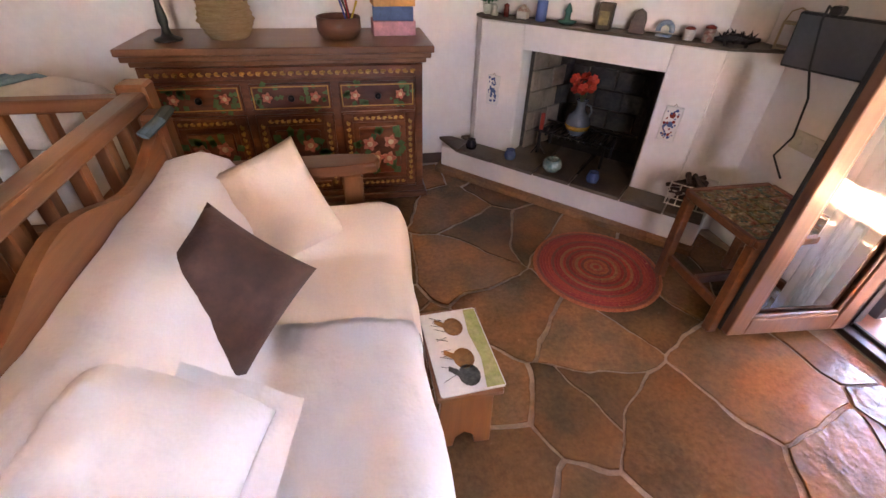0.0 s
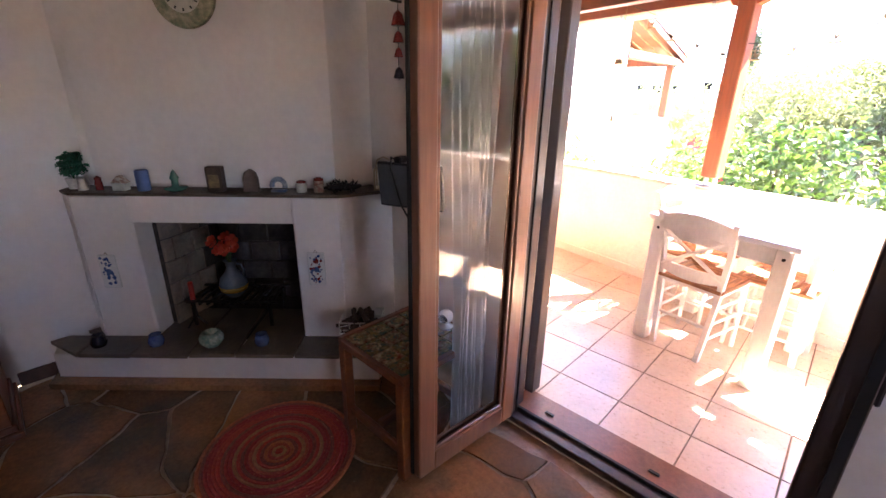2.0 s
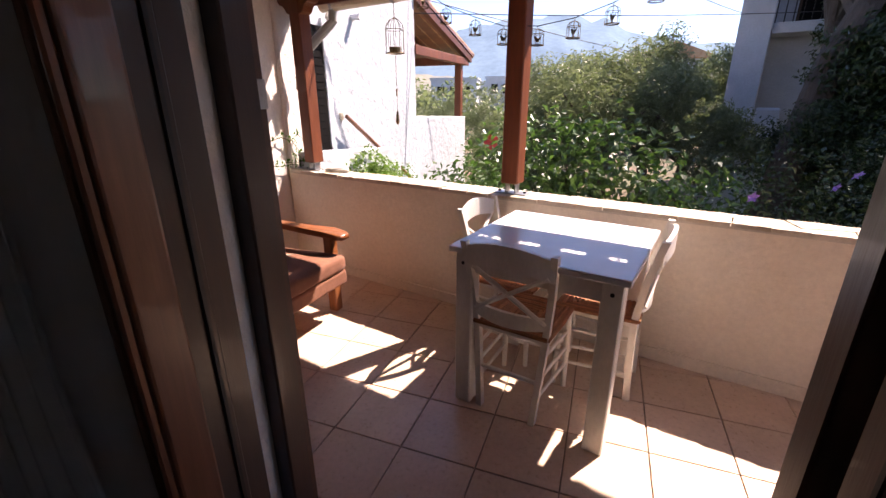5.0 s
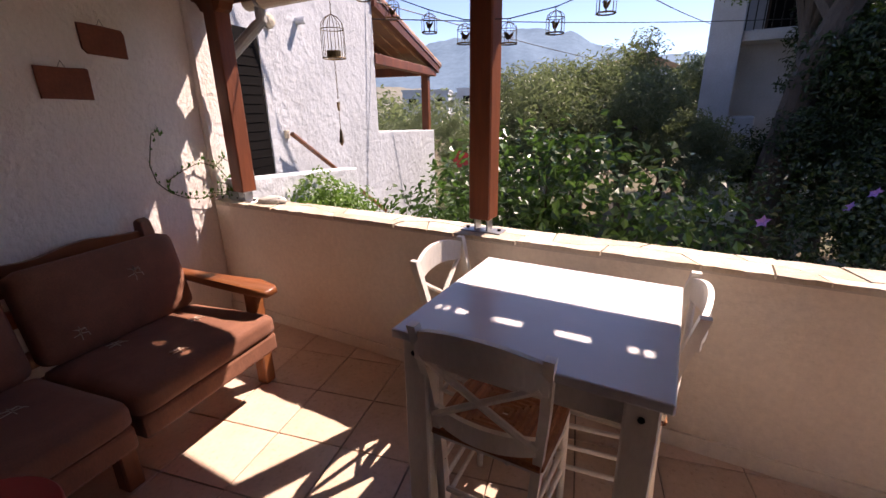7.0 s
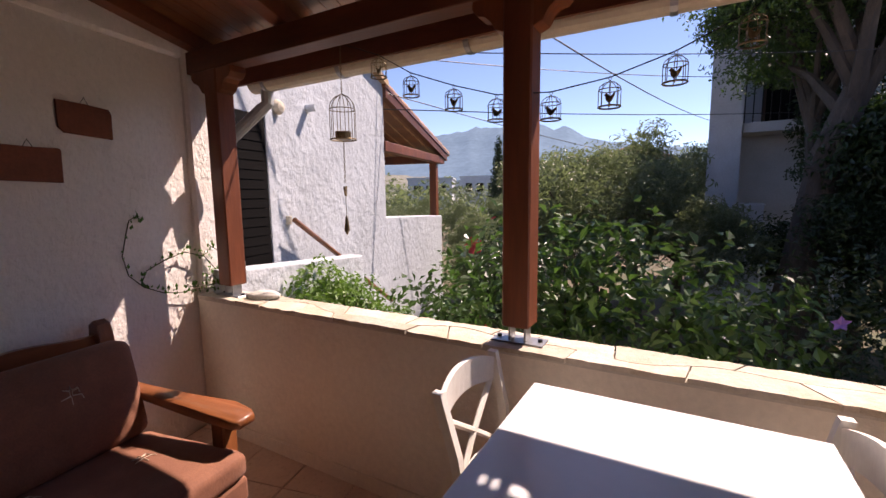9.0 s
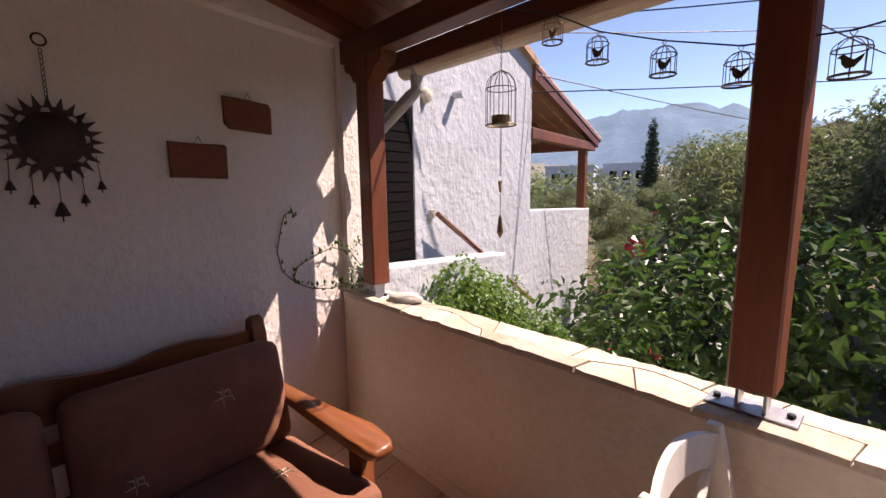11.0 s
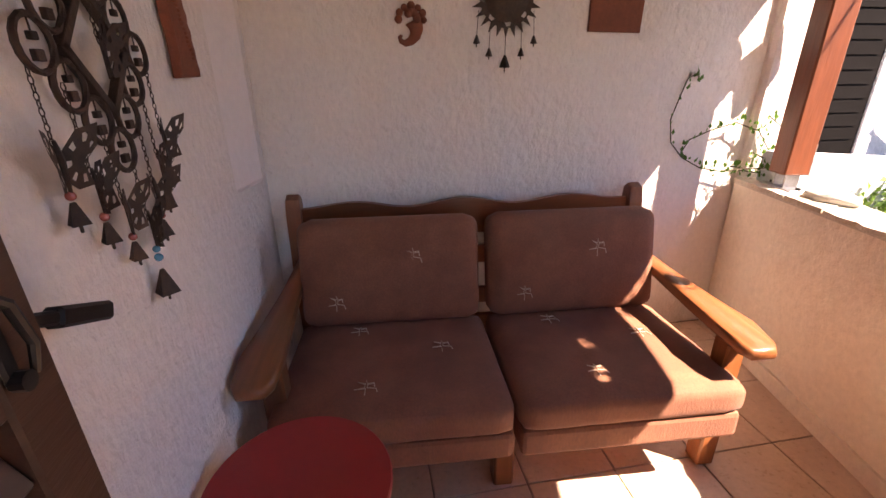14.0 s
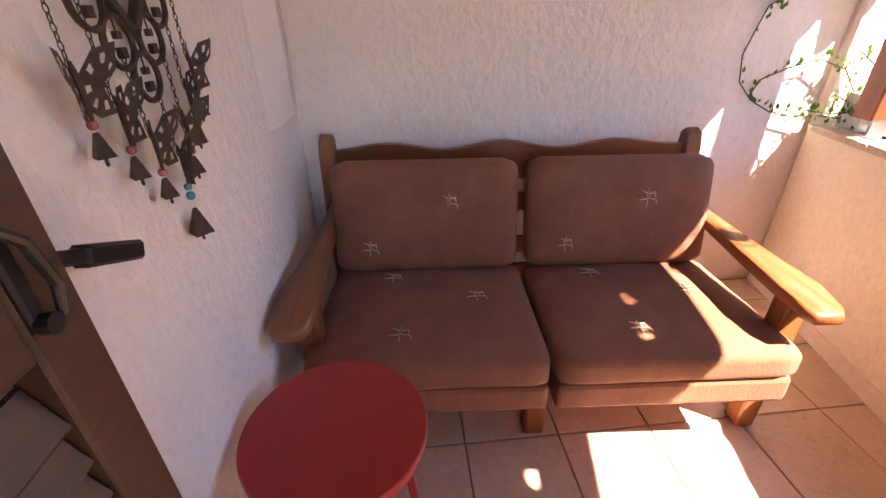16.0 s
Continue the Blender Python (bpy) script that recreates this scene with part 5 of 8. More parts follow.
# far houses
for x, y, w, d, h, z, roofc in ((52, 17.5, 6, 5, 3.0, -1, False), (60, 13.5, 7, 5, 3.4, -1, False), (44, -2.5, 7, 6, 3.8, -1, True), (70, 20, 7, 5, 3.2, -1, False)):
    fh = thing("far_house", pose(x, y, z, 0, 0, 12), "small distant white house among trees", "house", "distant houses")
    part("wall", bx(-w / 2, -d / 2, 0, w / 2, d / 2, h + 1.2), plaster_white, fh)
    for k in (-1, 0, 1):
        part("window", bx(-w / 2 - 0.03, k * d * 0.28 - 0.4, h - 0.6, -w / 2 + 0.02, k * d * 0.28 + 0.4, h + 0.5), louvre_dark, fh)
    bm = bmesh.new()
    if roofc:
        prism(bm, [(-d / 2 - 0.4, h + 1.2), (d / 2 + 0.4, h + 1.2), (0, h + 2.4)], -w / 2 - 0.4, w / 2 + 0.4, "x")
        part("roof", bm, roof_clay, fh)
    else:
        box(bm, -w / 2 - 0.1, -d / 2 - 0.1, h + 1.2, w / 2 + 0.1, d / 2 + 0.1, h + 1.4)
        part("roof", bm, plaster_white, fh)

# ---- plants ----
hib_leaf = leaf_material("hibiscus_leaf", (0.06, 0.125, 0.033), (0.028, 0.062, 0.018), 0.4, 0.2)
dark_leaf = leaf_material("dark_shrub_leaf", (0.028, 0.055, 0.017), (0.018, 0.038, 0.012), 0.4, 0.14)
olive_leaf = leaf_material("olive_leaf", (0.14, 0.165, 0.105), (0.085, 0.11, 0.062), 0.5)
ivy_leaf = leaf_material("fresh_green_creeper_leaf", (0.11, 0.2, 0.04), (0.06, 0.125, 0.025), 0.5, 0.25)
tree_leaf = leaf_material("feathery_tree_leaf", (0.055, 0.1, 0.028), (0.035, 0.07, 0.02), 0.45)
bark = material("grey_brown_bark", (0.11, 0.085, 0.065), 0.9, 0.4, 6, 40, 0.8, tint=(0.07, 0.055, 0.045), dist=0.03, stretch=(1, 1, 0.25))
pink = material("red_hibiscus_petal", (0.6, 0.05, 0.07), 0.6, 0.15, 20, 60, 0.0)
purple = material("mauve_petal", (0.36, 0.2, 0.55), 0.6, 0.15, 20, 60, 0.0)


def leaves(blobs, count, length, width, seed, up=0.5, shell=0.55, fold=0.15):
    """Vertices and faces of many small folded leaves, spread through ellipsoids (centre, radii)."""
    rg = np.random.default_rng(seed)
    vol = np.array([b[1][0] * b[1][1] * b[1][2] for b in blobs]) ** 0.7
    pick = rg.choice(len(blobs), count, p=vol / vol.sum())
    c = np.array([b[0] for b in blobs])[pick]
    r = np.array([b[1] for b in blobs])[pick]
    d = rg.normal(size=(count, 3))
    d /= np.linalg.norm(d, axis=1)[:, None]
    rad = shell + (1.05 - shell) * rg.random(count) ** 0.6
    lump = 1 + 0.22 * np.sin(d[:, 0] * 5 + pick) * np.sin(d[:, 1] * 6 + 1.3 * pick) + 0.15 * np.sin(d[:, 2] * 9 + pick * 0.7)
    p = c + d * r * (rad * lump)[:, None]
    nrm = d + rg.normal(size=(count, 3)) * 0.7
    nrm[:, 2] += up
    nrm /= np.linalg.norm(nrm, axis=1)[:, None]
    t = np.cross(nrm, rg.normal(size=(count, 3)))
    t /= np.linalg.norm(t, axis=1)[:, None]
    b = np.cross(nrm, t)
    L = (length * (0.6 + 0.7 * rg.random(count)))[:, None]
    W = (width * (0.7 + 0.6 * rg.random(count)))[:, None]
    v0, v2 = p - t * L / 2, p + t * L / 2 - nrm * L * fold
    v1, v3 = p + b * W / 2 + nrm * W * fold, p - b * W / 2 + nrm * W * fold
    verts = np.stack([v0, v1, v2, v3], 1).reshape(-1, 3)
    faces = np.arange(count * 4).reshape(-1, 4)
    return verts.tolist(), faces.tolist()


def shrub(name, label, at, blobs, count, length, width, mat, seed, flowers=None, **kw):
    ob = thing(name, pose(*at), label, "shrub")
    bm = bmesh.new()
    rr = random.Random(seed)
    for c, r in blobs:
        for _ in range(3):
            q = Vector(c) + Vector((rr.uniform(-0.5, 0.5) * r[0], rr.uniform(-0.5, 0.5) * r[1], rr.uniform(-0.3, 0.5) * r[2]))
            g = Vector((c[0] * 0.8 + rr.uniform(-0.1, 0.1), c[1] * 0.85 + rr.uniform(-0.1, 0.1), -0.1))
            tube(bm, [g, g.lerp(q, 0.5) + Vector((rr.uniform(-0.08, 0.08), rr.uniform(-0.08, 0.08), 0.1)), q], [0.018, 0.012, 0.005], 5)
    part("branches", bm, bark, ob)
    v, fc = leaves(blobs, count, length, width, seed, **kw)
    mesh_ob("foliage", v, fc, mat, ob)
    if flowers:
        fm, fn, fs = flowers
        bm = bmesh.new()
        for _ in range(fn):
            c, r = rr.choice(blobs)
            d = Vector((rr.uniform(-1, 0.1), rr.uniform(-1, 1), rr.uniform(0.0, 1))).normalized()
            p = Vector(c) + Vector((d.x * r[0], d.y * r[1], d.z * r[2])) * 1.17
            M = Matrix.Translation(p) @ d.to_track_quat("Z", "Y").to_matrix().to_4x4()
            cen = bm.verts.new(M @ Vector((0, 0, 0)))
            ring = [bm.verts.new(M @ Vector((fs * (1 if k % 2 else 0.55) * math.cos(k * 0.628), fs * (1 if k % 2 else 0.55) * math.sin(k * 0.628), 0.3 * fs))) for k in range(10)]
            for k in range(10):
                bm.faces.new((cen, ring[k], ring[(k + 1) % 10]))
        part("blossoms", bm, fm, ob)
    return ob


G = -1.25
shrub("hibiscus", "leafy green hibiscus shrub with red blossoms", (6.1, 1.0, G), [((0, 0.3, 1.5), (0.6, 0.65, 0.85)), ((-0.2, -0.5, 1.45), (0.55, 0.6, 0.95)), ((0.3, 0.9, 1.1), (0.6, 0.5, 0.9)), ((-0.15, -1.0, 1.3), (0.5, 0.55, 0.85)), ((0.2, -0.2, 2.0), (0.35, 0.4, 0.5)), ((-0.3, 0.2, 0.8), (0.6, 0.9, 0.6))], 8500, 0.085, 0.05, hib_leaf, 1, (pink, 2, 0.05), shell=0.5)
big_hibiscus = shrub("hibiscus", "dense green hibiscus shrub with red blossoms by the wall", (7.6, 2.2, G), [((0, 0.1, 0.6), (0.8, 0.5, 0.6)), ((0.7, -0.55, 1.3), (0.7, 0.45, 0.95)), ((-0.9, 0.0, 0.5), (0.7, 0.45, 0.6)), ((1.9, -0.35, 1.1), (0.8, 0.5, 1.1)), ((0.1, -0.75, 1.4), (0.5, 0.4, 0.8)), ((0.0, -0.4, 1.6), (0.32, 0.3, 0.45)), ((3.0, -0.2, 1.2), (0.7, 0.6, 1.2))], 8000, 0.08, 0.045, dark_leaf, 2, (pink, 3, 0.06), shell=0.5)
bloom = bmesh.new()
for k in range(5):
    a = k * 1.2566
    c, s_ = math.cos(a), math.sin(a)
    mid = bloom.verts.new((-0.01, 0, 0))
    petal = [bloom.verts.new((-0.03 - 0.01 * (k % 2), r * math.cos(a + d), r * math.sin(a + d))) for r, d in ((0.05, -0.55), (0.088, -0.4), (0.098, 0.0), (0.085, 0.42), (0.05, 0.6))]
    for p, q in zip(petal, petal[1:]):
        bloom.faces.new((mid, p, q))
rod(bloom, (-0.01, 0, 0), (-0.1, 0, 0.02), 0.006, 0.004, 6)
red_bloom = part("blossom", bloom, pink, big_hibiscus, "large red blossom")
red_bloom.location = (-0.3, -0.3, 2.08)
shrub("flowering_shrub", "dark green shrub dotted with mauve flowers", (6.2, -1.2, G), [((0, 0.2, 1.2), (0.7, 0.7, 0.95)), ((0.1, -0.6, 1.25), (0.7, 0.7, 0.95)), ((-0.2, -1.4, 1.1), (0.7, 0.7, 0.9)), ((0.3, 0.6, 1.5), (0.55, 0.5, 0.75)), ((-0.3, -0.2, 0.6), (0.7, 1.2, 0.6))], 10000, 0.055, 0.028, dark_leaf, 3, (purple, 34, 0.05), shell=0.45)
shrub("flowering_shrub", "dark green shrub with a few pink flowers", (5.7, -3.2, G), [((0, 0.4, 1.05), (0.8, 0.8, 0.85)), ((0.1, -0.6, 1.1), (0.8, 0.8, 0.85)), ((-0.2, -1.5, 1.0), (0.8, 0.8, 0.8)), ((0.9, 0.2, 1.3), (0.9, 1.2, 1.0))], 9000, 0.055, 0.028, dark_leaf, 4, (pink, 9, 0.03), shell=0.45)
shrub("low_creeper", "bright green creeper mounded behind the parapet", (6.0, 2.72, G), [((-0.28, 0.0, 1.87), (0.42, 0.2, 0.22)), ((0.1, 0.0, 1.66), (0.55, 0.22, 0.25)), ((0.75, -0.05, 1.2), (0.6, 0.24, 0.32)), ((0.1, -0.05, 1.2), (0.65, 0.25, 0.45)), ((1.4, -0.1, 0.75), (0.6, 0.3, 0.4))], 15000, 0.045, 0.028, ivy_leaf, 5, shell=0.3)


def tree(name, label, m, h, spread, count, leaf, mat, seed, lean=(0, 0), trunk=0.12, crown_z=0.55, flat=0.8):
    ob = thing(name, m, label, "tree", "olive trees" if "olive" in name else "")
    rr = random.Random(seed)
    bm = bmesh.new()
    top = Vector((lean[0], lean[1], h * crown_z))
    tube(bm, [(0, 0, -0.2), (lean[0] * 0.2 + 0.03, lean[1] * 0.25, h * crown_z * 0.35), (lean[0] * 0.6, lean[1] * 0.55 + 0.04, h * crown_z * 0.7), top], [trunk * 1.3, trunk, trunk * 0.85, trunk * 0.6], 10)
    blobs = []
    for k in range(9):
        a = k * 0.698 + rr.uniform(-0.3, 0.3)
        q = top + Vector((math.cos(a) * spread * rr.uniform(0.35, 0.75), math.sin(a) * spread * rr.uniform(0.35, 0.75), h * rr.uniform(0.02, 0.38) * (1.0 if k else 1.2)))
        s = top.lerp(Vector((lean[0] * 0.5, lean[1] * 0.5, h * crown_z * 0.6)), rr.random() * 0.6)
        tube(bm, [s, s.lerp(q, 0.5) + Vector((0, 0, 0.08 * h * rr.random())), q], [trunk * 0.45, trunk * 0.25, trunk * 0.08], 6)
        rs = spread * rr.uniform(0.28, 0.46)
        blobs.append((tuple(q), (rs, rs, rs * flat)))
        blobs.append((tuple(q + Vector((rr.uniform(-1, 1), rr.uniform(-1, 1), rr.uniform(-0.6, 0.8))) * rs), (rs * 0.55, rs * 0.55, rs * 0.5)))
    part("trunk", bm, bark, ob)
    v, fc = leaves(blobs, count, leaf[0], leaf[1], seed, up=0.3, shell=0.35)
    mesh_ob("crown", v, fc, mat, ob)
    return ob


OL = "grey-green olive tree with a dense rounded crown"
o1 = tree("olive_tree", OL, pose(9.4, 0.7, G), 3.25, 1.45, 20000, (0.085, 0.026), olive_leaf, 11, (0.2, -0.1))
o2 = tree("olive_tree", OL, pose(12.6, -0.3, G), 3.4, 1.4, 18000, (0.09, 0.028), olive_leaf, 12, (-0.1, 0.2))
for x, y, rz, s, src in ((14.5, 0.6, 80, 1.0, o1), (12.0, 3.0, 200, 0.62, o2), (14, 3.6, 140, 0.66, o2), (15.5, 5.8, 30, 0.7, o1), (18, -3.0, 250, 1.3, o1), (19, 0.4, 310, 1.15, o2), (13.5, 8.5, 100, 0.95, o1), (19, 6.6, 10, 0.72, o2), (10.6, -0.5, 120, 0.8, o2), (22, 3.6, 60, 0.75, o1), (26, -1.5, 160, 1.3, o2), (14.0, 6.6, 190, 0.7, o2), (20, 10.5, 45, 1.1, o1), (9.6, 2.3, 300, 0.6, o1), (11.2, 1.6, 15, 0.66, o2), (17, 2.2, 95, 0.74, o1)):
    copy_thing(src, pose(x, y, G, 0, 0, rz) @ Matrix.Diagonal((s, s, s, 1)))
tree("shade_tree", "tall leaning tree with feathery dark green foliage", pose(9.6, -1.62, G), 7.4, 2.7, 34000, (0.09, 0.034), tree_leaf, 21, (0.5, -1.0), 0.22, 0.58, 0.5)
st1 = tree("shade_tree", "dark bushy tree in the shade of the garden", pose(8.2, -4.2, G), 4.4, 2.2, 16000, (0.09, 0.035), dark_leaf, 22, (0.1, -0.2), 0.12, 0.4, 0.9)
st2 = tree("shade_tree", "dark bushy tree beside the white house", pose(9.5, -3.3, G), 5.2, 1.55, 20000, (0.1, 0.045), dark_leaf, 23, (0.1, -0.2), 0.12, 0.32, 1.0)
tree("shade_tree", "tall dark tree screening the white house", pose(10.8, -4.6, G), 6.6, 1.9, 20000, (0.11, 0.05), dark_leaf, 24, (0.0, -0.2), 0.14, 0.42, 1.1)
tree("shade_tree", "tall dark tree hanging over the white house", pose(10.9, -2.7, G), 6.0, 1.75, 20000, (0.09, 0.042), dark_leaf, 25, (0.2, 0.3), 0.13, 0.68, 0.8)
for x, y, rz, s, src in ((10.6, -3.0, 70, 0.85, st2), (9.0, -2.75, 150, 0.62, st2), (7.9, -3.0, 20, 0.6, st1), (9.9, -6.0, 200, 1.0, st1), (7.6, -6.2, 260, 0.9, st2), (12.0, -4.6, 120, 1.1, st2)):
    copy_thing(src, pose(x, y, G, 0, 0, rz) @ Matrix.Diagonal((s, s, s, 1)))
# cypress
cy = thing("cypress", pose(25.5, 4.9, G), "slender dark cypress tree in the distance", "tree")
v, fc = leaves([((0, 0, 1.0 + k * 0.38), (0.62 * (1 - k / 12.5) ** 0.7 + 0.04, 0.62 * (1 - k / 12.5) ** 0.7 + 0.04, 0.5)) for k in range(12)], 7000, 0.16, 0.05, 31, up=0.8, shell=0.3)
mesh_ob("crown", v, fc, dark_leaf, cy)
bm = bmesh.new()
rod(bm, (0, 0, -0.2), (0, 0, 2.0), 0.14, 0.06)
part("trunk", bm, bark, cy)
# far groves, too many to count
rr = random.Random(40)
blobs = []
for _ in range(420):
    a, d = radians(rr.uniform(-50, 62)), rr.uniform(24, 95)
    s = rr.uniform(0.9, 1.7) * (1 + d / 160)
    blobs.append(((3 + d * math.cos(a), 1 + d * math.sin(a), -1.0 + s * 0.9 - d * 0.004), (s * 1.2, s * 1.2, s)))
v, fc = leaves(blobs, 70000, 0.42, 0.2, 41, up=0.4, shell=0.7)
tagged(mesh_ob("far_grove", v, fc, olive_leaf), "distant olive groves on the plain", "trees", kind="stuff")

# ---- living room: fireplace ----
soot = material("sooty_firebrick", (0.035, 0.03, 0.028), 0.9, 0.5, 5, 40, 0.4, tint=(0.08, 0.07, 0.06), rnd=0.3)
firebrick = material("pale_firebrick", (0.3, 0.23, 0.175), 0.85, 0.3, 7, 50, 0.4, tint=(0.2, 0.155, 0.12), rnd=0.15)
hearth_stone = material("dark_slate_hearth", (0.11, 0.085, 0.065), 0.5, 0.4, 6, 40, 0.4, tint=(0.16, 0.11, 0.075), rnd=0.2)
# local frame: x along the face from its left end to its right end, y into the wall, z up
FA, FB = Vector((1.405, 2.925, 0)), Vector((2.275, 2.055, 0))
FM = pose(FA.x, FA.y, 0, 0, 0, -45)
FW = (FB - FA).length
fp = thing("fireplace", FM, "white plastered corner fireplace with a raised hearth", "fireplace", kind="structure")
oL, oR, oT, hz = 0.265, 1.005, 0.785, 0.175
bm = bmesh.new()
box(bm, 0, 0, 0, oL, 0.14, 0.909, 0.008)
part("pillar", bm, plaster_in, fp)
part("pillar", bx(oR, 0, 0, FW, 0.14, 0.909, 0.008), plaster_in, fp)
part("lintel", bx(oL, 0, oT, oR, 0.14, 0.909), plaster_in, fp)
bm = bmesh.new()
prism(bm, [(FW, 0.0), (FW + 0.26, 0.16), (FW + 0.2, 0.3), (FW - 0.05, 0.14)], 0, 0.909, "z")
part("side_cheek", bm, plaster_in, fp)
bm = bmesh.new()
prism(bm, [(0, 0), (0.02, 0.14), (-0.1, 0.16), (-0.06, 0.05)], 0, 0.909, "z")
part("side_cheek", bm, plaster_in, fp)
# fire chamber
bm = bmesh.new()
prism(bm, [(oL + 0.02, 0.14), (oL + 0.14, 0.5), (oR - 0.1, 0.5), (oR - 0.0, 0.14), (oR + 0.1, 0.14), (oR + 0.02, 0.6), (oL + 0.02, 0.6), (oL - 0.1, 0.14)], 0, 0.905, "z")
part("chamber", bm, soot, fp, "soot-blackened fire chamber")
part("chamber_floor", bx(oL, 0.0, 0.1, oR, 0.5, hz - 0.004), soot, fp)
for r in range(5):
    for k in range(4):
        y0, y1 = k * 0.125 - (0.0625 if r % 2 else 0.0), k * 0.125 - (0.0625 if r % 2 else 0.0) + 0.119
        y0, y1 = max(0.0, y0), min(0.37, y1)
        if y1 - y0 < 0.02:
            continue
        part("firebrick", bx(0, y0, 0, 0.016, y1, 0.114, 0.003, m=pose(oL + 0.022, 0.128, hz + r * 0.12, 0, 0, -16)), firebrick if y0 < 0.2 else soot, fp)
for r in range(5):
    for k in range(3):
        bm = bmesh.new()
        x0 = oL + 0.15 + k * 0.17 - (0.06 if r % 2 else 0)
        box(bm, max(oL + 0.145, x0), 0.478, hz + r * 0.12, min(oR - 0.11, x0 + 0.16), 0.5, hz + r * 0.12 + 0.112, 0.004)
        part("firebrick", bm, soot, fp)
# hearth: white front, slate slabs on top
HF = -0.158
bm = bmesh.new()
prism(bm, [(-0.26, 0.25), (-0.27, 0.1), (-0.16, HF + 0.02), (FW + 0.17, HF), (FW + 0.2, 0.25)], 0, hz - 0.012, "z", bevel=0.006)
part("hearth_base", bm, plaster_in, fp)
rr = random.Random(9)
cuts = [-0.27, -0.02, 0.23, 0.5, 0.72, 1.0, 1.22, FW + 0.17]
for a, b in zip(cuts, cuts[1:]):
    bm = bmesh.new()
    y0a = HF - 0.012 + (0.13 if a < -0.2 else 0)
    prism(bm, [(a + 0.004, y0a), (b - 0.004, HF - 0.012 + rr.uniform(-0.006, 0.006)), (b - 0.004 + rr.uniform(-0.03, 0.03), 0.0 if b < oL or a > oR else 0.3), (a + 0.004, 0.0 if b < oL or a > oR else 0.3)], hz - 0.012, hz + 0.008, "z", bevel=0.003)
    part("hearth_slab", bm, hearth_stone, fp)
bm = bmesh.new()
prism(bm, [(-0.24, 0.1), (-0.02, 0.0), (0.0, 0.14), (-0.24, 0.3)], hz - 0.012, hz + 0.006, "z", bevel=0.003)
part("hearth_slab", bm, hearth_stone, fp)
bm = bmesh.new()
prism(bm, [(-0.28, 0.12), (-0.17, HF - 0.04), (FW + 0.18, HF - 0.05), (FW + 0.18, HF + 0.02), (-0.16, HF + 0.02), (-0.25, 0.12)], 0, 0.035, "z", bevel=0.004)
part("plinth", bm, slate, fp)
# mantel shelf and chimney breast
bm = bmesh.new()
prism(bm, [(-0.07, 0.05), (0.0, -0.004), (FW, -0.004), (FW + 0.27, 0.15), (FW + 0.2, 0.42), (-0.12, 0.42)], 0.909, 0.923, "z", bevel=0.004)
part("mantel_shelf", bm, hearth_stone, fp, "thin dark slate mantel shelf")
bm = bmesh.new()
prism(bm, [(0.0, 0.15), (0.06, 0.125), (FW - 0.04, 0.125), (FW + 0.12, 0.24), (FW + 0.2, 0.42), (FW - 0.1, 0.9), (0.1, 0.9), (-0.08, 0.36)], 0.923, 2.745, "z", bevel=0.02)
part("chimney_breast", bm, plaster_in, fp)


def on_fp(x, y, z, rz=0):
    return FM @ pose(x, y, z, 0, 0, rz)


white_tile = material("white_glazed_tile", (0.75, 0.73, 0.7), 0.2, 0.08, 8, 60, 0.03)
blue_glaze = material("cobalt_blue_glaze", (0.05, 0.09, 0.25), 0.2, 0.25, 20, 80, 0.03, tint=(0.1, 0.16, 0.3))
red_glaze = material("brick_red_glaze", (0.3, 0.05, 0.04), 0.25, 0.2, 20, 80, 0.03)
dark_glaze = material("dark_blue_black_glaze", (0.02, 0.022, 0.035), 0.2, 0.3, 20, 80, 0.03)


def deco_tile(x, z, colour):
    ob = thing("deco_tile", on_fp(x, -0.001, z), "white glazed wall tile with painted flower ornament", "tile", "painted tiles on the fireplace")
    part("tile", bx(-0.04, -0.012, -0.085, 0.04, 0, 0.085, 0.003), white_tile, ob)
    rr = random.Random(int(x * 100))
    for mtl, cnt in ((blue_glaze, 13), (colour, 8)):
        bm = bmesh.new()
        for k in range(cnt):
            for s in (-1, 1):
                px, pz = s * rr.uniform(0.003, 0.026), rr.uniform(-0.07, 0.07)
                r = rr.uniform(0.003, 0.008)
                lathe_m = pose(px, -0.0125, pz, 90, 0, 0)
                bmesh.ops.create_cone(bm, cap_ends=True, segments=7, radius1=r, radius2=r, depth=0.0016, matrix=lathe_m)
        bmesh.ops.create_cone(bm, cap_ends=True, segments=12, radius1=0.014, radius2=0.014, depth=0.0012, matrix=pose(0, -0.0125, 0 if mtl is blue_glaze else 0.045, 90, 0, 0))
        part("painted_ornament", bm, mtl, ob)
    bm = bmesh.new()
    tube(bm, [(-0.008, -0.006, 0.085), (0, -0.006, 0.098), (0.008, -0.006, 0.085)], 0.0014, 5)
    part("hook", bm, brass, ob)


deco_tile(0.11, 0.54, blue_glaze)
deco_tile(1.1, 0.56, red_glaze)


def lathed(name, m, prof, mat, label, category, seg=24):
    bm = bmesh.new()
    lathe(bm, prof, seg)
    ob = tagged(part(name, bm, mat, smooth=True), label, category)
    ob.matrix_basis = m
    return ob


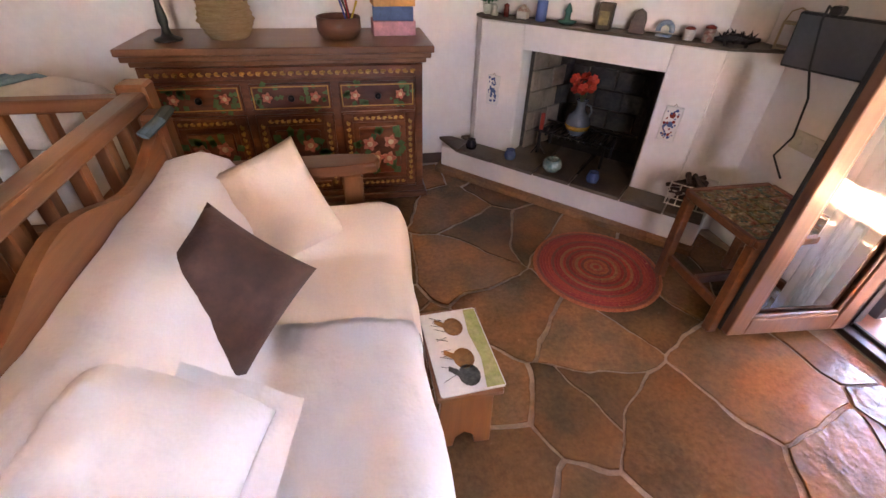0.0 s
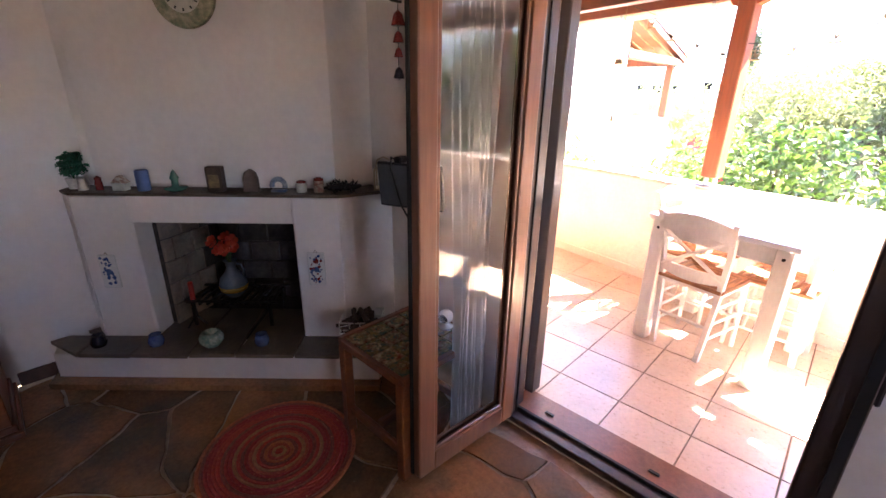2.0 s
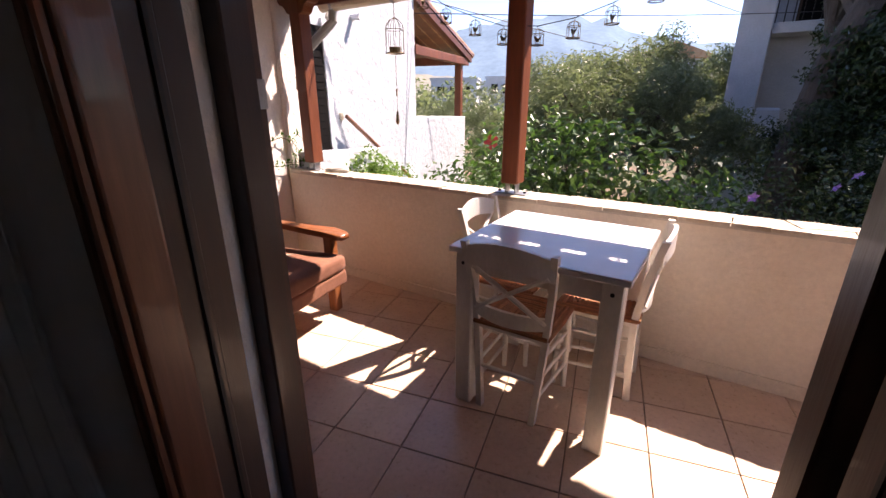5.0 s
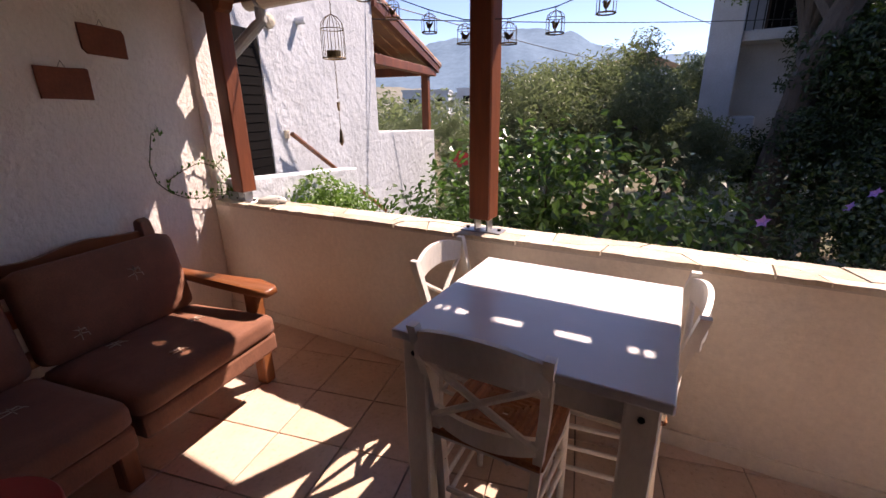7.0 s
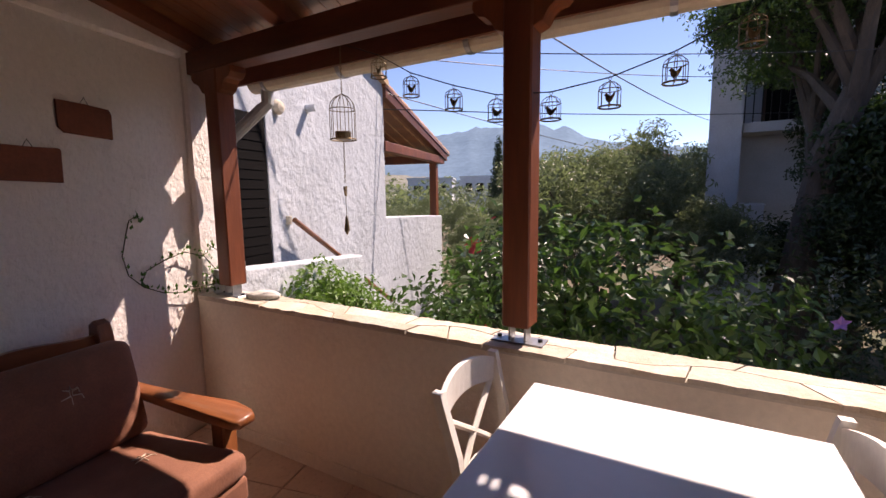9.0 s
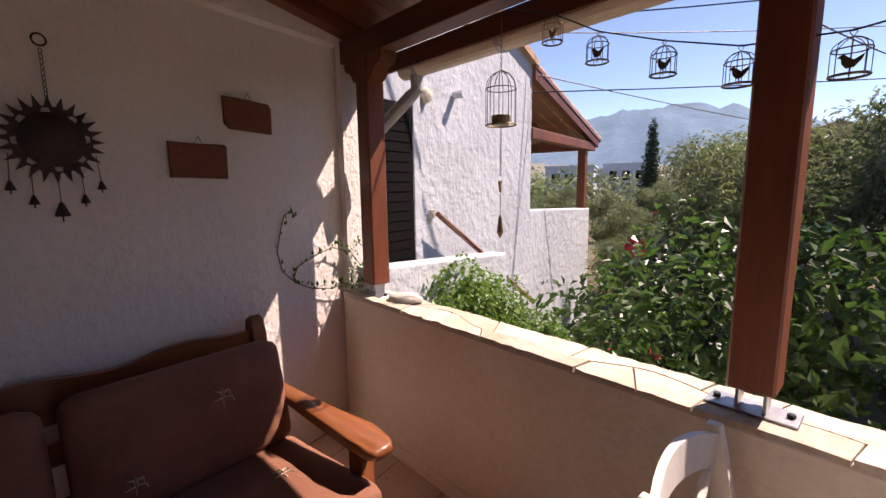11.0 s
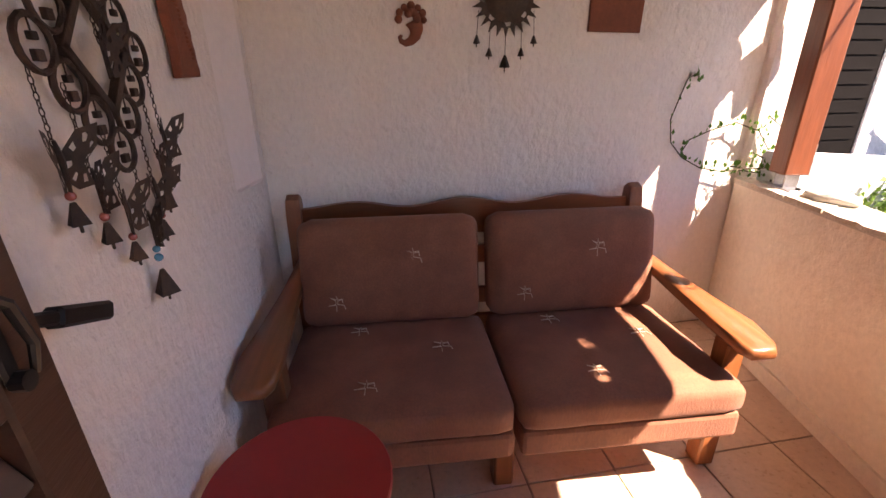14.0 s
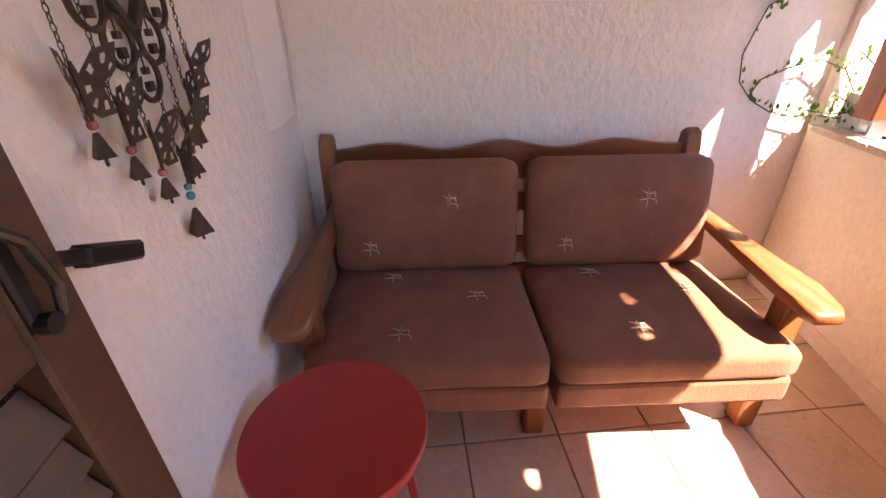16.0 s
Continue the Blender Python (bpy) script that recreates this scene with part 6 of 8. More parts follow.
# vase with poppies, candle and grate in the opening
vase = thing("vase", on_fp(0.60, 0.17, hz + 0.155), "blue-grey ceramic vase with yellow bands holding red poppies", "vase")
bm = bmesh.new()
lathe(bm, [(0.035, 0), (0.04, 0.004), (0.066, 0.04), (0.072, 0.075), (0.06, 0.115), (0.03, 0.145), (0.024, 0.17), (0.028, 0.195), (0.036, 0.205), (0.03, 0.2), (0.0, 0.17)], 28)
part("body", bm, material("blue_grey_glaze", (0.13, 0.17, 0.21), 0.22, 0.2, 6, 60, 0.03), vase, "", True)
bm = bmesh.new()
lathe(bm, [(0.0665, 0.04), (0.0715, 0.056), (0.0725, 0.066), (0.071, 0.067)], 28)
part("band", bm, material("ochre_glaze", (0.45, 0.27, 0.06), 0.25, 0.2, 9, 60, 0.02), vase, "yellow ochre band", True)
bm = bmesh.new()
tube(bm, [(0.028, 0, 0.185), (0.055, 0, 0.18), (0.066, 0, 0.15), (0.056, 0, 0.12)], 0.006, 8)
part("handle", bm, material("grey_glaze_handle", (0.12, 0.15, 0.18), 0.25, 0.2, 6, 60, 0.03), vase)
poppy = material("red_poppy_petal", (0.55, 0.035, 0.02), 0.6, 0.2, 18, 70, 0.05, tint=(0.65, 0.07, 0.025))
stem_g = material("green_flower_stem", (0.05, 0.1, 0.03), 0.6, 0.2, 10, 60, 0.05)
rr = random.Random(4)
for k in range(8):
    a = k * 0.785 + rr.uniform(-0.2, 0.2)
    r = rr.uniform(0.03, 0.075)
    top = Vector((r * math.cos(a), r * math.sin(a) * 0.6 - 0.02, rr.uniform(0.24, 0.34)))
    bm = bmesh.new()
    tube(bm, [(0, 0, 0.17), top * 0.6 + Vector((0, 0, 0.09)), top], 0.0022, 5)
    part("flower_stem", bm, stem_g, vase)
    bm = bmesh.new()
    d = Vector((top.x * 2, top.y * 2 - 0.12, 0.12)).normalized()
    M = Matrix.Translation(top) @ d.to_track_quat("Z", "Y").to_matrix().to_4x4()
    for q in range(5):
        b = q * 1.257
        vs = []
        for w, l, h in ((0, 0, 0), (-0.5, 0.7, 0.012), (-0.35, 1.0, 0.02), (0.0, 1.08, 0.016), (0.35, 1.0, 0.02), (0.5, 0.7, 0.012)):
            vs.append(bm.verts.new(M @ Vector((0.03 * (l * math.cos(b) - w * math.sin(b)), 0.03 * (l * math.sin(b) + w * math.cos(b)), h + 0.004 * (q % 2)))))
        bm.faces.new(vs)
    bmesh.ops.create_uvsphere(bm, u_segments=8, v_segments=5, radius=0.006, matrix=M @ pose(0, 0, 0.008))
    part("poppy", bm, poppy, vase, "red fabric poppy head")

grate = thing("fire_grate", on_fp(0.60, 0.2, hz), "black iron fire grate on feet", "fire grate")
for k in range(11):
    part("bar", bx(-0.2 + k * 0.04 - 0.005, -0.1, 0.13, -0.2 + k * 0.04 + 0.005, 0.14, 0.142), black_metal, grate)
for y in (-0.09, 0.12):
    part("rail", bx(-0.24, y - 0.008, 0.143, 0.24, y + 0.008, 0.153, 0.002), black_metal, grate)
for sx in (-1, 1):
    for y in (-0.09, 0.12):
        part("foot", bx(sx * 0.2 - 0.008, y - 0.008, 0, sx * 0.2 + 0.008, y + 0.008, 0.13, 0.002), black_metal, grate)
cs = thing("candlestick", on_fp(0.4, 0.12, hz), "wrought-iron candle holder with a red candle", "candlestick")
bm = bmesh.new()
for k in range(3):
    a = k * 2.09
    tube(bm, [(0.055 * math.cos(a), 0.055 * math.sin(a), 0.003), (0.03 * math.cos(a), 0.03 * math.sin(a), 0.03), (0.006 * math.cos(a), 0.006 * math.sin(a), 0.06), (0, 0, 0.15)], 0.005, 6)
lathe(bm, [(0.0, 0.148), (0.04, 0.15), (0.042, 0.158), (0.0, 0.156)], 16)
part("stand", bm, black_metal, cs)
bm = bmesh.new()
lathe(bm, [(0.0, 0.156), (0.013, 0.156), (0.013, 0.25), (0.006, 0.256), (0.0, 0.255)], 14)
part("candle", bm, material("red_wax", (0.5, 0.04, 0.02), 0.4, 0.1, 10, 50, 0.02), cs)

# pots on the hearth
pot_p = [(0.02, 0), (0.03, 0.004), (0.036, 0.025), (0.03, 0.048), (0.024, 0.056), (0.027, 0.062), (0.022, 0.06), (0.0, 0.03)]
lathed("small_pot", on_fp(0.04, -0.1, hz + 0.009), pot_p, dark_glaze, "tiny dark glazed pot standing on the hearth", "pot", 18)
lathed("small_pot", on_fp(0.31, -0.09, hz + 0.009), pot_p, blue_glaze, "tiny blue glazed pot standing on the hearth", "pot", 18)
lathed("small_pot", on_fp(0.82, -0.08, hz + 0.009), pot_p, blue_glaze, "tiny blue patterned pot standing on the hearth", "pot", 18)
lathed("ceramic_bowl", on_fp(0.58, -0.09, hz + 0.009), [(0.025, 0), (0.035, 0.004), (0.055, 0.03), (0.056, 0.05), (0.045, 0.072), (0.034, 0.078), (0.03, 0.074), (0.0, 0.04)], material("pale_green_patterned_glaze", (0.35, 0.42, 0.36), 0.25, 0.5, 30, 90, 0.03, tint=(0.1, 0.22, 0.2)), "round pale green patterned ceramic bowl on the hearth", "bowl", 24)

# ---- ornaments along the mantel ----
MZ = 0.924
ivory = material("ivory_ceramic", (0.65, 0.6, 0.52), 0.35, 0.2, 15, 80, 0.05)
teal = material("teal_green_glass", (0.05, 0.22, 0.18), 0.2, 0.2, 10, 60, 0.02)
blue_wax = material("blue_wax_candle", (0.08, 0.16, 0.42), 0.5, 0.15, 10, 60, 0.03)
brown_wood = material("dark_carved_wood", (0.09, 0.05, 0.03), 0.6, 0.4, 14, 80, 0.3)
grey_stone = material("grey_brown_soapstone", (0.16, 0.12, 0.1), 0.6, 0.3, 16, 80, 0.2)
plantpot = thing("pot_plant", on_fp(-0.015, 0.085, MZ), "small bushy green plant in a white pot", "plant")
bm = bmesh.new()
lathe(bm, [(0.022, 0), (0.026, 0.0), (0.034, 0.05), (0.03, 0.05), (0.0, 0.045)], 18)
part("pot", bm, ivory, plantpot)
v, fc = leaves([((0, 0, 0.1), (0.05, 0.05, 0.04)), ((0.01, 0.01, 0.135), (0.035, 0.035, 0.03))], 320, 0.03, 0.02, 77)
mesh_ob("foliage", v, fc, leaf_material("teal_green_leaf", (0.03, 0.14, 0.09), (0.02, 0.09, 0.06)), plantpot)
bm = bmesh.new()
rod(bm, (0, 0, 0.045), (0, 0, 0.1), 0.004, seg=6)
part("stem", bm, stem_g, plantpot)
lathed("figurine", on_fp(0.045, 0.05, MZ), [(0.02, 0), (0.022, 0.01), (0.014, 0.03), (0.017, 0.04), (0.012, 0.052), (0.0, 0.058)], ivory, "small ivory ceramic bell-shaped figurine", "figurine", 16)
lathed("figurine", on_fp(0.115, 0.056, MZ), [(0.014, 0), (0.016, 0.03), (0.012, 0.045), (0.015, 0.055), (0.0, 0.066)], red_glaze, "small red and white ceramic figurine", "figurine", 16)
hs = thing("toy_house", on_fp(0.215, 0.056, MZ), "small white toy house with red roof", "figurine")
part("walls", bx(-0.03, -0.02, 0, 0.03, 0.02, 0.035, 0.003), ivory, hs)
bm = bmesh.new()
prism(bm, [(-0.034, 0.035), (0.034, 0.035), (0.0, 0.068)], -0.022, 0.022, "y", bevel=0.003)
part("roof", bm, material("red_white_glaze", (0.5, 0.2, 0.16), 0.3, 0.5, 60, 120, 0.02, tint=(0.7, 0.62, 0.5)), hs)
lathed("candle", on_fp(0.32, 0.056, MZ), [(0.026, 0), (0.028, 0.004), (0.028, 0.092), (0.024, 0.095), (0.0, 0.09)], blue_wax, "thick blue pillar candle", "candle", 20)
lathed("glass_boat", on_fp(0.465, 0.056, MZ), [(0.03, 0), (0.05, 0.012), (0.05, 0.018), (0.016, 0.022), (0.014, 0.05), (0.02, 0.06), (0.01, 0.085), (0.0, 0.1)], teal, "teal glass ornament on a round foot", "ornament", 18)
fb = thing("photo_block", on_fp(0.655, 0.056, MZ), "dark carved wooden block with gilt panel", "ornament")
part("block", bx(-0.036, -0.022, 0, 0.036, 0.022, 0.115, 0.004), brown_wood, fb)
part("panel", bx(-0.024, -0.0245, 0.02, 0.024, -0.022, 0.08), material("faded_gilt_panel", (0.3, 0.19, 0.07), 0.5, 0.5, 30, 90, 0.1, tint=(0.12, 0.07, 0.04)), fb, "gilt panel")
bm = bmesh.new()
prism(bm, [(-0.035, 0), (0.035, 0), (0.038, 0.012), (0.028, 0.02), (0.033, 0.06), (0.024, 0.09), (0.0, 0.105), (-0.024, 0.09), (-0.033, 0.06), (-0.028, 0.02), (-0.038, 0.012)], -0.014, 0.014, "y", bevel=0.004)
o = tagged(part("stone_ornament", bm, grey_stone), "rounded grey-brown carved stone ornament", "ornament")
o.matrix_basis = on_fp(0.815, 0.056, MZ)
bm = bmesh.new()
tube(bm, [(0.03 * math.cos(a), 0, 0.03 + 0.03 * math.sin(a)) for a in [math.pi * (-0.1 + 1.2 * k / 10) for k in range(11)]], 0.012, 8)
box(bm, -0.035, -0.015, 0, 0.035, 0.015, 0.012, 0.003)
o = tagged(part("arch_ornament", bm, material("blue_white_ceramic", (0.4, 0.45, 0.52), 0.3, 0.5, 40, 90, 0.03, tint=(0.12, 0.2, 0.36))), "small blue and white ceramic arch ornament", "ornament")
o.matrix_basis = on_fp(0.94, 0.056, MZ)
for x, h, mt_, lb in ((1.045, 0.055, ivory, "small ivory ceramic house-shaped jar"), (1.125, 0.07, material("patterned_jar_glaze", (0.5, 0.42, 0.35), 0.3, 0.6, 50, 90, 0.02, tint=(0.3, 0.1, 0.07)), "small patterned ceramic jar")):
    jar = thing("jar", on_fp(x, 0.06, MZ), lb, "jar")
    bm = bmesh.new()
    lathe(bm, [(0.022, 0), (0.024, 0.004), (0.024, h * 0.75), (0.018, h * 0.8), (0.0, h * 0.8)], 18)
    part("body", bm, mt_, jar)
    bm = bmesh.new()
    lathe(bm, [(0.022, h * 0.8), (0.023, h * 0.9), (0.008, h), (0.0, h)], 18)
    part("lid", bm, red_glaze, jar, "red lid")
dr = thing("dragon_ornament", on_fp(1.235, 0.056, MZ), "spiky black cast metal animal ornament", "ornament")
bm = bmesh.new()
rr = random.Random(6)
for k in range(34):
    p = Vector((rr.uniform(-0.06, 0.06), rr.uniform(-0.02, 0.02), rr.uniform(0.012, 0.045)))
    rod(bm, p, p + Vector((rr.uniform(-0.02, 0.02), rr.uniform(-0.015, 0.015), rr.uniform(0.008, 0.026))), 0.006, 0.0005, 5)
part("spikes", bm, black_metal, dr)
bm = bmesh.new()
tube(bm, [(-0.085, 0, 0.02), (-0.05, 0, 0.022), (0.0, 0, 0.03), (0.05, 0, 0.025), (0.09, 0, 0.035)], [0.006, 0.016, 0.02, 0.016, 0.006], 10)
for x in (-0.04, 0.04):
    for s in (-1, 1):
        rod(bm, (x, s * 0.012, 0.02), (x + 0.008, s * 0.025, 0.0), 0.006, seg=6)
part("body", bm, black_metal, dr)
wl = thing("wooden_lantern", on_fp(1.42, 0.15, MZ), "pale openwork wooden candle lantern", "lantern")
raw = material("pale_raw_wood", (0.55, 0.42, 0.27), 0.6, 0.2, 8, 60, 0.1)
for sx in (-1, 1):
    for sy in (-1, 1):
        part("upright", bx(sx * 0.04 - 0.004, sy * 0.04 - 0.004, 0, sx * 0.04 + 0.004, sy * 0.04 + 0.004, 0.1), raw, wl)
for z in (0.0, 0.095):
    part("panel", bx(-0.044, -0.044, z, 0.044, 0.044, z + 0.007), raw, wl)
bm = bmesh.new()
tube(bm, [(-0.04, 0, 0.1), (-0.03, 0, 0.14), (0, 0, 0.155), (0.03, 0, 0.14), (0.04, 0, 0.1)], 0.003, 6)
part("handle", bm, raw, wl)

# round plate-clock on the chimney breast
ck = thing("wall_clock", on_fp(0.615, 0.124, 1.745), "round painted ceramic wall clock with floral rim", "clock")
bm = bmesh.new()
lathe(bm, [(0.0, 0.0), (0.13, 0.0), (0.135, 0.006), (0.13, 0.016), (0.09, 0.02), (0.0, 0.02)], 48, pose(0, 0, 0, 90, 0, 0))
part("plate", bm, material("painted_floral_ceramic", (0.5, 0.42, 0.3), 0.3, 0.5, 26, 60, 0.03, tint=(0.16, 0.22, 0.14)), ck)
bm = bmesh.new()
lathe(bm, [(0.0, 0.0201), (0.075, 0.0201), (0.077, 0.024), (0.0, 0.024)], 40, pose(0, 0, 0, 90, 0, 0))
part("dial", bm, ivory, ck, "ivory clock dial")
bm = bmesh.new()
box(bm, -0.003, -0.0275, -0.01, 0.003, -0.0255, 0.055)
box(bm, -0.01, -0.0275, -0.003, 0.04, -0.0255, 0.003)
part("clock_hands", bm, black_metal, ck)
for k in range(12):
    a = k * 0.5236
    part("hour_mark", bx(-0.003, -0.026, 0.058, 0.003, -0.024, 0.07, m=pose(0, 0, 0, 0, math.degrees(a), 0)), black_metal, ck)

# picture on the rear wall
pic = thing("picture", pose(0.9, 3.049, 1.45), "framed print of red and yellow flowers with wide mount", "picture")
bm = bmesh.new()
for x0, x1, z0, z1 in ((-0.215, -0.185, -0.215, 0.215), (0.185, 0.215, -0.215, 0.215), (-0.185, 0.185, -0.215, -0.185), (-0.185, 0.185, 0.185, 0.215)):
    box(bm, x0, -0.022, z0, x1, 0, z1, 0.004)
part("frame", bm, material("silver_gilt_moulding", (0.42, 0.36, 0.28), 0.4, 0.3, 8, 80, 0.15, metal=0.3), pic)
part("mount", bx(-0.185, -0.008, -0.185, 0.185, -0.004, 0.185), material("cream_card", (0.66, 0.6, 0.52), 0.8, 0.05, 6, 60, 0.02), pic)
bm = bmesh.new()
for x0, x1, z0, z1 in ((-0.13, -0.127, -0.12, 0.13), (0.127, 0.13, -0.12, 0.13), (-0.13, 0.13, -0.12, -0.117), (-0.13, 0.13, 0.127, 0.13)):
    box(bm, x0, -0.0095, z0, x1, -0.008, z1)
part("border", bm, red_glaze, pic)
bm = bmesh.new()
rr = random.Random(12)
for k in range(7):
    bmesh.ops.create_cone(bm, cap_ends=True, segments=14, radius1=rr.uniform(0.018, 0.032), radius2=0.01, depth=0.003, matrix=pose(rr.uniform(-0.06, 0.06), -0.0095, rr.uniform(-0.01, 0.08), 90, 0, 0))
part("painted_flowers", bm, poppy, pic)
bm = bmesh.new()
prism(bm, [(-0.08, -0.05), (0.07, -0.06), (0.09, 0.0), (0.02, 0.03), (-0.07, 0.02)], -0.0092, -0.008, "y")
part("painted_field", bm, material("yellow_wash", (0.62, 0.5, 0.16), 0.8, 0.25, 16, 60, 0.0), pic)
copy_thing(pic, pose(0.13, 3.049, 1.45))

# ---- painted sideboard ----
walnut = material("dark_red_brown_waxed_wood", (0.31, 0.09, 0.026), 0.36, 0.5, 4, 45, 0.12, tint=(0.11, 0.032, 0.015), stretch=(0.25, 1, 1), coat=0.03, rough_var=0.08)
walnut_top = material("worn_brown_waxed_top", (0.29, 0.115, 0.045), 0.34, 0.35, 3, 45, 0.1, tint=(0.19, 0.07, 0.028), stretch=(0.2, 1, 1), coat=0.15)
gilt = material("painted_ochre_scroll", (0.56, 0.27, 0.06), 0.5, 0.3, 30, 90, 0.1)
rose = material("painted_rose", (0.6, 0.13, 0.085), 0.5, 0.35, 60, 120, 0.05, tint=(0.62, 0.24, 0.14))
rose_heart = material("painted_rose_heart", (0.75, 0.5, 0.3), 0.5, 0.2, 60, 120, 0.05)
green_p = material("painted_green_leaf", (0.1, 0.2, 0.07), 0.5, 0.3, 30, 90, 0.05)
CX0, CX1, CY, CT = -0.32, 1.035, 2.59, 0.845
sb = thing("sideboard", pose(CX0, CY, 0), "carved dark wooden sideboard painted with roses and scrolls", "sideboard")
CW = CX1 - CX0
part("body", bx(0.02, 0.015, 0.07, CW - 0.02, 0.44, 0.76, 0.004), walnut, sb)
for o_, z0, z1, nm in ((0.0, 0.76, 0.785, "moulding"), (-0.022, 0.785, 0.812, "moulding"), (-0.035, 0.812, 0.845, "top")):
    bm = bmesh.new()
    box(bm, o_, o_, z0, CW - o_, 0.455, z1, 0.006, seg=2)
    part(nm, bm, walnut_top, sb, "worn waxed top board" if nm == "top" else "")
bm = bmesh.new()
box(bm, -0.005, -0.008, 0.0, CW + 0.005, 0.45, 0.035, 0.005)
box(bm, 0.008, 0.004, 0.035, CW - 0.008, 0.445, 0.07, 0.005)
part("plinth", bm, walnut, sb)
for x in (0.02, CW - 0.06):
    part("corner_post", bx(x, 0.0, 0.07, x + 0.04, 0.04, 0.76, 0.004), walnut, sb)


def scroll_band(x0, x1, z, par, n, y=0.0, vert=False):
    bm = bmesh.new()
    for k in range(n):
        u = x0 + (x1 - x0) * (k + 0.5) / n
        r = (x1 - x0) / n * 0.42
        pts = [(r * math.cos(q) * (0.45 + 0.09 * q), 0, 0.5 * r * math.sin(q) * (0.45 + 0.09 * q) * (1 if k % 2 else -1)) for q in [0.7 * i for i in range(8)]]
        tube(bm, [((u + a) if not vert else z + c, y, (z + c) if not vert else u + a) for a, b, c in pts], 0.0062, 5)
    return tagged(part("scroll_band", bm, gilt, par), "painted ochre scroll band", kind="stuff")


part("frieze", bx(0.03, -0.002, 0.695, CW - 0.03, 0.02, 0.755, 0.003), walnut, sb)
scroll_band(0.05, CW - 0.05, 0.725, sb, 34, -0.004)


def rose_spray(par, x, z, y, s, nro):
    rr = random.Random(int(x * 997 + z * 31))
    bl = bmesh.new()
    offs = [(0, 0)] if nro == 1 else [(-0.028, 0.02), (0.026, 0.024), (-0.012, -0.018), (0.02, -0.022)][:nro]
    for dx, dz in offs:
        bm = bmesh.new()
        rim = [(x + dx * s + 0.02 * s * (0.8 + 0.2 * math.cos(q * 5 * 0.3142)) * math.cos(q * 0.3142), z + dz * s + 0.02 * s * (0.8 + 0.2 * math.cos(q * 5 * 0.3142)) * math.sin(q * 0.3142)) for q in range(20)]
        prism(bm, rim, y - 0.004, y, "y")
        part("painted_rose", bm, rose, par)
        bm = bmesh.new()
        bmesh.ops.create_cone(bm, cap_ends=True, segments=8, radius1=0.008 * s, radius2=0.005 * s, depth=0.003, matrix=pose(x + dx * s, y - 0.005, z + dz * s, 90, 0, 0))
        part("rose_heart", bm, rose_heart, par)
    for k in range(14 * max(1, nro // 2)):
        a = rr.uniform(0, 6.28)
        d = rr.uniform(0.018, 0.042) * s * (1.4 if nro > 1 else 0.9)
        q = Vector((x + d * math.cos(a), y - 0.001, z + d * math.sin(a)))
        e = Vector((math.cos(a + rr.uniform(-0.6, 0.6)), 0, math.sin(a + rr.uniform(-0.6, 0.6)))) * 0.022 * s
        n_ = Vector((-e.z, 0, e.x)) * 0.45
        bl.faces.new([bl.verts.new(p) for p in (q, q + e * 0.5 + n_, q + e, q + e * 0.5 - n_)])
    part("painted_leaves", bl, green_p, par)


third = (CW - 0.08) / 3
for k in range(3):
    x0 = 0.04 + k * third
    xm = x0 + third / 2
    dw = part("drawer", bx(x0 + 0.02, -0.004, 0.545, x0 + third - 0.02, 0.03, 0.675, 0.006, seg=2), walnut, sb, "drawer front painted with roses")
    bm = bmesh.new()
    lathe(bm, [(0.0, 0.0), (0.01, 0.0), (0.008, 0.012), (0.017, 0.02), (0.014, 0.03), (0.0, 0.032)], 14, pose(xm, -0.004, 0.61, 90, 0, 0))
    part("knob", bm, black_metal, dw, "small black knob", True)
    bm = bmesh.new()
    for p in ((x0 + 0.03, x0 + third - 0.03, 0.555, 0.5605), (x0 + 0.03, x0 + third - 0.03, 0.6595, 0.665), (x0 + 0.03, x0 + 0.0355, 0.5605, 0.6595), (x0 + third - 0.0355, x0 + third - 0.03, 0.5605, 0.6595)):
        box(bm, p[0], -0.007, p[2], p[1], -0.003, p[3])
    part("painted_border", bm, gilt, dw)
    for s in (-1, 1):
        rose_spray(dw, xm + s * third * 0.27, 0.612, -0.005, 1.4, 1)
    dr_ = part("door", bx(x0 + 0.02, -0.002, 0.09, x0 + third - 0.02, 0.03, 0.525, 0.004), walnut, sb, "panelled door with painted bouquet")
    a, b, z0, z1 = x0 + 0.025, x0 + third - 0.025, 0.095, 0.52
    bm = bmesh.new()
    for p in ((a, a + 0.05, z0, z1), (b - 0.05, b, z0, z1), (a + 0.05, b - 0.05, z0, z0 + 0.05), (a + 0.05, b - 0.05, z1 - 0.05, z1)):
        box(bm, p[0], -0.014, p[2], p[1], -0.001, p[3], 0.004)
    part("panel_frame", bm, walnut, dr_)
    part("raised_panel", bx(a + 0.075, -0.012, z0 + 0.075, b - 0.075, 0.0, z1 - 0.075, 0.009), walnut, dr_)
    scroll_band(a + 0.055, b - 0.055, z1 - 0.025, dr_, 9, -0.016)
    scroll_band(a + 0.055, b - 0.055, z0 + 0.025, dr_, 9, -0.016)
    scroll_band(z0 + 0.03, z1 - 0.03, a + 0.025, dr_, 11, -0.016, True)
    scroll_band(z0 + 0.03, z1 - 0.03, b - 0.025, dr_, 11, -0.016, True)
    rose_spray(dr_, xm, 0.31, -0.014, 2.1, 4)

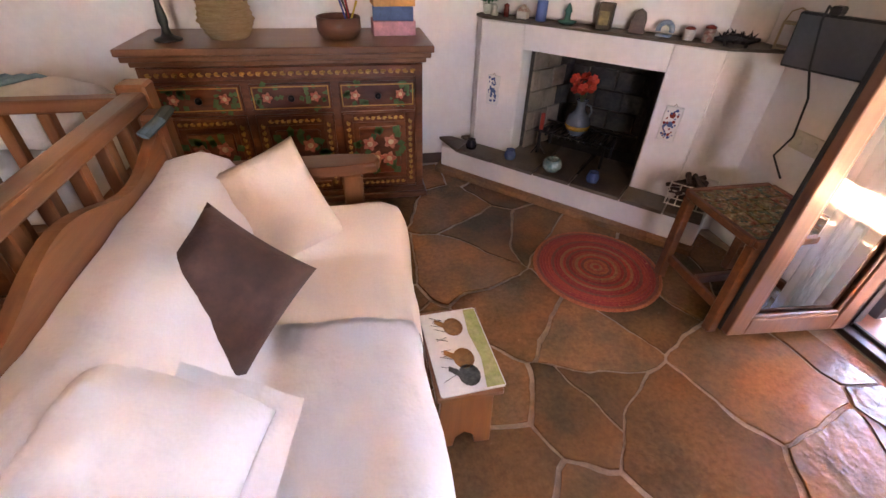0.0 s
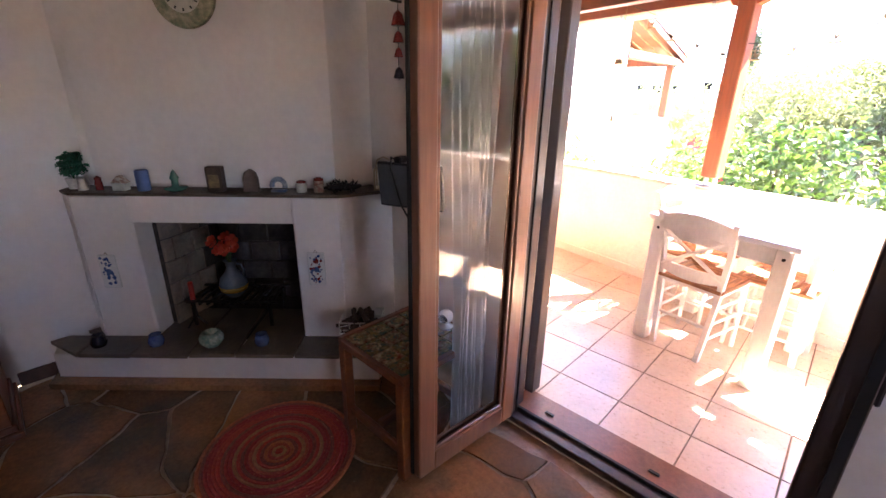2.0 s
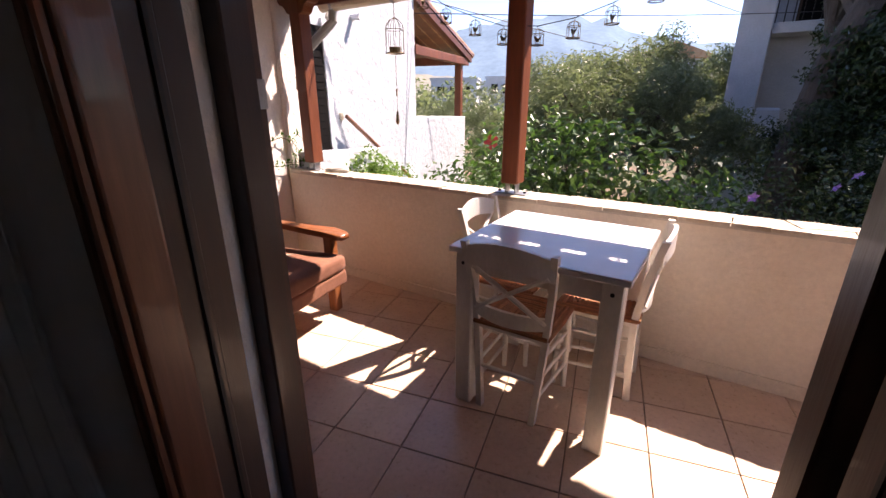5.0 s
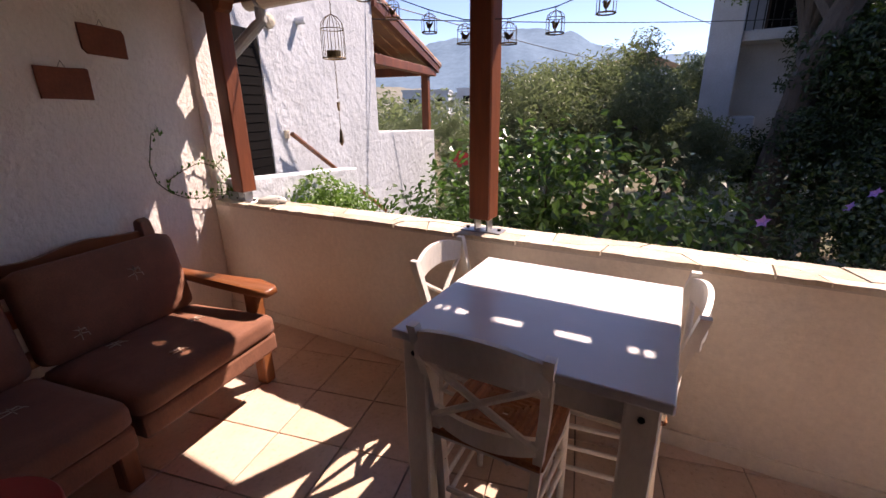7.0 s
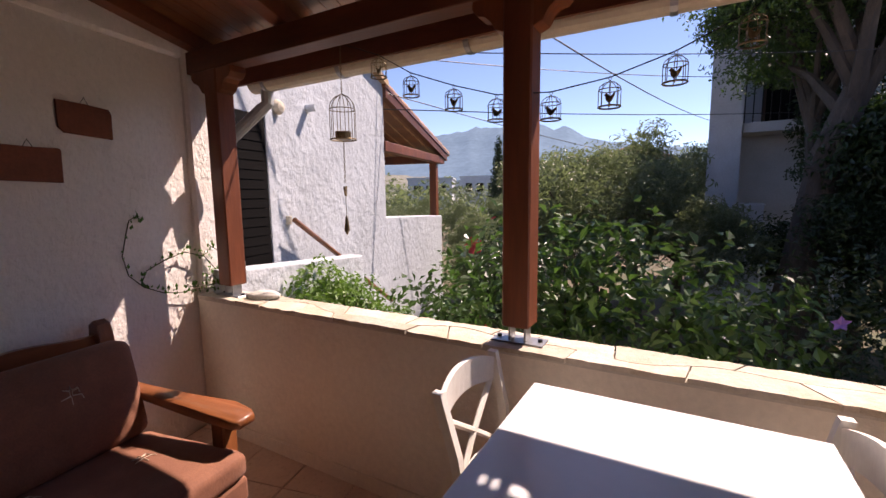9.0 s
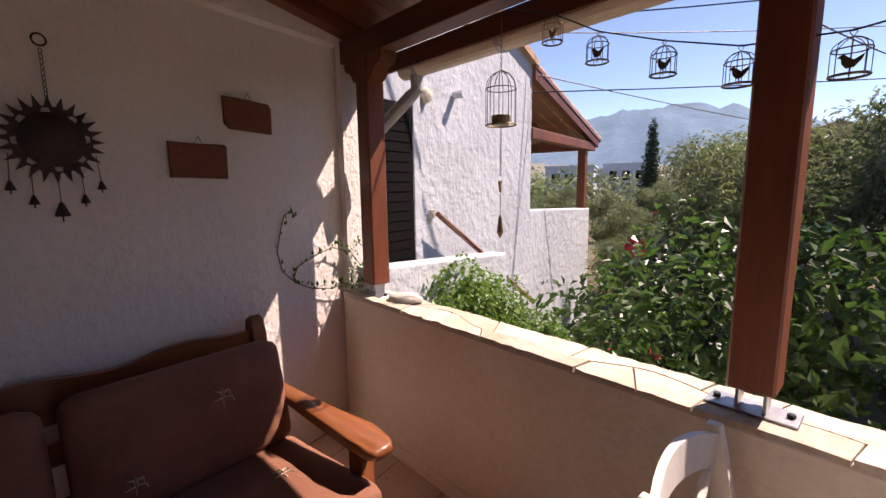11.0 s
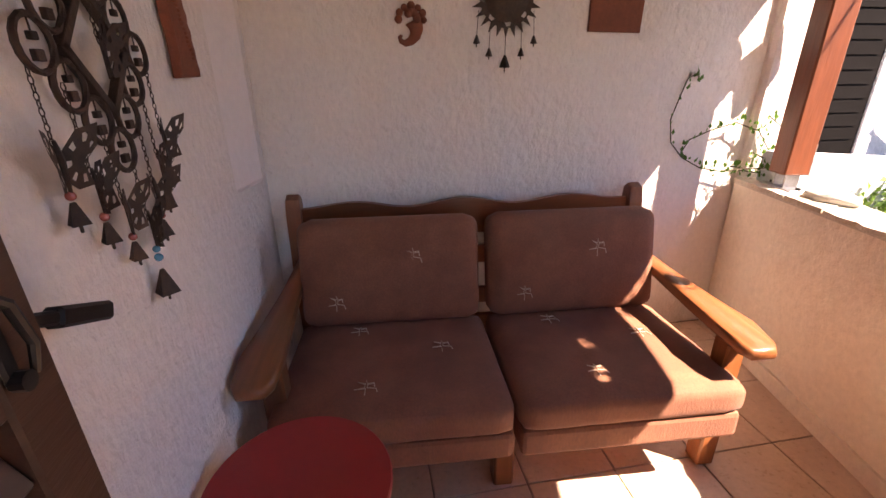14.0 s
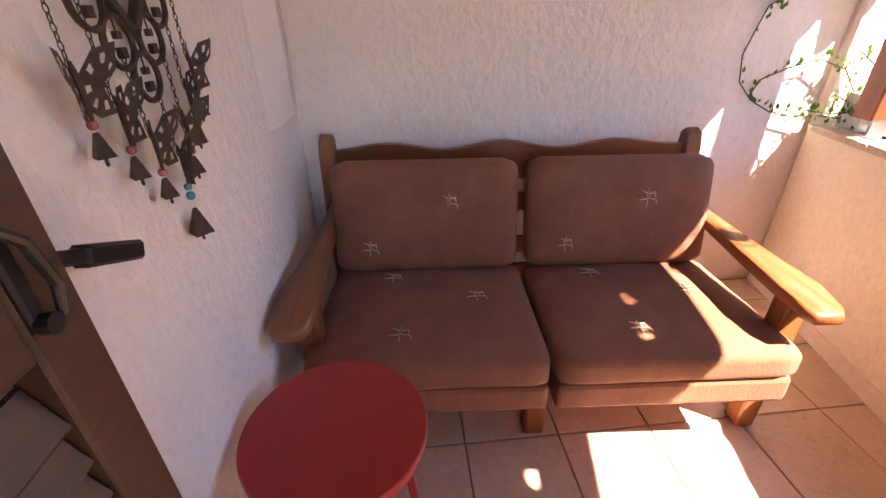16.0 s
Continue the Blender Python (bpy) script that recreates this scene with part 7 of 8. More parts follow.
# things on the sideboard
wicker = material("woven_seagrass", (0.5, 0.34, 0.18), 0.8, 0.35, 20, 130, 0.8, tint=(0.42, 0.27, 0.13), stretch=(1, 1, 6), dist=0.012)
bk = thing("belly_basket", pose(0.09, 2.8, 0.845), "straw belly basket with loop handles", "basket")
bm = bmesh.new()
prof = [(0.0, 0.0), (0.085, 0.0), (0.1, 0.02), (0.128, 0.08), (0.122, 0.095), (0.116, 0.13), (0.104, 0.19), (0.1, 0.2), (0.094, 0.195), (0.1, 0.13), (0.11, 0.09), (0.08, 0.012), (0.0, 0.01)]
lathe(bm, prof, 40)
for v in bm.verts:
    v.co.z += 0.008 * noise.noise(v.co * 12) + 0.012 * v.co.x
part("body", bm, wicker, bk, "", True)
bm = bmesh.new()
for z in (0.03, 0.055, 0.08, 0.105, 0.13, 0.155, 0.18):
    r = np.interp(z, [0.0, 0.02, 0.08, 0.095, 0.13, 0.19, 0.2], [0.085, 0.1, 0.128, 0.122, 0.116, 0.104, 0.1]) + 0.001
    tube(bm, [(r * math.cos(i * 0.1745), r * math.sin(i * 0.1745), z + 0.012 * r * math.cos(i * 0.1745)) for i in range(36)], 0.004, 5, True)
part("weave", bm, wicker, bk)
for s in (-1, 1):
    bm = bmesh.new()
    tube(bm, [(s * 0.1, -0.03, 0.16), (s * 0.13, -0.035, 0.185), (s * 0.145, 0, 0.19), (s * 0.13, 0.035, 0.185), (s * 0.1, 0.03, 0.16)], 0.007, 7)
    part("handle", bm, material("brown_leather_loop", (0.25, 0.13, 0.07), 0.6, 0.3, 10, 60, 0.2), bk)
bowl_w = material("turned_reddish_wood", (0.19, 0.065, 0.033), 0.4, 0.3, 6, 60, 0.06, stretch=(1, 1, 4))
bw = lathed("wooden_bowl", pose(0.62, 2.78, 0.845), [(0.0, 0.0), (0.08, 0.0), (0.088, 0.008), (0.1, 0.02), (0.108, 0.04), (0.108, 0.095), (0.103, 0.098), (0.1, 0.092), (0.098, 0.03), (0.0, 0.022)], bowl_w, "turned reddish-brown wooden bowl holding pens", "bowl", 40)
rr = random.Random(2)
for k, c in enumerate(((0.02, 0.02, 0.02), (0.4, 0.03, 0.03), (0.03, 0.06, 0.3), (0.6, 0.45, 0.05), (0.02, 0.02, 0.02))):
    pm = material("pen_plastic_%s" % "abcde"[k], c, 0.35, 0.05)
    pn = thing("pen", pose(0.66 + rr.uniform(-0.02, 0.03), 2.8 + rr.uniform(-0.02, 0.02), 0.872, rr.uniform(-22, 22), rr.uniform(-22, 22), 0), "plastic pen standing in the wooden bowl", "pen", "pens in the bowl")
    bm = bmesh.new()
    rod(bm, (0, 0, 0), (0, 0, 0.14), 0.0045, seg=8)
    part("barrel", bm, pm, pn)
    bm = bmesh.new()
    rod(bm, (0, 0, 0.12), (0, 0, 0.15), 0.0055, seg=8)
    part("cap", bm, pm, pn)
for z, h, w, d, c, nm in ((0.845, 0.069, 0.17, 0.12, (0.6, 0.26, 0.28), "pink flowered card box at the bottom of a stack"), (0.914, 0.066, 0.16, 0.115, (0.05, 0.1, 0.24), "dark blue card box in a stack"), (0.98, 0.055, 0.165, 0.12, (0.6, 0.27, 0.09), "orange tissue box on top of a stack")):
    bxm = material("card_%s" % nm.split()[0], c, 0.6, 0.25, 18, 60, 0.03, tint=tuple(min(1, q * 1.35) for q in c))
    w, d, = w * 1.3, d * 1.2
    co = thing("card_box", pose(0.9, 2.88, z, 0, 0, (2, -3, 4)[0 if h == 0.069 else (1 if h == 0.066 else 2)]), nm, "box", "stacked card boxes")
    part("carton", bx(-w / 2, -d / 2, 0, w / 2, d / 2, h - 0.001, 0.002), bxm, co)
    if h == 0.055:
        bm = bmesh.new()
        n = 12
        for k in range(n):
            a = k * 6.283 / n
            vs = [bm.verts.new(p) for p in ((0.012 * math.cos(a), 0.008 * math.sin(a), h), (0.012 * math.cos(a + 0.5), 0.008 * math.sin(a + 0.5), h), (0.03 * math.cos(a + 0.7), 0.02 * math.sin(a + 0.7), h + 0.045 + 0.01 * (k % 3)), (0.03 * math.cos(a), 0.02 * math.sin(a), h + 0.06 - 0.012 * (k % 2)))]
            bm.faces.new(vs)
        part("tissue", bm, material("white_tissue", (0.8, 0.78, 0.76), 0.9, 0.05), co, "white tissue sticking out")
lm = thing("table_lamp", pose(-0.17, 2.74, 0.845), "dark turned metal table lamp with a floral shade", "lamp")
bm = bmesh.new()
lathe(bm, [(0.0, 0.0), (0.06, 0.0), (0.062, 0.008), (0.03, 0.02), (0.02, 0.035), (0.016, 0.06), (0.022, 0.08), (0.018, 0.12), (0.012, 0.16), (0.018, 0.2), (0.011, 0.24), (0.018, 0.27), (0.0, 0.275)], 20)
part("base", bm, material("dark_green_bronze", (0.03, 0.035, 0.03), 0.45, 0.4, 12, 80, 0.1, metal=0.5), lm, "", True)
bm = bmesh.new()
rod(bm, (0, 0, 0.275), (0, 0, 0.35), 0.012, seg=12)
part("candle_sleeve", bm, ivory, lm)
bm = bmesh.new()
lathe(bm, [(0.1, 0.35), (0.055, 0.47), (0.053, 0.47), (0.098, 0.35)], 28)
part("shade", bm, material("floral_lampshade_fabric", (0.6, 0.5, 0.36), 0.8, 0.5, 24, 70, 0.05, tint=(0.5, 0.2, 0.14)), lm, "cream shade with red flowers")

# ---- white-covered sofa, its cushions, and the stair rail behind ----
white_cloth = material("white_cotton_throw", (0.68, 0.645, 0.635), 0.9, 0.05, 5, 180, 0.4, tint=(0.64, 0.6, 0.585), sheen=0.2, bump_scale=3.5, dist=0.06)
cream_cloth = material("cream_cotton_cover", (0.72, 0.6, 0.5), 0.9, 0.06, 5, 180, 0.4, tint=(0.7, 0.57, 0.46), sheen=0.2, bump_scale=3.5, dist=0.06)
brown_cloth = material("dark_brown_suedette", (0.11, 0.048, 0.033), 0.85, 0.4, 7, 40, 0.4, tint=(0.065, 0.028, 0.02), sheen=0.02)


def draped(bm, w, d, prof, n, seed, amp=0.02):
    """Cloth over a sofa: a cross-section (x, z) carried along y with soft folds."""
    P = [Vector((a, b, 0)) for a, b in prof]
    L = [0.0]
    for a, b in zip(P, P[1:]):
        L.append(L[-1] + (b - a).length)
    m = 46
    g = {}
    for i in range(m + 1):
        s = L[-1] * i / m
        k = max(0, min(len(P) - 2, next((q for q in range(len(L) - 1) if L[q + 1] >= s), len(P) - 2)))
        f = (s - L[k]) / max(1e-6, L[k + 1] - L[k])
        p = P[k].lerp(P[k + 1], f)
        tg = (P[k + 1] - P[k]).normalized()
        nr = Vector((-tg.y, tg.x, 0))
        for j in range(n + 1):
            y = d * j / n
            q = amp * (noise.noise(Vector((s * 3 + seed, y * 2.2, seed))) + 0.55 * noise.noise(Vector((s * 8, y * 5 + s * 6, seed))) + 0.5 * abs(noise.noise(Vector((s * 5 + y * 7, y * 4 - s * 5, seed + 4)))))
            g[i, j] = bm.verts.new((p.x + nr.x * q, y, p.y + nr.y * q))
    for i in range(m):
        for j in range(n):
            bm.faces.new((g[i, j], g[i + 1, j], g[i + 1, j + 1], g[i, j + 1]))


so = thing("sofa", pose(0, -0.75, 0), "pine-framed sofa covered with white and cream throws", "sofa")
part("frame_base", bx(0.12, 1.14, 0.0, 0.74, 2.42, 0.26, 0.01), pine_y, so)
bm = bmesh.new()
block_cushion(bm, 0.6, 1.28, 0.15, 0.05, 0.01, 10, 3)
o = part("mattress", bm, white_cloth, so, "", True)
o.location = (0.46, 1.78, 0.26)
bm = bmesh.new()
draped(bm, 0, 1.3, [(0.06, 0.7), (0.12, 0.72), (0.2, 0.735), (0.27, 0.7), (0.325, 0.6), (0.36, 0.48), (0.4, 0.442), (0.48, 0.44), (0.62, 0.44), (0.72, 0.435), (0.775, 0.41), (0.795, 0.36), (0.795, 0.22), (0.8, 0.06)], 40, 2.0)
th = part("throw", bm, white_cloth, so, "rumpled white cotton throw", True)
th.location = (0, 1.12, 0)
bm = bmesh.new()
draped(bm, 0, 0.52, [(0.36, 0.54), (0.38, 0.475), (0.42, 0.455), (0.5, 0.448), (0.62, 0.45), (0.72, 0.445), (0.775, 0.42), (0.8, 0.36), (0.805, 0.3), (0.81, 0.2)], 30, 6.0, 0.014)
for v in bm.verts:
    k = max(0, (v.co.y - 0.28) / 0.24)
    v.co.z += 0.1 * math.sin(min(1, k * 1.4) * 1.57) * (1 if v.co.x > 0.42 else 0.3) - 0.22 * max(0, k - 0.62)
th = part("throw", bm, cream_cloth, so, "cream cotton throw over the sofa end", True)
th.location = (0, 1.9, 0.016)
# knotty pine back board with a wavy top
bm = bmesh.new()
topl = [(1.12 + 1.38 * i / 48, 0.77 + 0.035 * math.sin(i * 0.29)) for i in range(49)]
prism(bm, [(2.5, 0.5), (1.12, 0.5)] + topl, 0.055, 0.085, "x", bevel=0.005)
part("back_board", bm, pine_y, so, "wavy-topped knotty pine back board")
for y in (2.49,):
    part("corner_post", bx(0.04, y - 0.05, 0, 0.11, y + 0.03, 0.84, 0.012), pine, so)
bm = bmesh.new()
prism(bm, [(0.2, 2.42), (0.4, 2.455), (0.62, 2.45), (0.72, 2.46), (0.735, 2.5), (0.72, 2.545), (0.6, 2.55), (0.4, 2.545), (0.1, 2.54), (0.1, 2.46)], 0.605, 0.645, "z", bevel=0.01)
part("armrest", bm, pine_x, so, "rounded pine armrest")
part("arm_post", bx(0.6, 2.45, 0.0, 0.67, 2.53, 0.605, 0.008), pine, so)
part("arm_rail", bx(0.1, 2.47, 0.2, 0.6, 2.51, 0.32, 0.006), pine_x, so)


def scatter(name, m, w, d, h, mat, label, seed, flange=None):
    ob = thing(name, m, label, "cushion", "cushions on the sofa")
    bm = bmesh.new()
    pillow(bm, w, d, h, 0.42, 18, 0.02, seed)
    part("pad", bm, mat, ob, "", True)
    if flange:
        bm = bmesh.new()
        n = 40
        a, b = [], []
        for k in range(n):
            t = k / n * 4
            s, f = int(t), t - int(t)
            cx, cy = [(-1 + 2 * f, -1), (1, -1 + 2 * f), (1 - 2 * f, 1), (-1, 1 - 2 * f)][s]
            a.append(bm.verts.new((cx * w * 0.49, cy * d * 0.49, 0.0)))
            b.append(bm.verts.new((cx * (w / 2 + flange), cy * (d / 2 + flange), 0.012 * noise.noise(Vector((cx * 3, cy * 3, seed))))))
        for k in range(n):
            bm.faces.new((a[k], a[(k + 1) % n], b[(k + 1) % n], b[k]))
        part("flange", bm, mat, ob)
    return ob


def laid(centre, u, v):
    """A frame at centre with its x axis along u and its y axis near v."""
    u = Vector(u).normalized()
    v = Vector(v)
    v = (v - u * v.dot(u)).normalized()
    m = Matrix((u, v, u.cross(v))).transposed().to_4x4()
    m.translation = centre
    return m


scatter("scatter_cushion", laid((0.33, 1.135, 0.605), (0.19, -0.096, -0.11), (0.086, 0.154, 0.21)), 0.29, 0.33, 0.12, brown_cloth, "dark brown suedette cushion leaning on the sofa back", 1.0)
scatter("scatter_cushion", laid((0.40, 1.53, 0.60), (0.22, 0.079, 0.07), (-0.173, 0.117, 0.21)), 0.3, 0.34, 0.12, cream_cloth, "cream cotton cushion propped at the sofa end", 2.0)
scatter("scatter_cushion", laid((0.3, 0.7, 0.635), (0.313, -0.064, -0.16), (0.0, 1.0, 0.0)), 0.32, 0.36, 0.15, white_cloth, "white cotton pillow with a flat flange", 3.0, 0.045)

# rail round the stairwell
sr = thing("stair_railing", pose(0, 0, 0), "varnished pine railing with square balusters round the stairwell", "railing")
part("handrail", bx(-0.02, -1.2, 0.835, 0.045, 1.86, 0.88, 0.008, seg=2), pine_y, sr)
part("handrail", bx(-0.95, 1.8, 0.82, -0.02, 1.86, 0.86, 0.008, seg=2), pine_x, sr)
part("newel", bx(-0.035, 1.79, 0, 0.05, 1.875, 0.9, 0.008), pine, sr)
for k in range(21):
    y = 1.66 - k * 0.135
    part("baluster", bx(-0.005, y - 0.018, 0.1, 0.031, y + 0.018, 0.835, 0.004), pine, sr)
for k in range(7):
    x = -0.14 - k * 0.125
    part("baluster", bx(x - 0.018, 1.812, 0.1, x + 0.018, 1.848, 0.82, 0.004), pine, sr)
part("bottom_rail", bx(-0.012, -1.2, 0.05, 0.038, 1.8, 0.1, 0.004), pine_y, sr)
part("bottom_rail", bx(-0.95, 1.805, 0.05, -0.03, 1.855, 0.1, 0.004), pine_x, sr)
bm = bmesh.new()
tube(bm, [(0.07, 1.64, 0.80), (0.1, 1.68, 0.83), (0.1, 1.76, 0.835), (0.07, 1.79, 0.80)], 0.014, 8)
for v in bm.verts:
    v.co.x = 0.085 + (v.co.x - 0.085) * 1.4
ht = tagged(part("strap", bm, material("grey_green_webbing", (0.1, 0.14, 0.14), 0.8, 0.2, 10, 120, 0.2)), "grey-green webbing strap hung over the sofa post", "strap")

# day bed with striped blanket behind the rail
bd = thing("day_bed", pose(-1.15, 1.98, 0), "day bed with white bedding and blue-striped blanket", "bed")
part("bed_frame", bx(-0.5, 0.0, 0.0, 0.72, 0.95, 0.3, 0.01), pine_x, bd)
bm = bmesh.new()
block_cushion(bm, 1.2, 0.92, 0.25, 0.06, 0.02, 8, 9)
o = part("mattress", bm, white_cloth, bd, "", True)
o.location = (0.11, 0.48, 0.3)
bm = bmesh.new()
pillow(bm, 0.62, 0.5, 0.2, 0.4, 16, 0.02, 14.0)
o = part("folded_blanket", bm, white_cloth, bd, "folded white blanket", True)
o.location = (0.42, 0.35, 0.66)
bm = bmesh.new()
for dx in (-0.06, 0.0, 0.05):
    draped_z = 0.772
    tube(bm, [(0.42 + dx - 0.12, 0.1, 0.7), (0.42 + dx - 0.06, 0.2, 0.765), (0.42 + dx, 0.35, draped_z), (0.42 + dx + 0.05, 0.5, 0.765), (0.42 + dx + 0.1, 0.6, 0.7)], 0.01, 6)
for v in bm.verts:
    pass
part("stripes", bm, material("sea_blue_woven_stripe", (0.2, 0.36, 0.45), 0.85, 0.2, 20, 120, 0.1), bd, "blue woven stripes")

# ---- stool with a painted board ----
ss = thing("stool", pose(0.905, 1.155, 0), "small wooden stool with a hen-painted top", "stool")
part("seat", bx(-0.095, -0.165, 0.27, 0.095, 0.165, 0.292, 0.004), walnut_top, ss)
for y in (-0.13, 0.13):
    bm = bmesh.new()
    prism(bm, [(-0.085, 0), (-0.035, 0), (-0.03, 0.05), (0.0, 0.075), (0.03, 0.05), (0.035, 0), (0.085, 0), (0.075, 0.27), (-0.075, 0.27)], y - 0.011, y + 0.011, "y", bevel=0.002)
    part("end_panel", bm, pine, ss)
part("stretcher", bx(-0.07, -0.12, 0.2, 0.07, 0.12, 0.215, 0.002), pine_y, ss)
pb = thing("painted_board", pose(0.9, 1.15, 0.293, 0, 0, 3), "white board painted with hens on the stool", "board")
bm = bmesh.new()
prism(bm, [(-0.085, -0.15), (-0.08, -0.155), (0.095, -0.155), (0.1, -0.15), (0.1, 0.15), (0.095, 0.155), (-0.08, 0.155), (-0.085, 0.15)], 0.0, 0.004, "z")
part("board", bm, white_tile, pb)
bm = bmesh.new()
prism(bm, [(0.045, -0.15), (0.097, -0.15), (0.097, 0.15), (0.06, 0.15), (0.05, 0.05), (0.06, -0.05)], 0.004, 0.0048, "z")
part("painted_grass", bm, material("yellow_green_wash", (0.35, 0.4, 0.12), 0.5, 0.4, 30, 80, 0.0, tint=(0.5, 0.45, 0.2)), pb)
hen_a = material("orange_brown_paint", (0.4, 0.17, 0.05), 0.5, 0.4, 40, 90, 0.0)
hen_b = material("black_speckled_paint", (0.05, 0.05, 0.045), 0.5, 0.5, 50, 120, 0.0, tint=(0.16, 0.15, 0.13))
for y, mtl in ((0.085, hen_a), (-0.04, hen_a), (-0.1, hen_b)):
    bm = bmesh.new()
    pts = [(0.05 * math.cos(a) * 0.62, 0.05 * math.sin(a) * 0.75) for a in [k * 0.4488 for k in range(14)]]
    prism(bm, [(p[0] + 0.01, p[1] + y) for p in pts], 0.0048, 0.0056, "z")
    prism(bm, [(-0.012, y + 0.02), (-0.04, y + 0.04), (-0.045, y + 0.025), (-0.02, y + 0.0)], 0.0048, 0.0056, "z")
    part("painted_hen", bm, mtl, pb)
bm = bmesh.new()
rr = random.Random(15)
for k in range(12):
    y = rr.uniform(-0.13, 0.12)
    tube(bm, [(-0.02, y, 0.0048), (-0.045 - 0.02 * rr.random(), y + rr.uniform(-0.02, 0.02), 0.005)], 0.0007, 4)
part("painted_strokes", bm, black_metal, pb)

# ---- braided rug ----
RUG = (1.735, 1.765)
rg_ = thing("braided_rug", pose(RUG[0], RUG[1], 0.001), "round braided rug in reds with speckled rings", "rug")
cols = [(0.45, 0.05, 0.035), (0.46, 0.11, 0.05), (0.34, 0.03, 0.03), (0.4, 0.14, 0.07), (0.43, 0.05, 0.035), (0.26, 0.06, 0.045), (0.42, 0.075, 0.045), (0.38, 0.035, 0.035)]
rug_m = [material("braid_%s" % "abcdefgh"[k], c, 0.95, 0.5, 75, 160, 0.5, tint=(c[0] * 1.25, c[1] * 1.3 + 0.02, c[2] * 1.2), fleck=((0.6, 0.3, 0.14), 95, 0.68)) for k, c in enumerate(cols)]
nr = 21
for k in range(nr):
    r = 0.008 + k * 0.0142
    bm = bmesh.new()
    n = max(10, int(r * 6.283 / 0.016))
    rad = [0.0078 + 0.0016 * math.sin(i * 3.14) for i in range(n)]
    pts = [((r + 0.0012 * (i % 2)) * math.cos(i * 6.28318 / n), (r + 0.0012 * (i % 2)) * math.sin(i * 6.28318 / n) , 0.007 + 0.0016 * (i % 2)) for i in range(n)]
    tube(bm, pts, 0.0079, 6, True)
    part("braid_ring", bm, rug_m[(k * 3 + k // 4) % 8], rg_)

# ---- tile-topped side table, bits on it, television ----
tl_ = thing("tile_table", pose(2.2, 1.5, 0), "low dark wooden table with patterned tile top", "table")
TZ = 0.455
for s in (-1, 1):
    part("edge", bx(-0.2, s * 0.19 - 0.012, TZ - 0.03, 0.2, s * 0.19 + 0.012, TZ, 0.003), walnut, tl_)
    part("edge", bx(s * 0.2 - 0.012, -0.178, TZ - 0.03, s * 0.2 + 0.012, 0.178, TZ, 0.003), walnut, tl_)
for sx in (-1, 1):
    for sy in (-1, 1):
        part("leg", bx(sx * 0.185 - 0.02, sy * 0.175 - 0.02, 0, sx * 0.185 + 0.02, sy * 0.175 + 0.02, TZ - 0.03, 0.004), walnut, tl_)
part("stretcher", bx(-0.165, -0.012, 0.1, 0.165, 0.012, 0.14, 0.003), walnut, tl_)
for s in (-1, 1):
    part("stretcher", bx(s * 0.185 - 0.01, -0.155, 0.1, s * 0.185 + 0.01, 0.155, 0.14, 0.003), walnut, tl_)
part("bed_board", bx(-0.188, -0.178, TZ - 0.025, 0.188, 0.178, TZ - 0.01), grout, tl_)
til = [material("majolica_tile_%s" % "ab"[k], c, 0.25, 0.6, 34, 70, 0.03, tint=t, rnd=0.2) for k, (c, t) in enumerate((((0.35, 0.22, 0.08), (0.08, 0.13, 0.1)), ((0.42, 0.34, 0.2), (0.26, 0.08, 0.04))))]
for i in range(4):
    for j in range(4):
        t4 = part("tile", bx(-0.186 + i * 0.093 + 0.002, -0.176 + j * 0.088 + 0.002, TZ - 0.01, -0.186 + (i + 1) * 0.093 - 0.002, -0.176 + (j + 1) * 0.088 - 0.002, TZ - 0.002, 0.002), til[(i + j) % 2], tl_)
        bm = bmesh.new()
        cx, cy = -0.186 + (i + 0.5) * 0.093, -0.176 + (j + 0.5) * 0.088
        for k in range(8):
            a = k * 0.7854
            bmesh.ops.create_cone(bm, cap_ends=True, segments=6, radius1=0.008, radius2=0.008, depth=0.0008, matrix=pose(cx + 0.022 * math.cos(a), cy + 0.022 * math.sin(a), TZ - 0.0018))
        bmesh.ops.create_cone(bm, cap_ends=True, segments=10, radius1=0.011, radius2=0.011, depth=0.0008, matrix=pose(cx, cy, TZ - 0.0018))
        part("tile_ornament", bm, til[(i + j + 1) % 2], t4)
bsk = thing("kindling_basket", on_fp(FW + 0.075, 0.0, hz + 0.009), "white wire basket heaped with dark kindling", "basket")
bm = bmesh.new()
for z in (0.004, 0.04, 0.08, 0.12):
    tube(bm, [(0.1 * sx, 0.08 * sy, z) for sx, sy in ((-1, -1), (1, -1), (1, 1), (-1, 1))], 0.004, 5, True)
for k in range(5):
    for s in (-1, 1):
        rod(bm, (-0.1 + k * 0.05, s * 0.08, 0), (-0.1 + k * 0.05, s * 0.08, 0.12), 0.003, seg=5)
        rod(bm, (s * 0.1, -0.08 + k * 0.04, 0), (s * 0.1, -0.08 + k * 0.04, 0.12), 0.003, seg=5)
part("wires", bm, white_paint, bsk)
rr = random.Random(33)
for k in range(16):
    bm = bmesh.new()
    p = Vector((rr.uniform(-0.06, 0.06), rr.uniform(-0.05, 0.05), 0.02 + k * 0.008))
    d = Vector((rr.uniform(-1, 1), rr.uniform(-1, 1), rr.uniform(-0.15, 0.2))).normalized() * 0.085
    rod(bm, p - d, p + d, 0.017, 0.011, 6)
    part("stick", bm, brown_wood, bsk)
cam_w = thing("webcam", pose(2.36, 1.45, TZ), "small round white camera on a stand", "camera")
bm = bmesh.new()
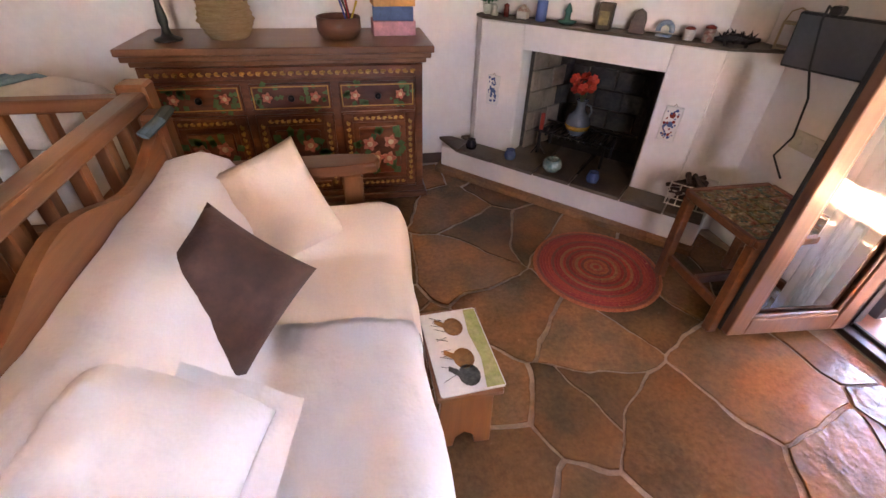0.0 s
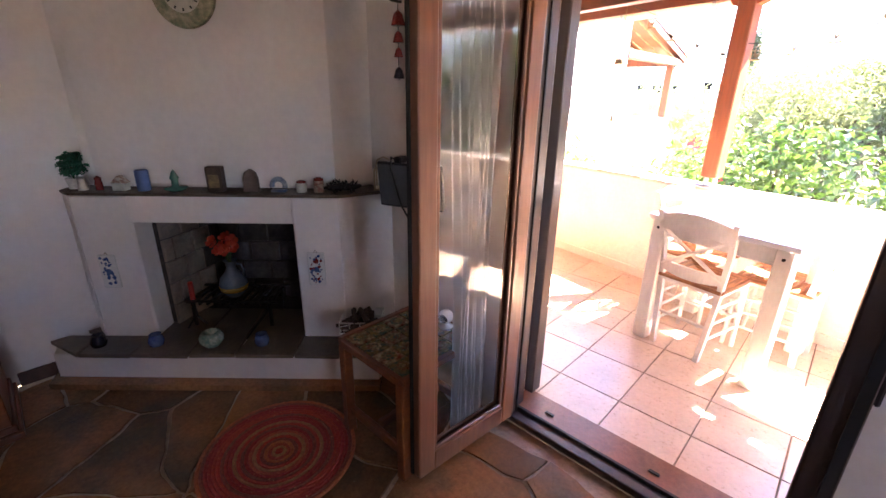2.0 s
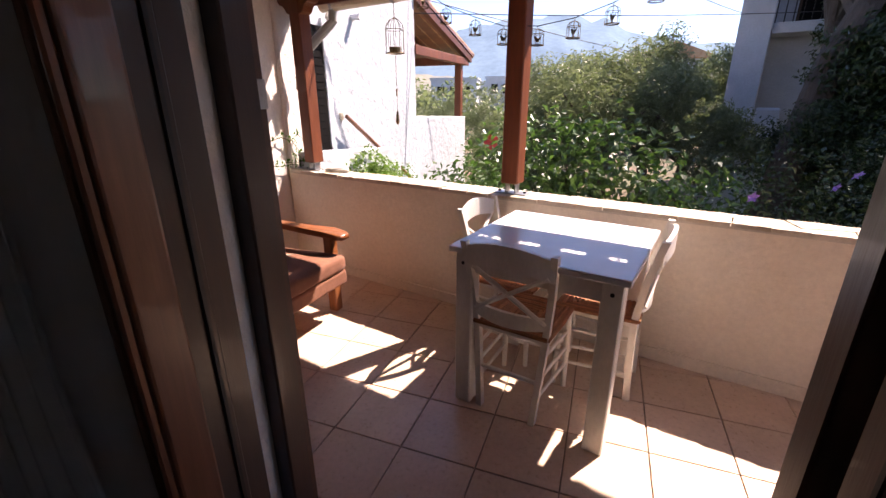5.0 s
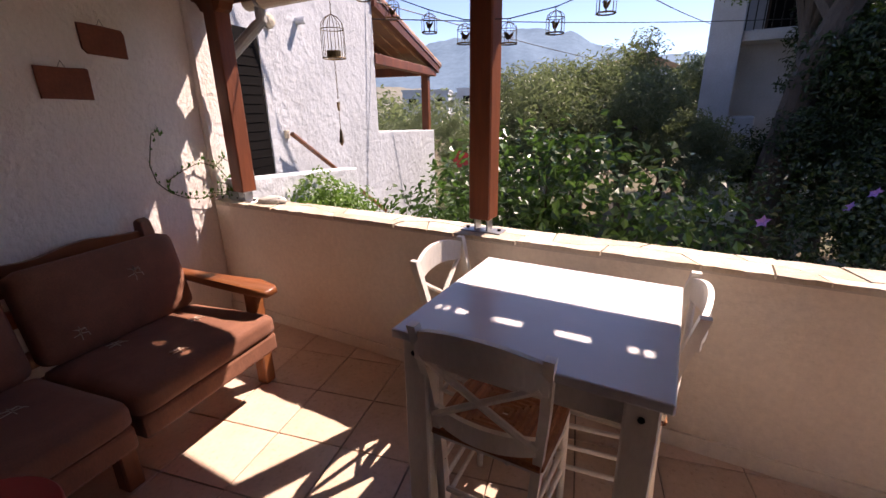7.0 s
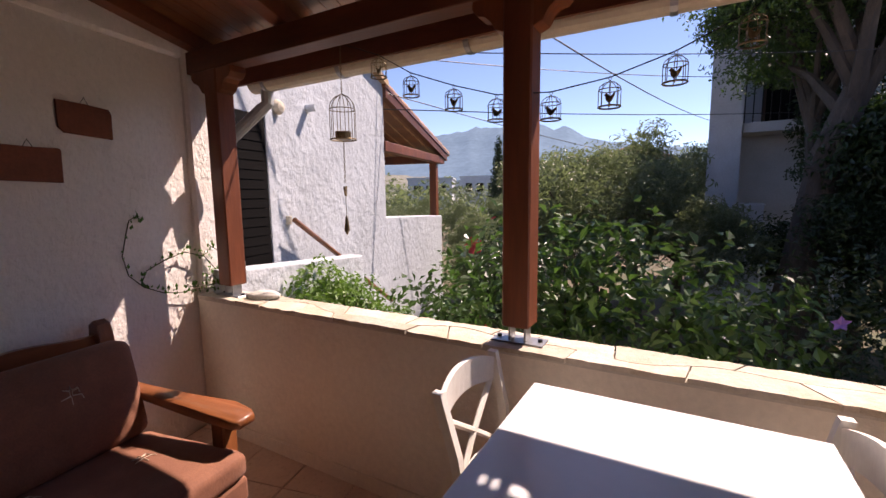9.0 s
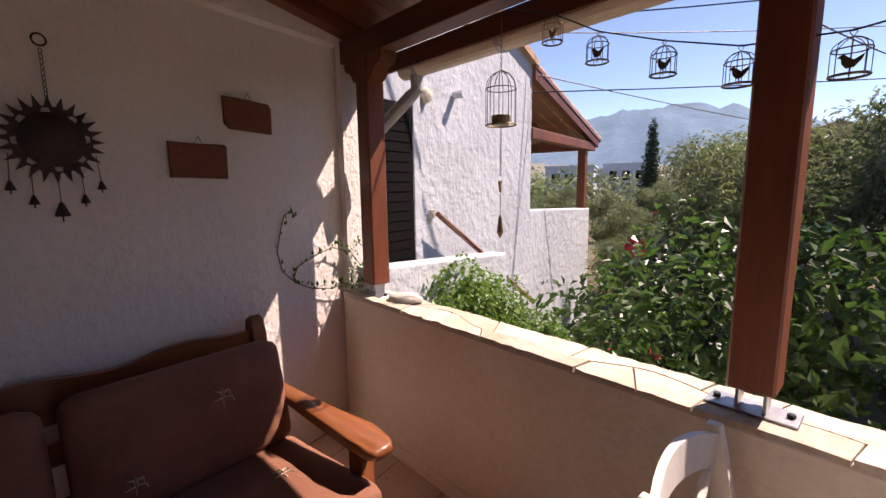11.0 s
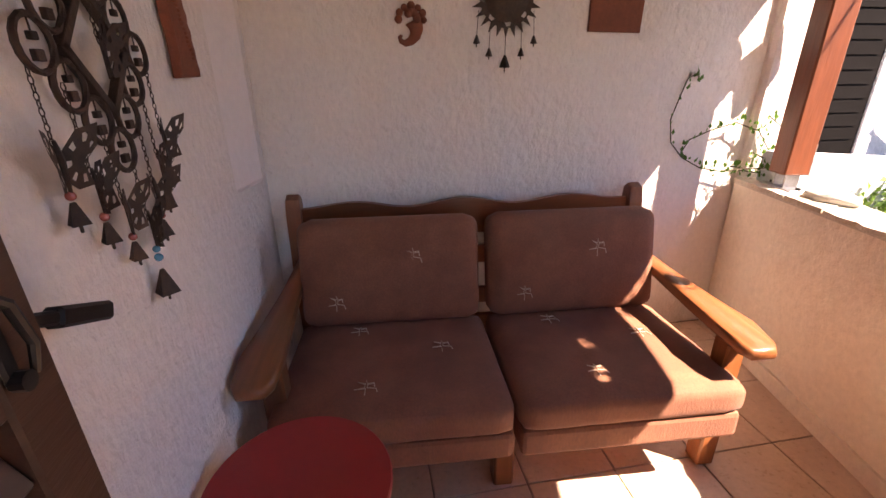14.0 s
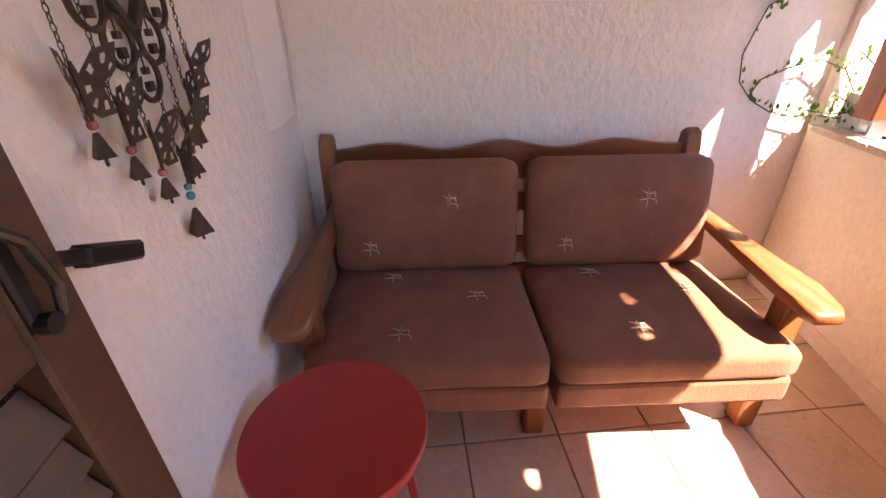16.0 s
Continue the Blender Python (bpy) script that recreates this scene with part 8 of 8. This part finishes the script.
lathe(bm, [(0.0, 0), (0.028, 0), (0.03, 0.006), (0.012, 0.01), (0.01, 0.025), (0.0, 0.025)], 18)
bmesh.ops.create_uvsphere(bm, u_segments=18, v_segments=12, radius=0.03, matrix=pose(0, 0, 0.05))
part("shell", bm, white_tile, cam_w, "", True)
bm = bmesh.new()
lathe(bm, [(0.0, 0.0), (0.02, 0.0), (0.018, 0.012), (0.0, 0.013)], 16, pose(-0.02, -0.008, 0.05, 0, -110, 0))
part("lens", bm, dark_glaze, cam_w)

tv = thing("television", look((2.43, 1.75, 0.985), (1.6, 1.45, 0.88), 0) @ pose(0, 0, 0, 0, 180, 0), "small grey flat television on a wall bracket", "television")
scr = material("dark_glossy_screen", (0.1, 0.1, 0.105), 0.16, 0.1, 3, 40, 0.0)
part("casing", bx(-0.155, -0.1, -0.03, 0.155, 0.1, -0.004, 0.005), black_metal, tv)
part("screen", bx(-0.148, -0.09, -0.004, 0.148, 0.093, -0.001), scr, tv)
part("bracket", bx(-0.04, -0.04, -0.11, 0.04, 0.04, -0.03, 0.004), black_metal, tv)
bm = bmesh.new()
tube(bm, [(2.40, 1.80, 1.10), (2.37, 1.79, 1.115), (2.36, 1.785, 1.07), (2.42, 1.79, 0.9), (2.5, 1.8, 0.78), (2.515, 1.79, 0.62), (2.5, 1.82, 0.52), (2.45, 1.7, 0.47)], 0.0045, 6)
tagged(part("power_cable", bm, rubber), "black power cable hanging down the wall", "cable")
bm = bmesh.new()
box(bm, -0.03, -0.018, 0, 0.03, 0.018, 0.03, 0.006)
o = tagged(part("webcam_clip", bm, black_metal), "small black sensor clipped on the television", "sensor")
o.matrix_basis = pose(2.42, 1.79, 1.085, 0, 0, 20)
ol = thing("wall_socket", pose(2.533, 1.73, 0.61), "cream double wall socket plate", "socket")
part("plate", bx(-0.008, -0.075, -0.04, 0, 0.075, 0.04, 0.003), pvc, ol)
for s in (-1, 1):
    bm = bmesh.new()
    lathe(bm, [(0.0, 0.0), (0.02, 0.0), (0.018, 0.004), (0.0, 0.003)], 16, pose(-0.008, s * 0.037, 0, 0, -90, 0))
    part("outlet", bm, pvc, ol)

# red clay chime on the wall beside the fireplace
hg = thing("hanging_ornament", pose(2.515, 1.9, 1.62), "red clay hanging ornament with bells", "ornament")
bm = bmesh.new()
rod(bm, (0, 0, 0.1), (0, 0, -0.2), 0.002, seg=5)
rod(bm, (-0.04, 0, 0.1), (0.018, 0, 0.1), 0.006, seg=6)
part("cord", bm, black_metal, hg)
for z, r in ((0.04, 0.03), (-0.03, 0.024), (-0.09, 0.02), (-0.17, 0.024)):
    bm = bmesh.new()
    lathe(bm, [(r * 0.9, z - r), (r, z - r * 0.9), (r * 0.6, z + r * 0.5), (0.0, z + r)], 14)
    part("bead", bm, red_glaze if z > -0.1 else dark_glaze, hg)

# ---- flagstones of the room floor ----
def clip(poly, a, b, c):
    """The part of a polygon where a*x + b*y <= c."""
    out = []
    for i, p in enumerate(poly):
        q = poly[(i + 1) % len(poly)]
        dp, dq = a * p[0] + b * p[1] - c, a * q[0] + b * q[1] - c
        if dp <= 0:
            out.append(p)
        if dp * dq < 0:
            t = dp / (dp - dq)
            out.append((p[0] + t * (q[0] - p[0]), p[1] + t * (q[1] - p[1])))
    return out


def warped(x, y):
    """Bends the stones' outlines by one shared field, so that neighbours still fit."""
    for amp, fq in ((0.07, 2.6), (0.02, 8.0), (0.007, 24.0)):
        d = noise.noise_vector(Vector((x * fq, y * fq, amp * 50)))
        x, y = x + amp * d.x, y + amp * d.y
    return x, y


rg = random.Random(29)
seeds = []
for i in range(-6, 7):
    for j in range(-6, 8):
        if rg.random() < 0.8:
            seeds.append((i * 0.4 + rg.uniform(-0.2, 0.2) + (0.2 if j % 2 else 0), j * 0.41 + rg.uniform(-0.2, 0.2)))
        if rg.random() < 0.22:
            seeds.append((i * 0.4 + rg.uniform(-0.3, 0.3), j * 0.41 + rg.uniform(-0.3, 0.3)))
for s in seeds:
    poly = [(-2.3, -2.3), (2.46, -2.3), (2.46, 2.97), (-2.3, 2.97)]
    for o in seeds:
        if o is s or abs(o[0] - s[0]) > 1.3 or abs(o[1] - s[1]) > 1.3:
            continue
        a, b = o[0] - s[0], o[1] - s[1]
        L = math.hypot(a, b)
        mx, my = (o[0] + s[0]) / 2, (o[1] + s[1]) / 2
        poly = clip(poly, a / L, b / L, (a * mx + b * my) / L - 0.0045 - 0.004 * abs(math.sin(7 * mx + 5 * my)))
        if len(poly) < 3:
            break
    if len(poly) < 3:
        continue
    # walk the outline in short steps and bend it
    out = []
    for i, p in enumerate(poly):
        q = poly[(i + 1) % len(poly)]
        L = math.hypot(q[0] - p[0], q[1] - p[1])
        m = max(1, int(L / 0.035))
        for k in range(m):
            x, y = warped(p[0] + k / m * (q[0] - p[0]), p[1] + k / m * (q[1] - p[1]))
            out.append((max(-2.39, min(2.535, x)), max(-2.39, min(3.04, y))))
    if len(out) < 5:
        continue
    cx, cy = sum(p[0] for p in out) / len(out), sum(p[1] for p in out) / len(out)
    tx, ty, h = rg.uniform(-0.005, 0.005), rg.uniform(-0.005, 0.005), rg.uniform(-0.001, 0.003)
    verts, n = [], len(out)
    for z, sh in ((-0.015, 1.0), (-0.003, 1.0), (0.0, 0.99)):
        for x, y in out:
            verts.append((x - cx if sh == 1 else (x - cx) * sh, y - cy if sh == 1 else (y - cy) * sh, z + (h + tx * (x - cx) * 2 + ty * (y - cy) * 2 if z > -0.01 else 0)))
    faces = []
    for r in range(2):
        for i in range(n):
            faces.append((r * n + i, r * n + (i + 1) % n, (r + 1) * n + (i + 1) % n, (r + 1) * n + i))
    faces.append(tuple(2 * n + i for i in range(n)))
    o = mesh_ob("flagstone", verts, faces, slate, room_floor)
    o.location = (cx, cy, 0)

# ---- patio tiles ----
T = 0.313
bm = bmesh.new()
box(bm, 0.0025, 0.0025, -0.009, T - 0.0025, T - 0.0025, 0.0, 0.0018)
tile0 = part("floor_tile", bm, tile_mat, patio)
tile0.location = (3.02, 0.925, 0)
cut_cache = {}
for i in range(-1, 7):
    for j in range(-12, 7):
        x, y = 3.02 + i * T, 0.925 + j * T
        if (i, j) == (0, 0) or x > parapet_x(y + T) or y < -2.6 - T:
            continue
        x0, y1 = max(x, 2.776), min(y + T, 2.983)
        if x + T - x0 < 0.02 or y1 - y < 0.02:
            continue
        key = (round(x0 - x, 3), round(y1 - y, 3))
        if key == (0.0, T):
            me = tile0.data
        else:
            if key not in cut_cache:
                bm = bmesh.new()
                box(bm, x0 - x + 0.0025, 0.0025, -0.009, T - 0.0025, y1 - y - 0.0025, 0.0, 0.0018)
                me = bpy.data.meshes.new("floor_tile")
                bm.to_mesh(me)
                bm.free()
                me.materials.append(tile_mat)
                cut_cache[key] = me
            me = cut_cache[key]
        o = new("floor_tile", me)
        o.parent = patio
        o.location = (x, y, 0)
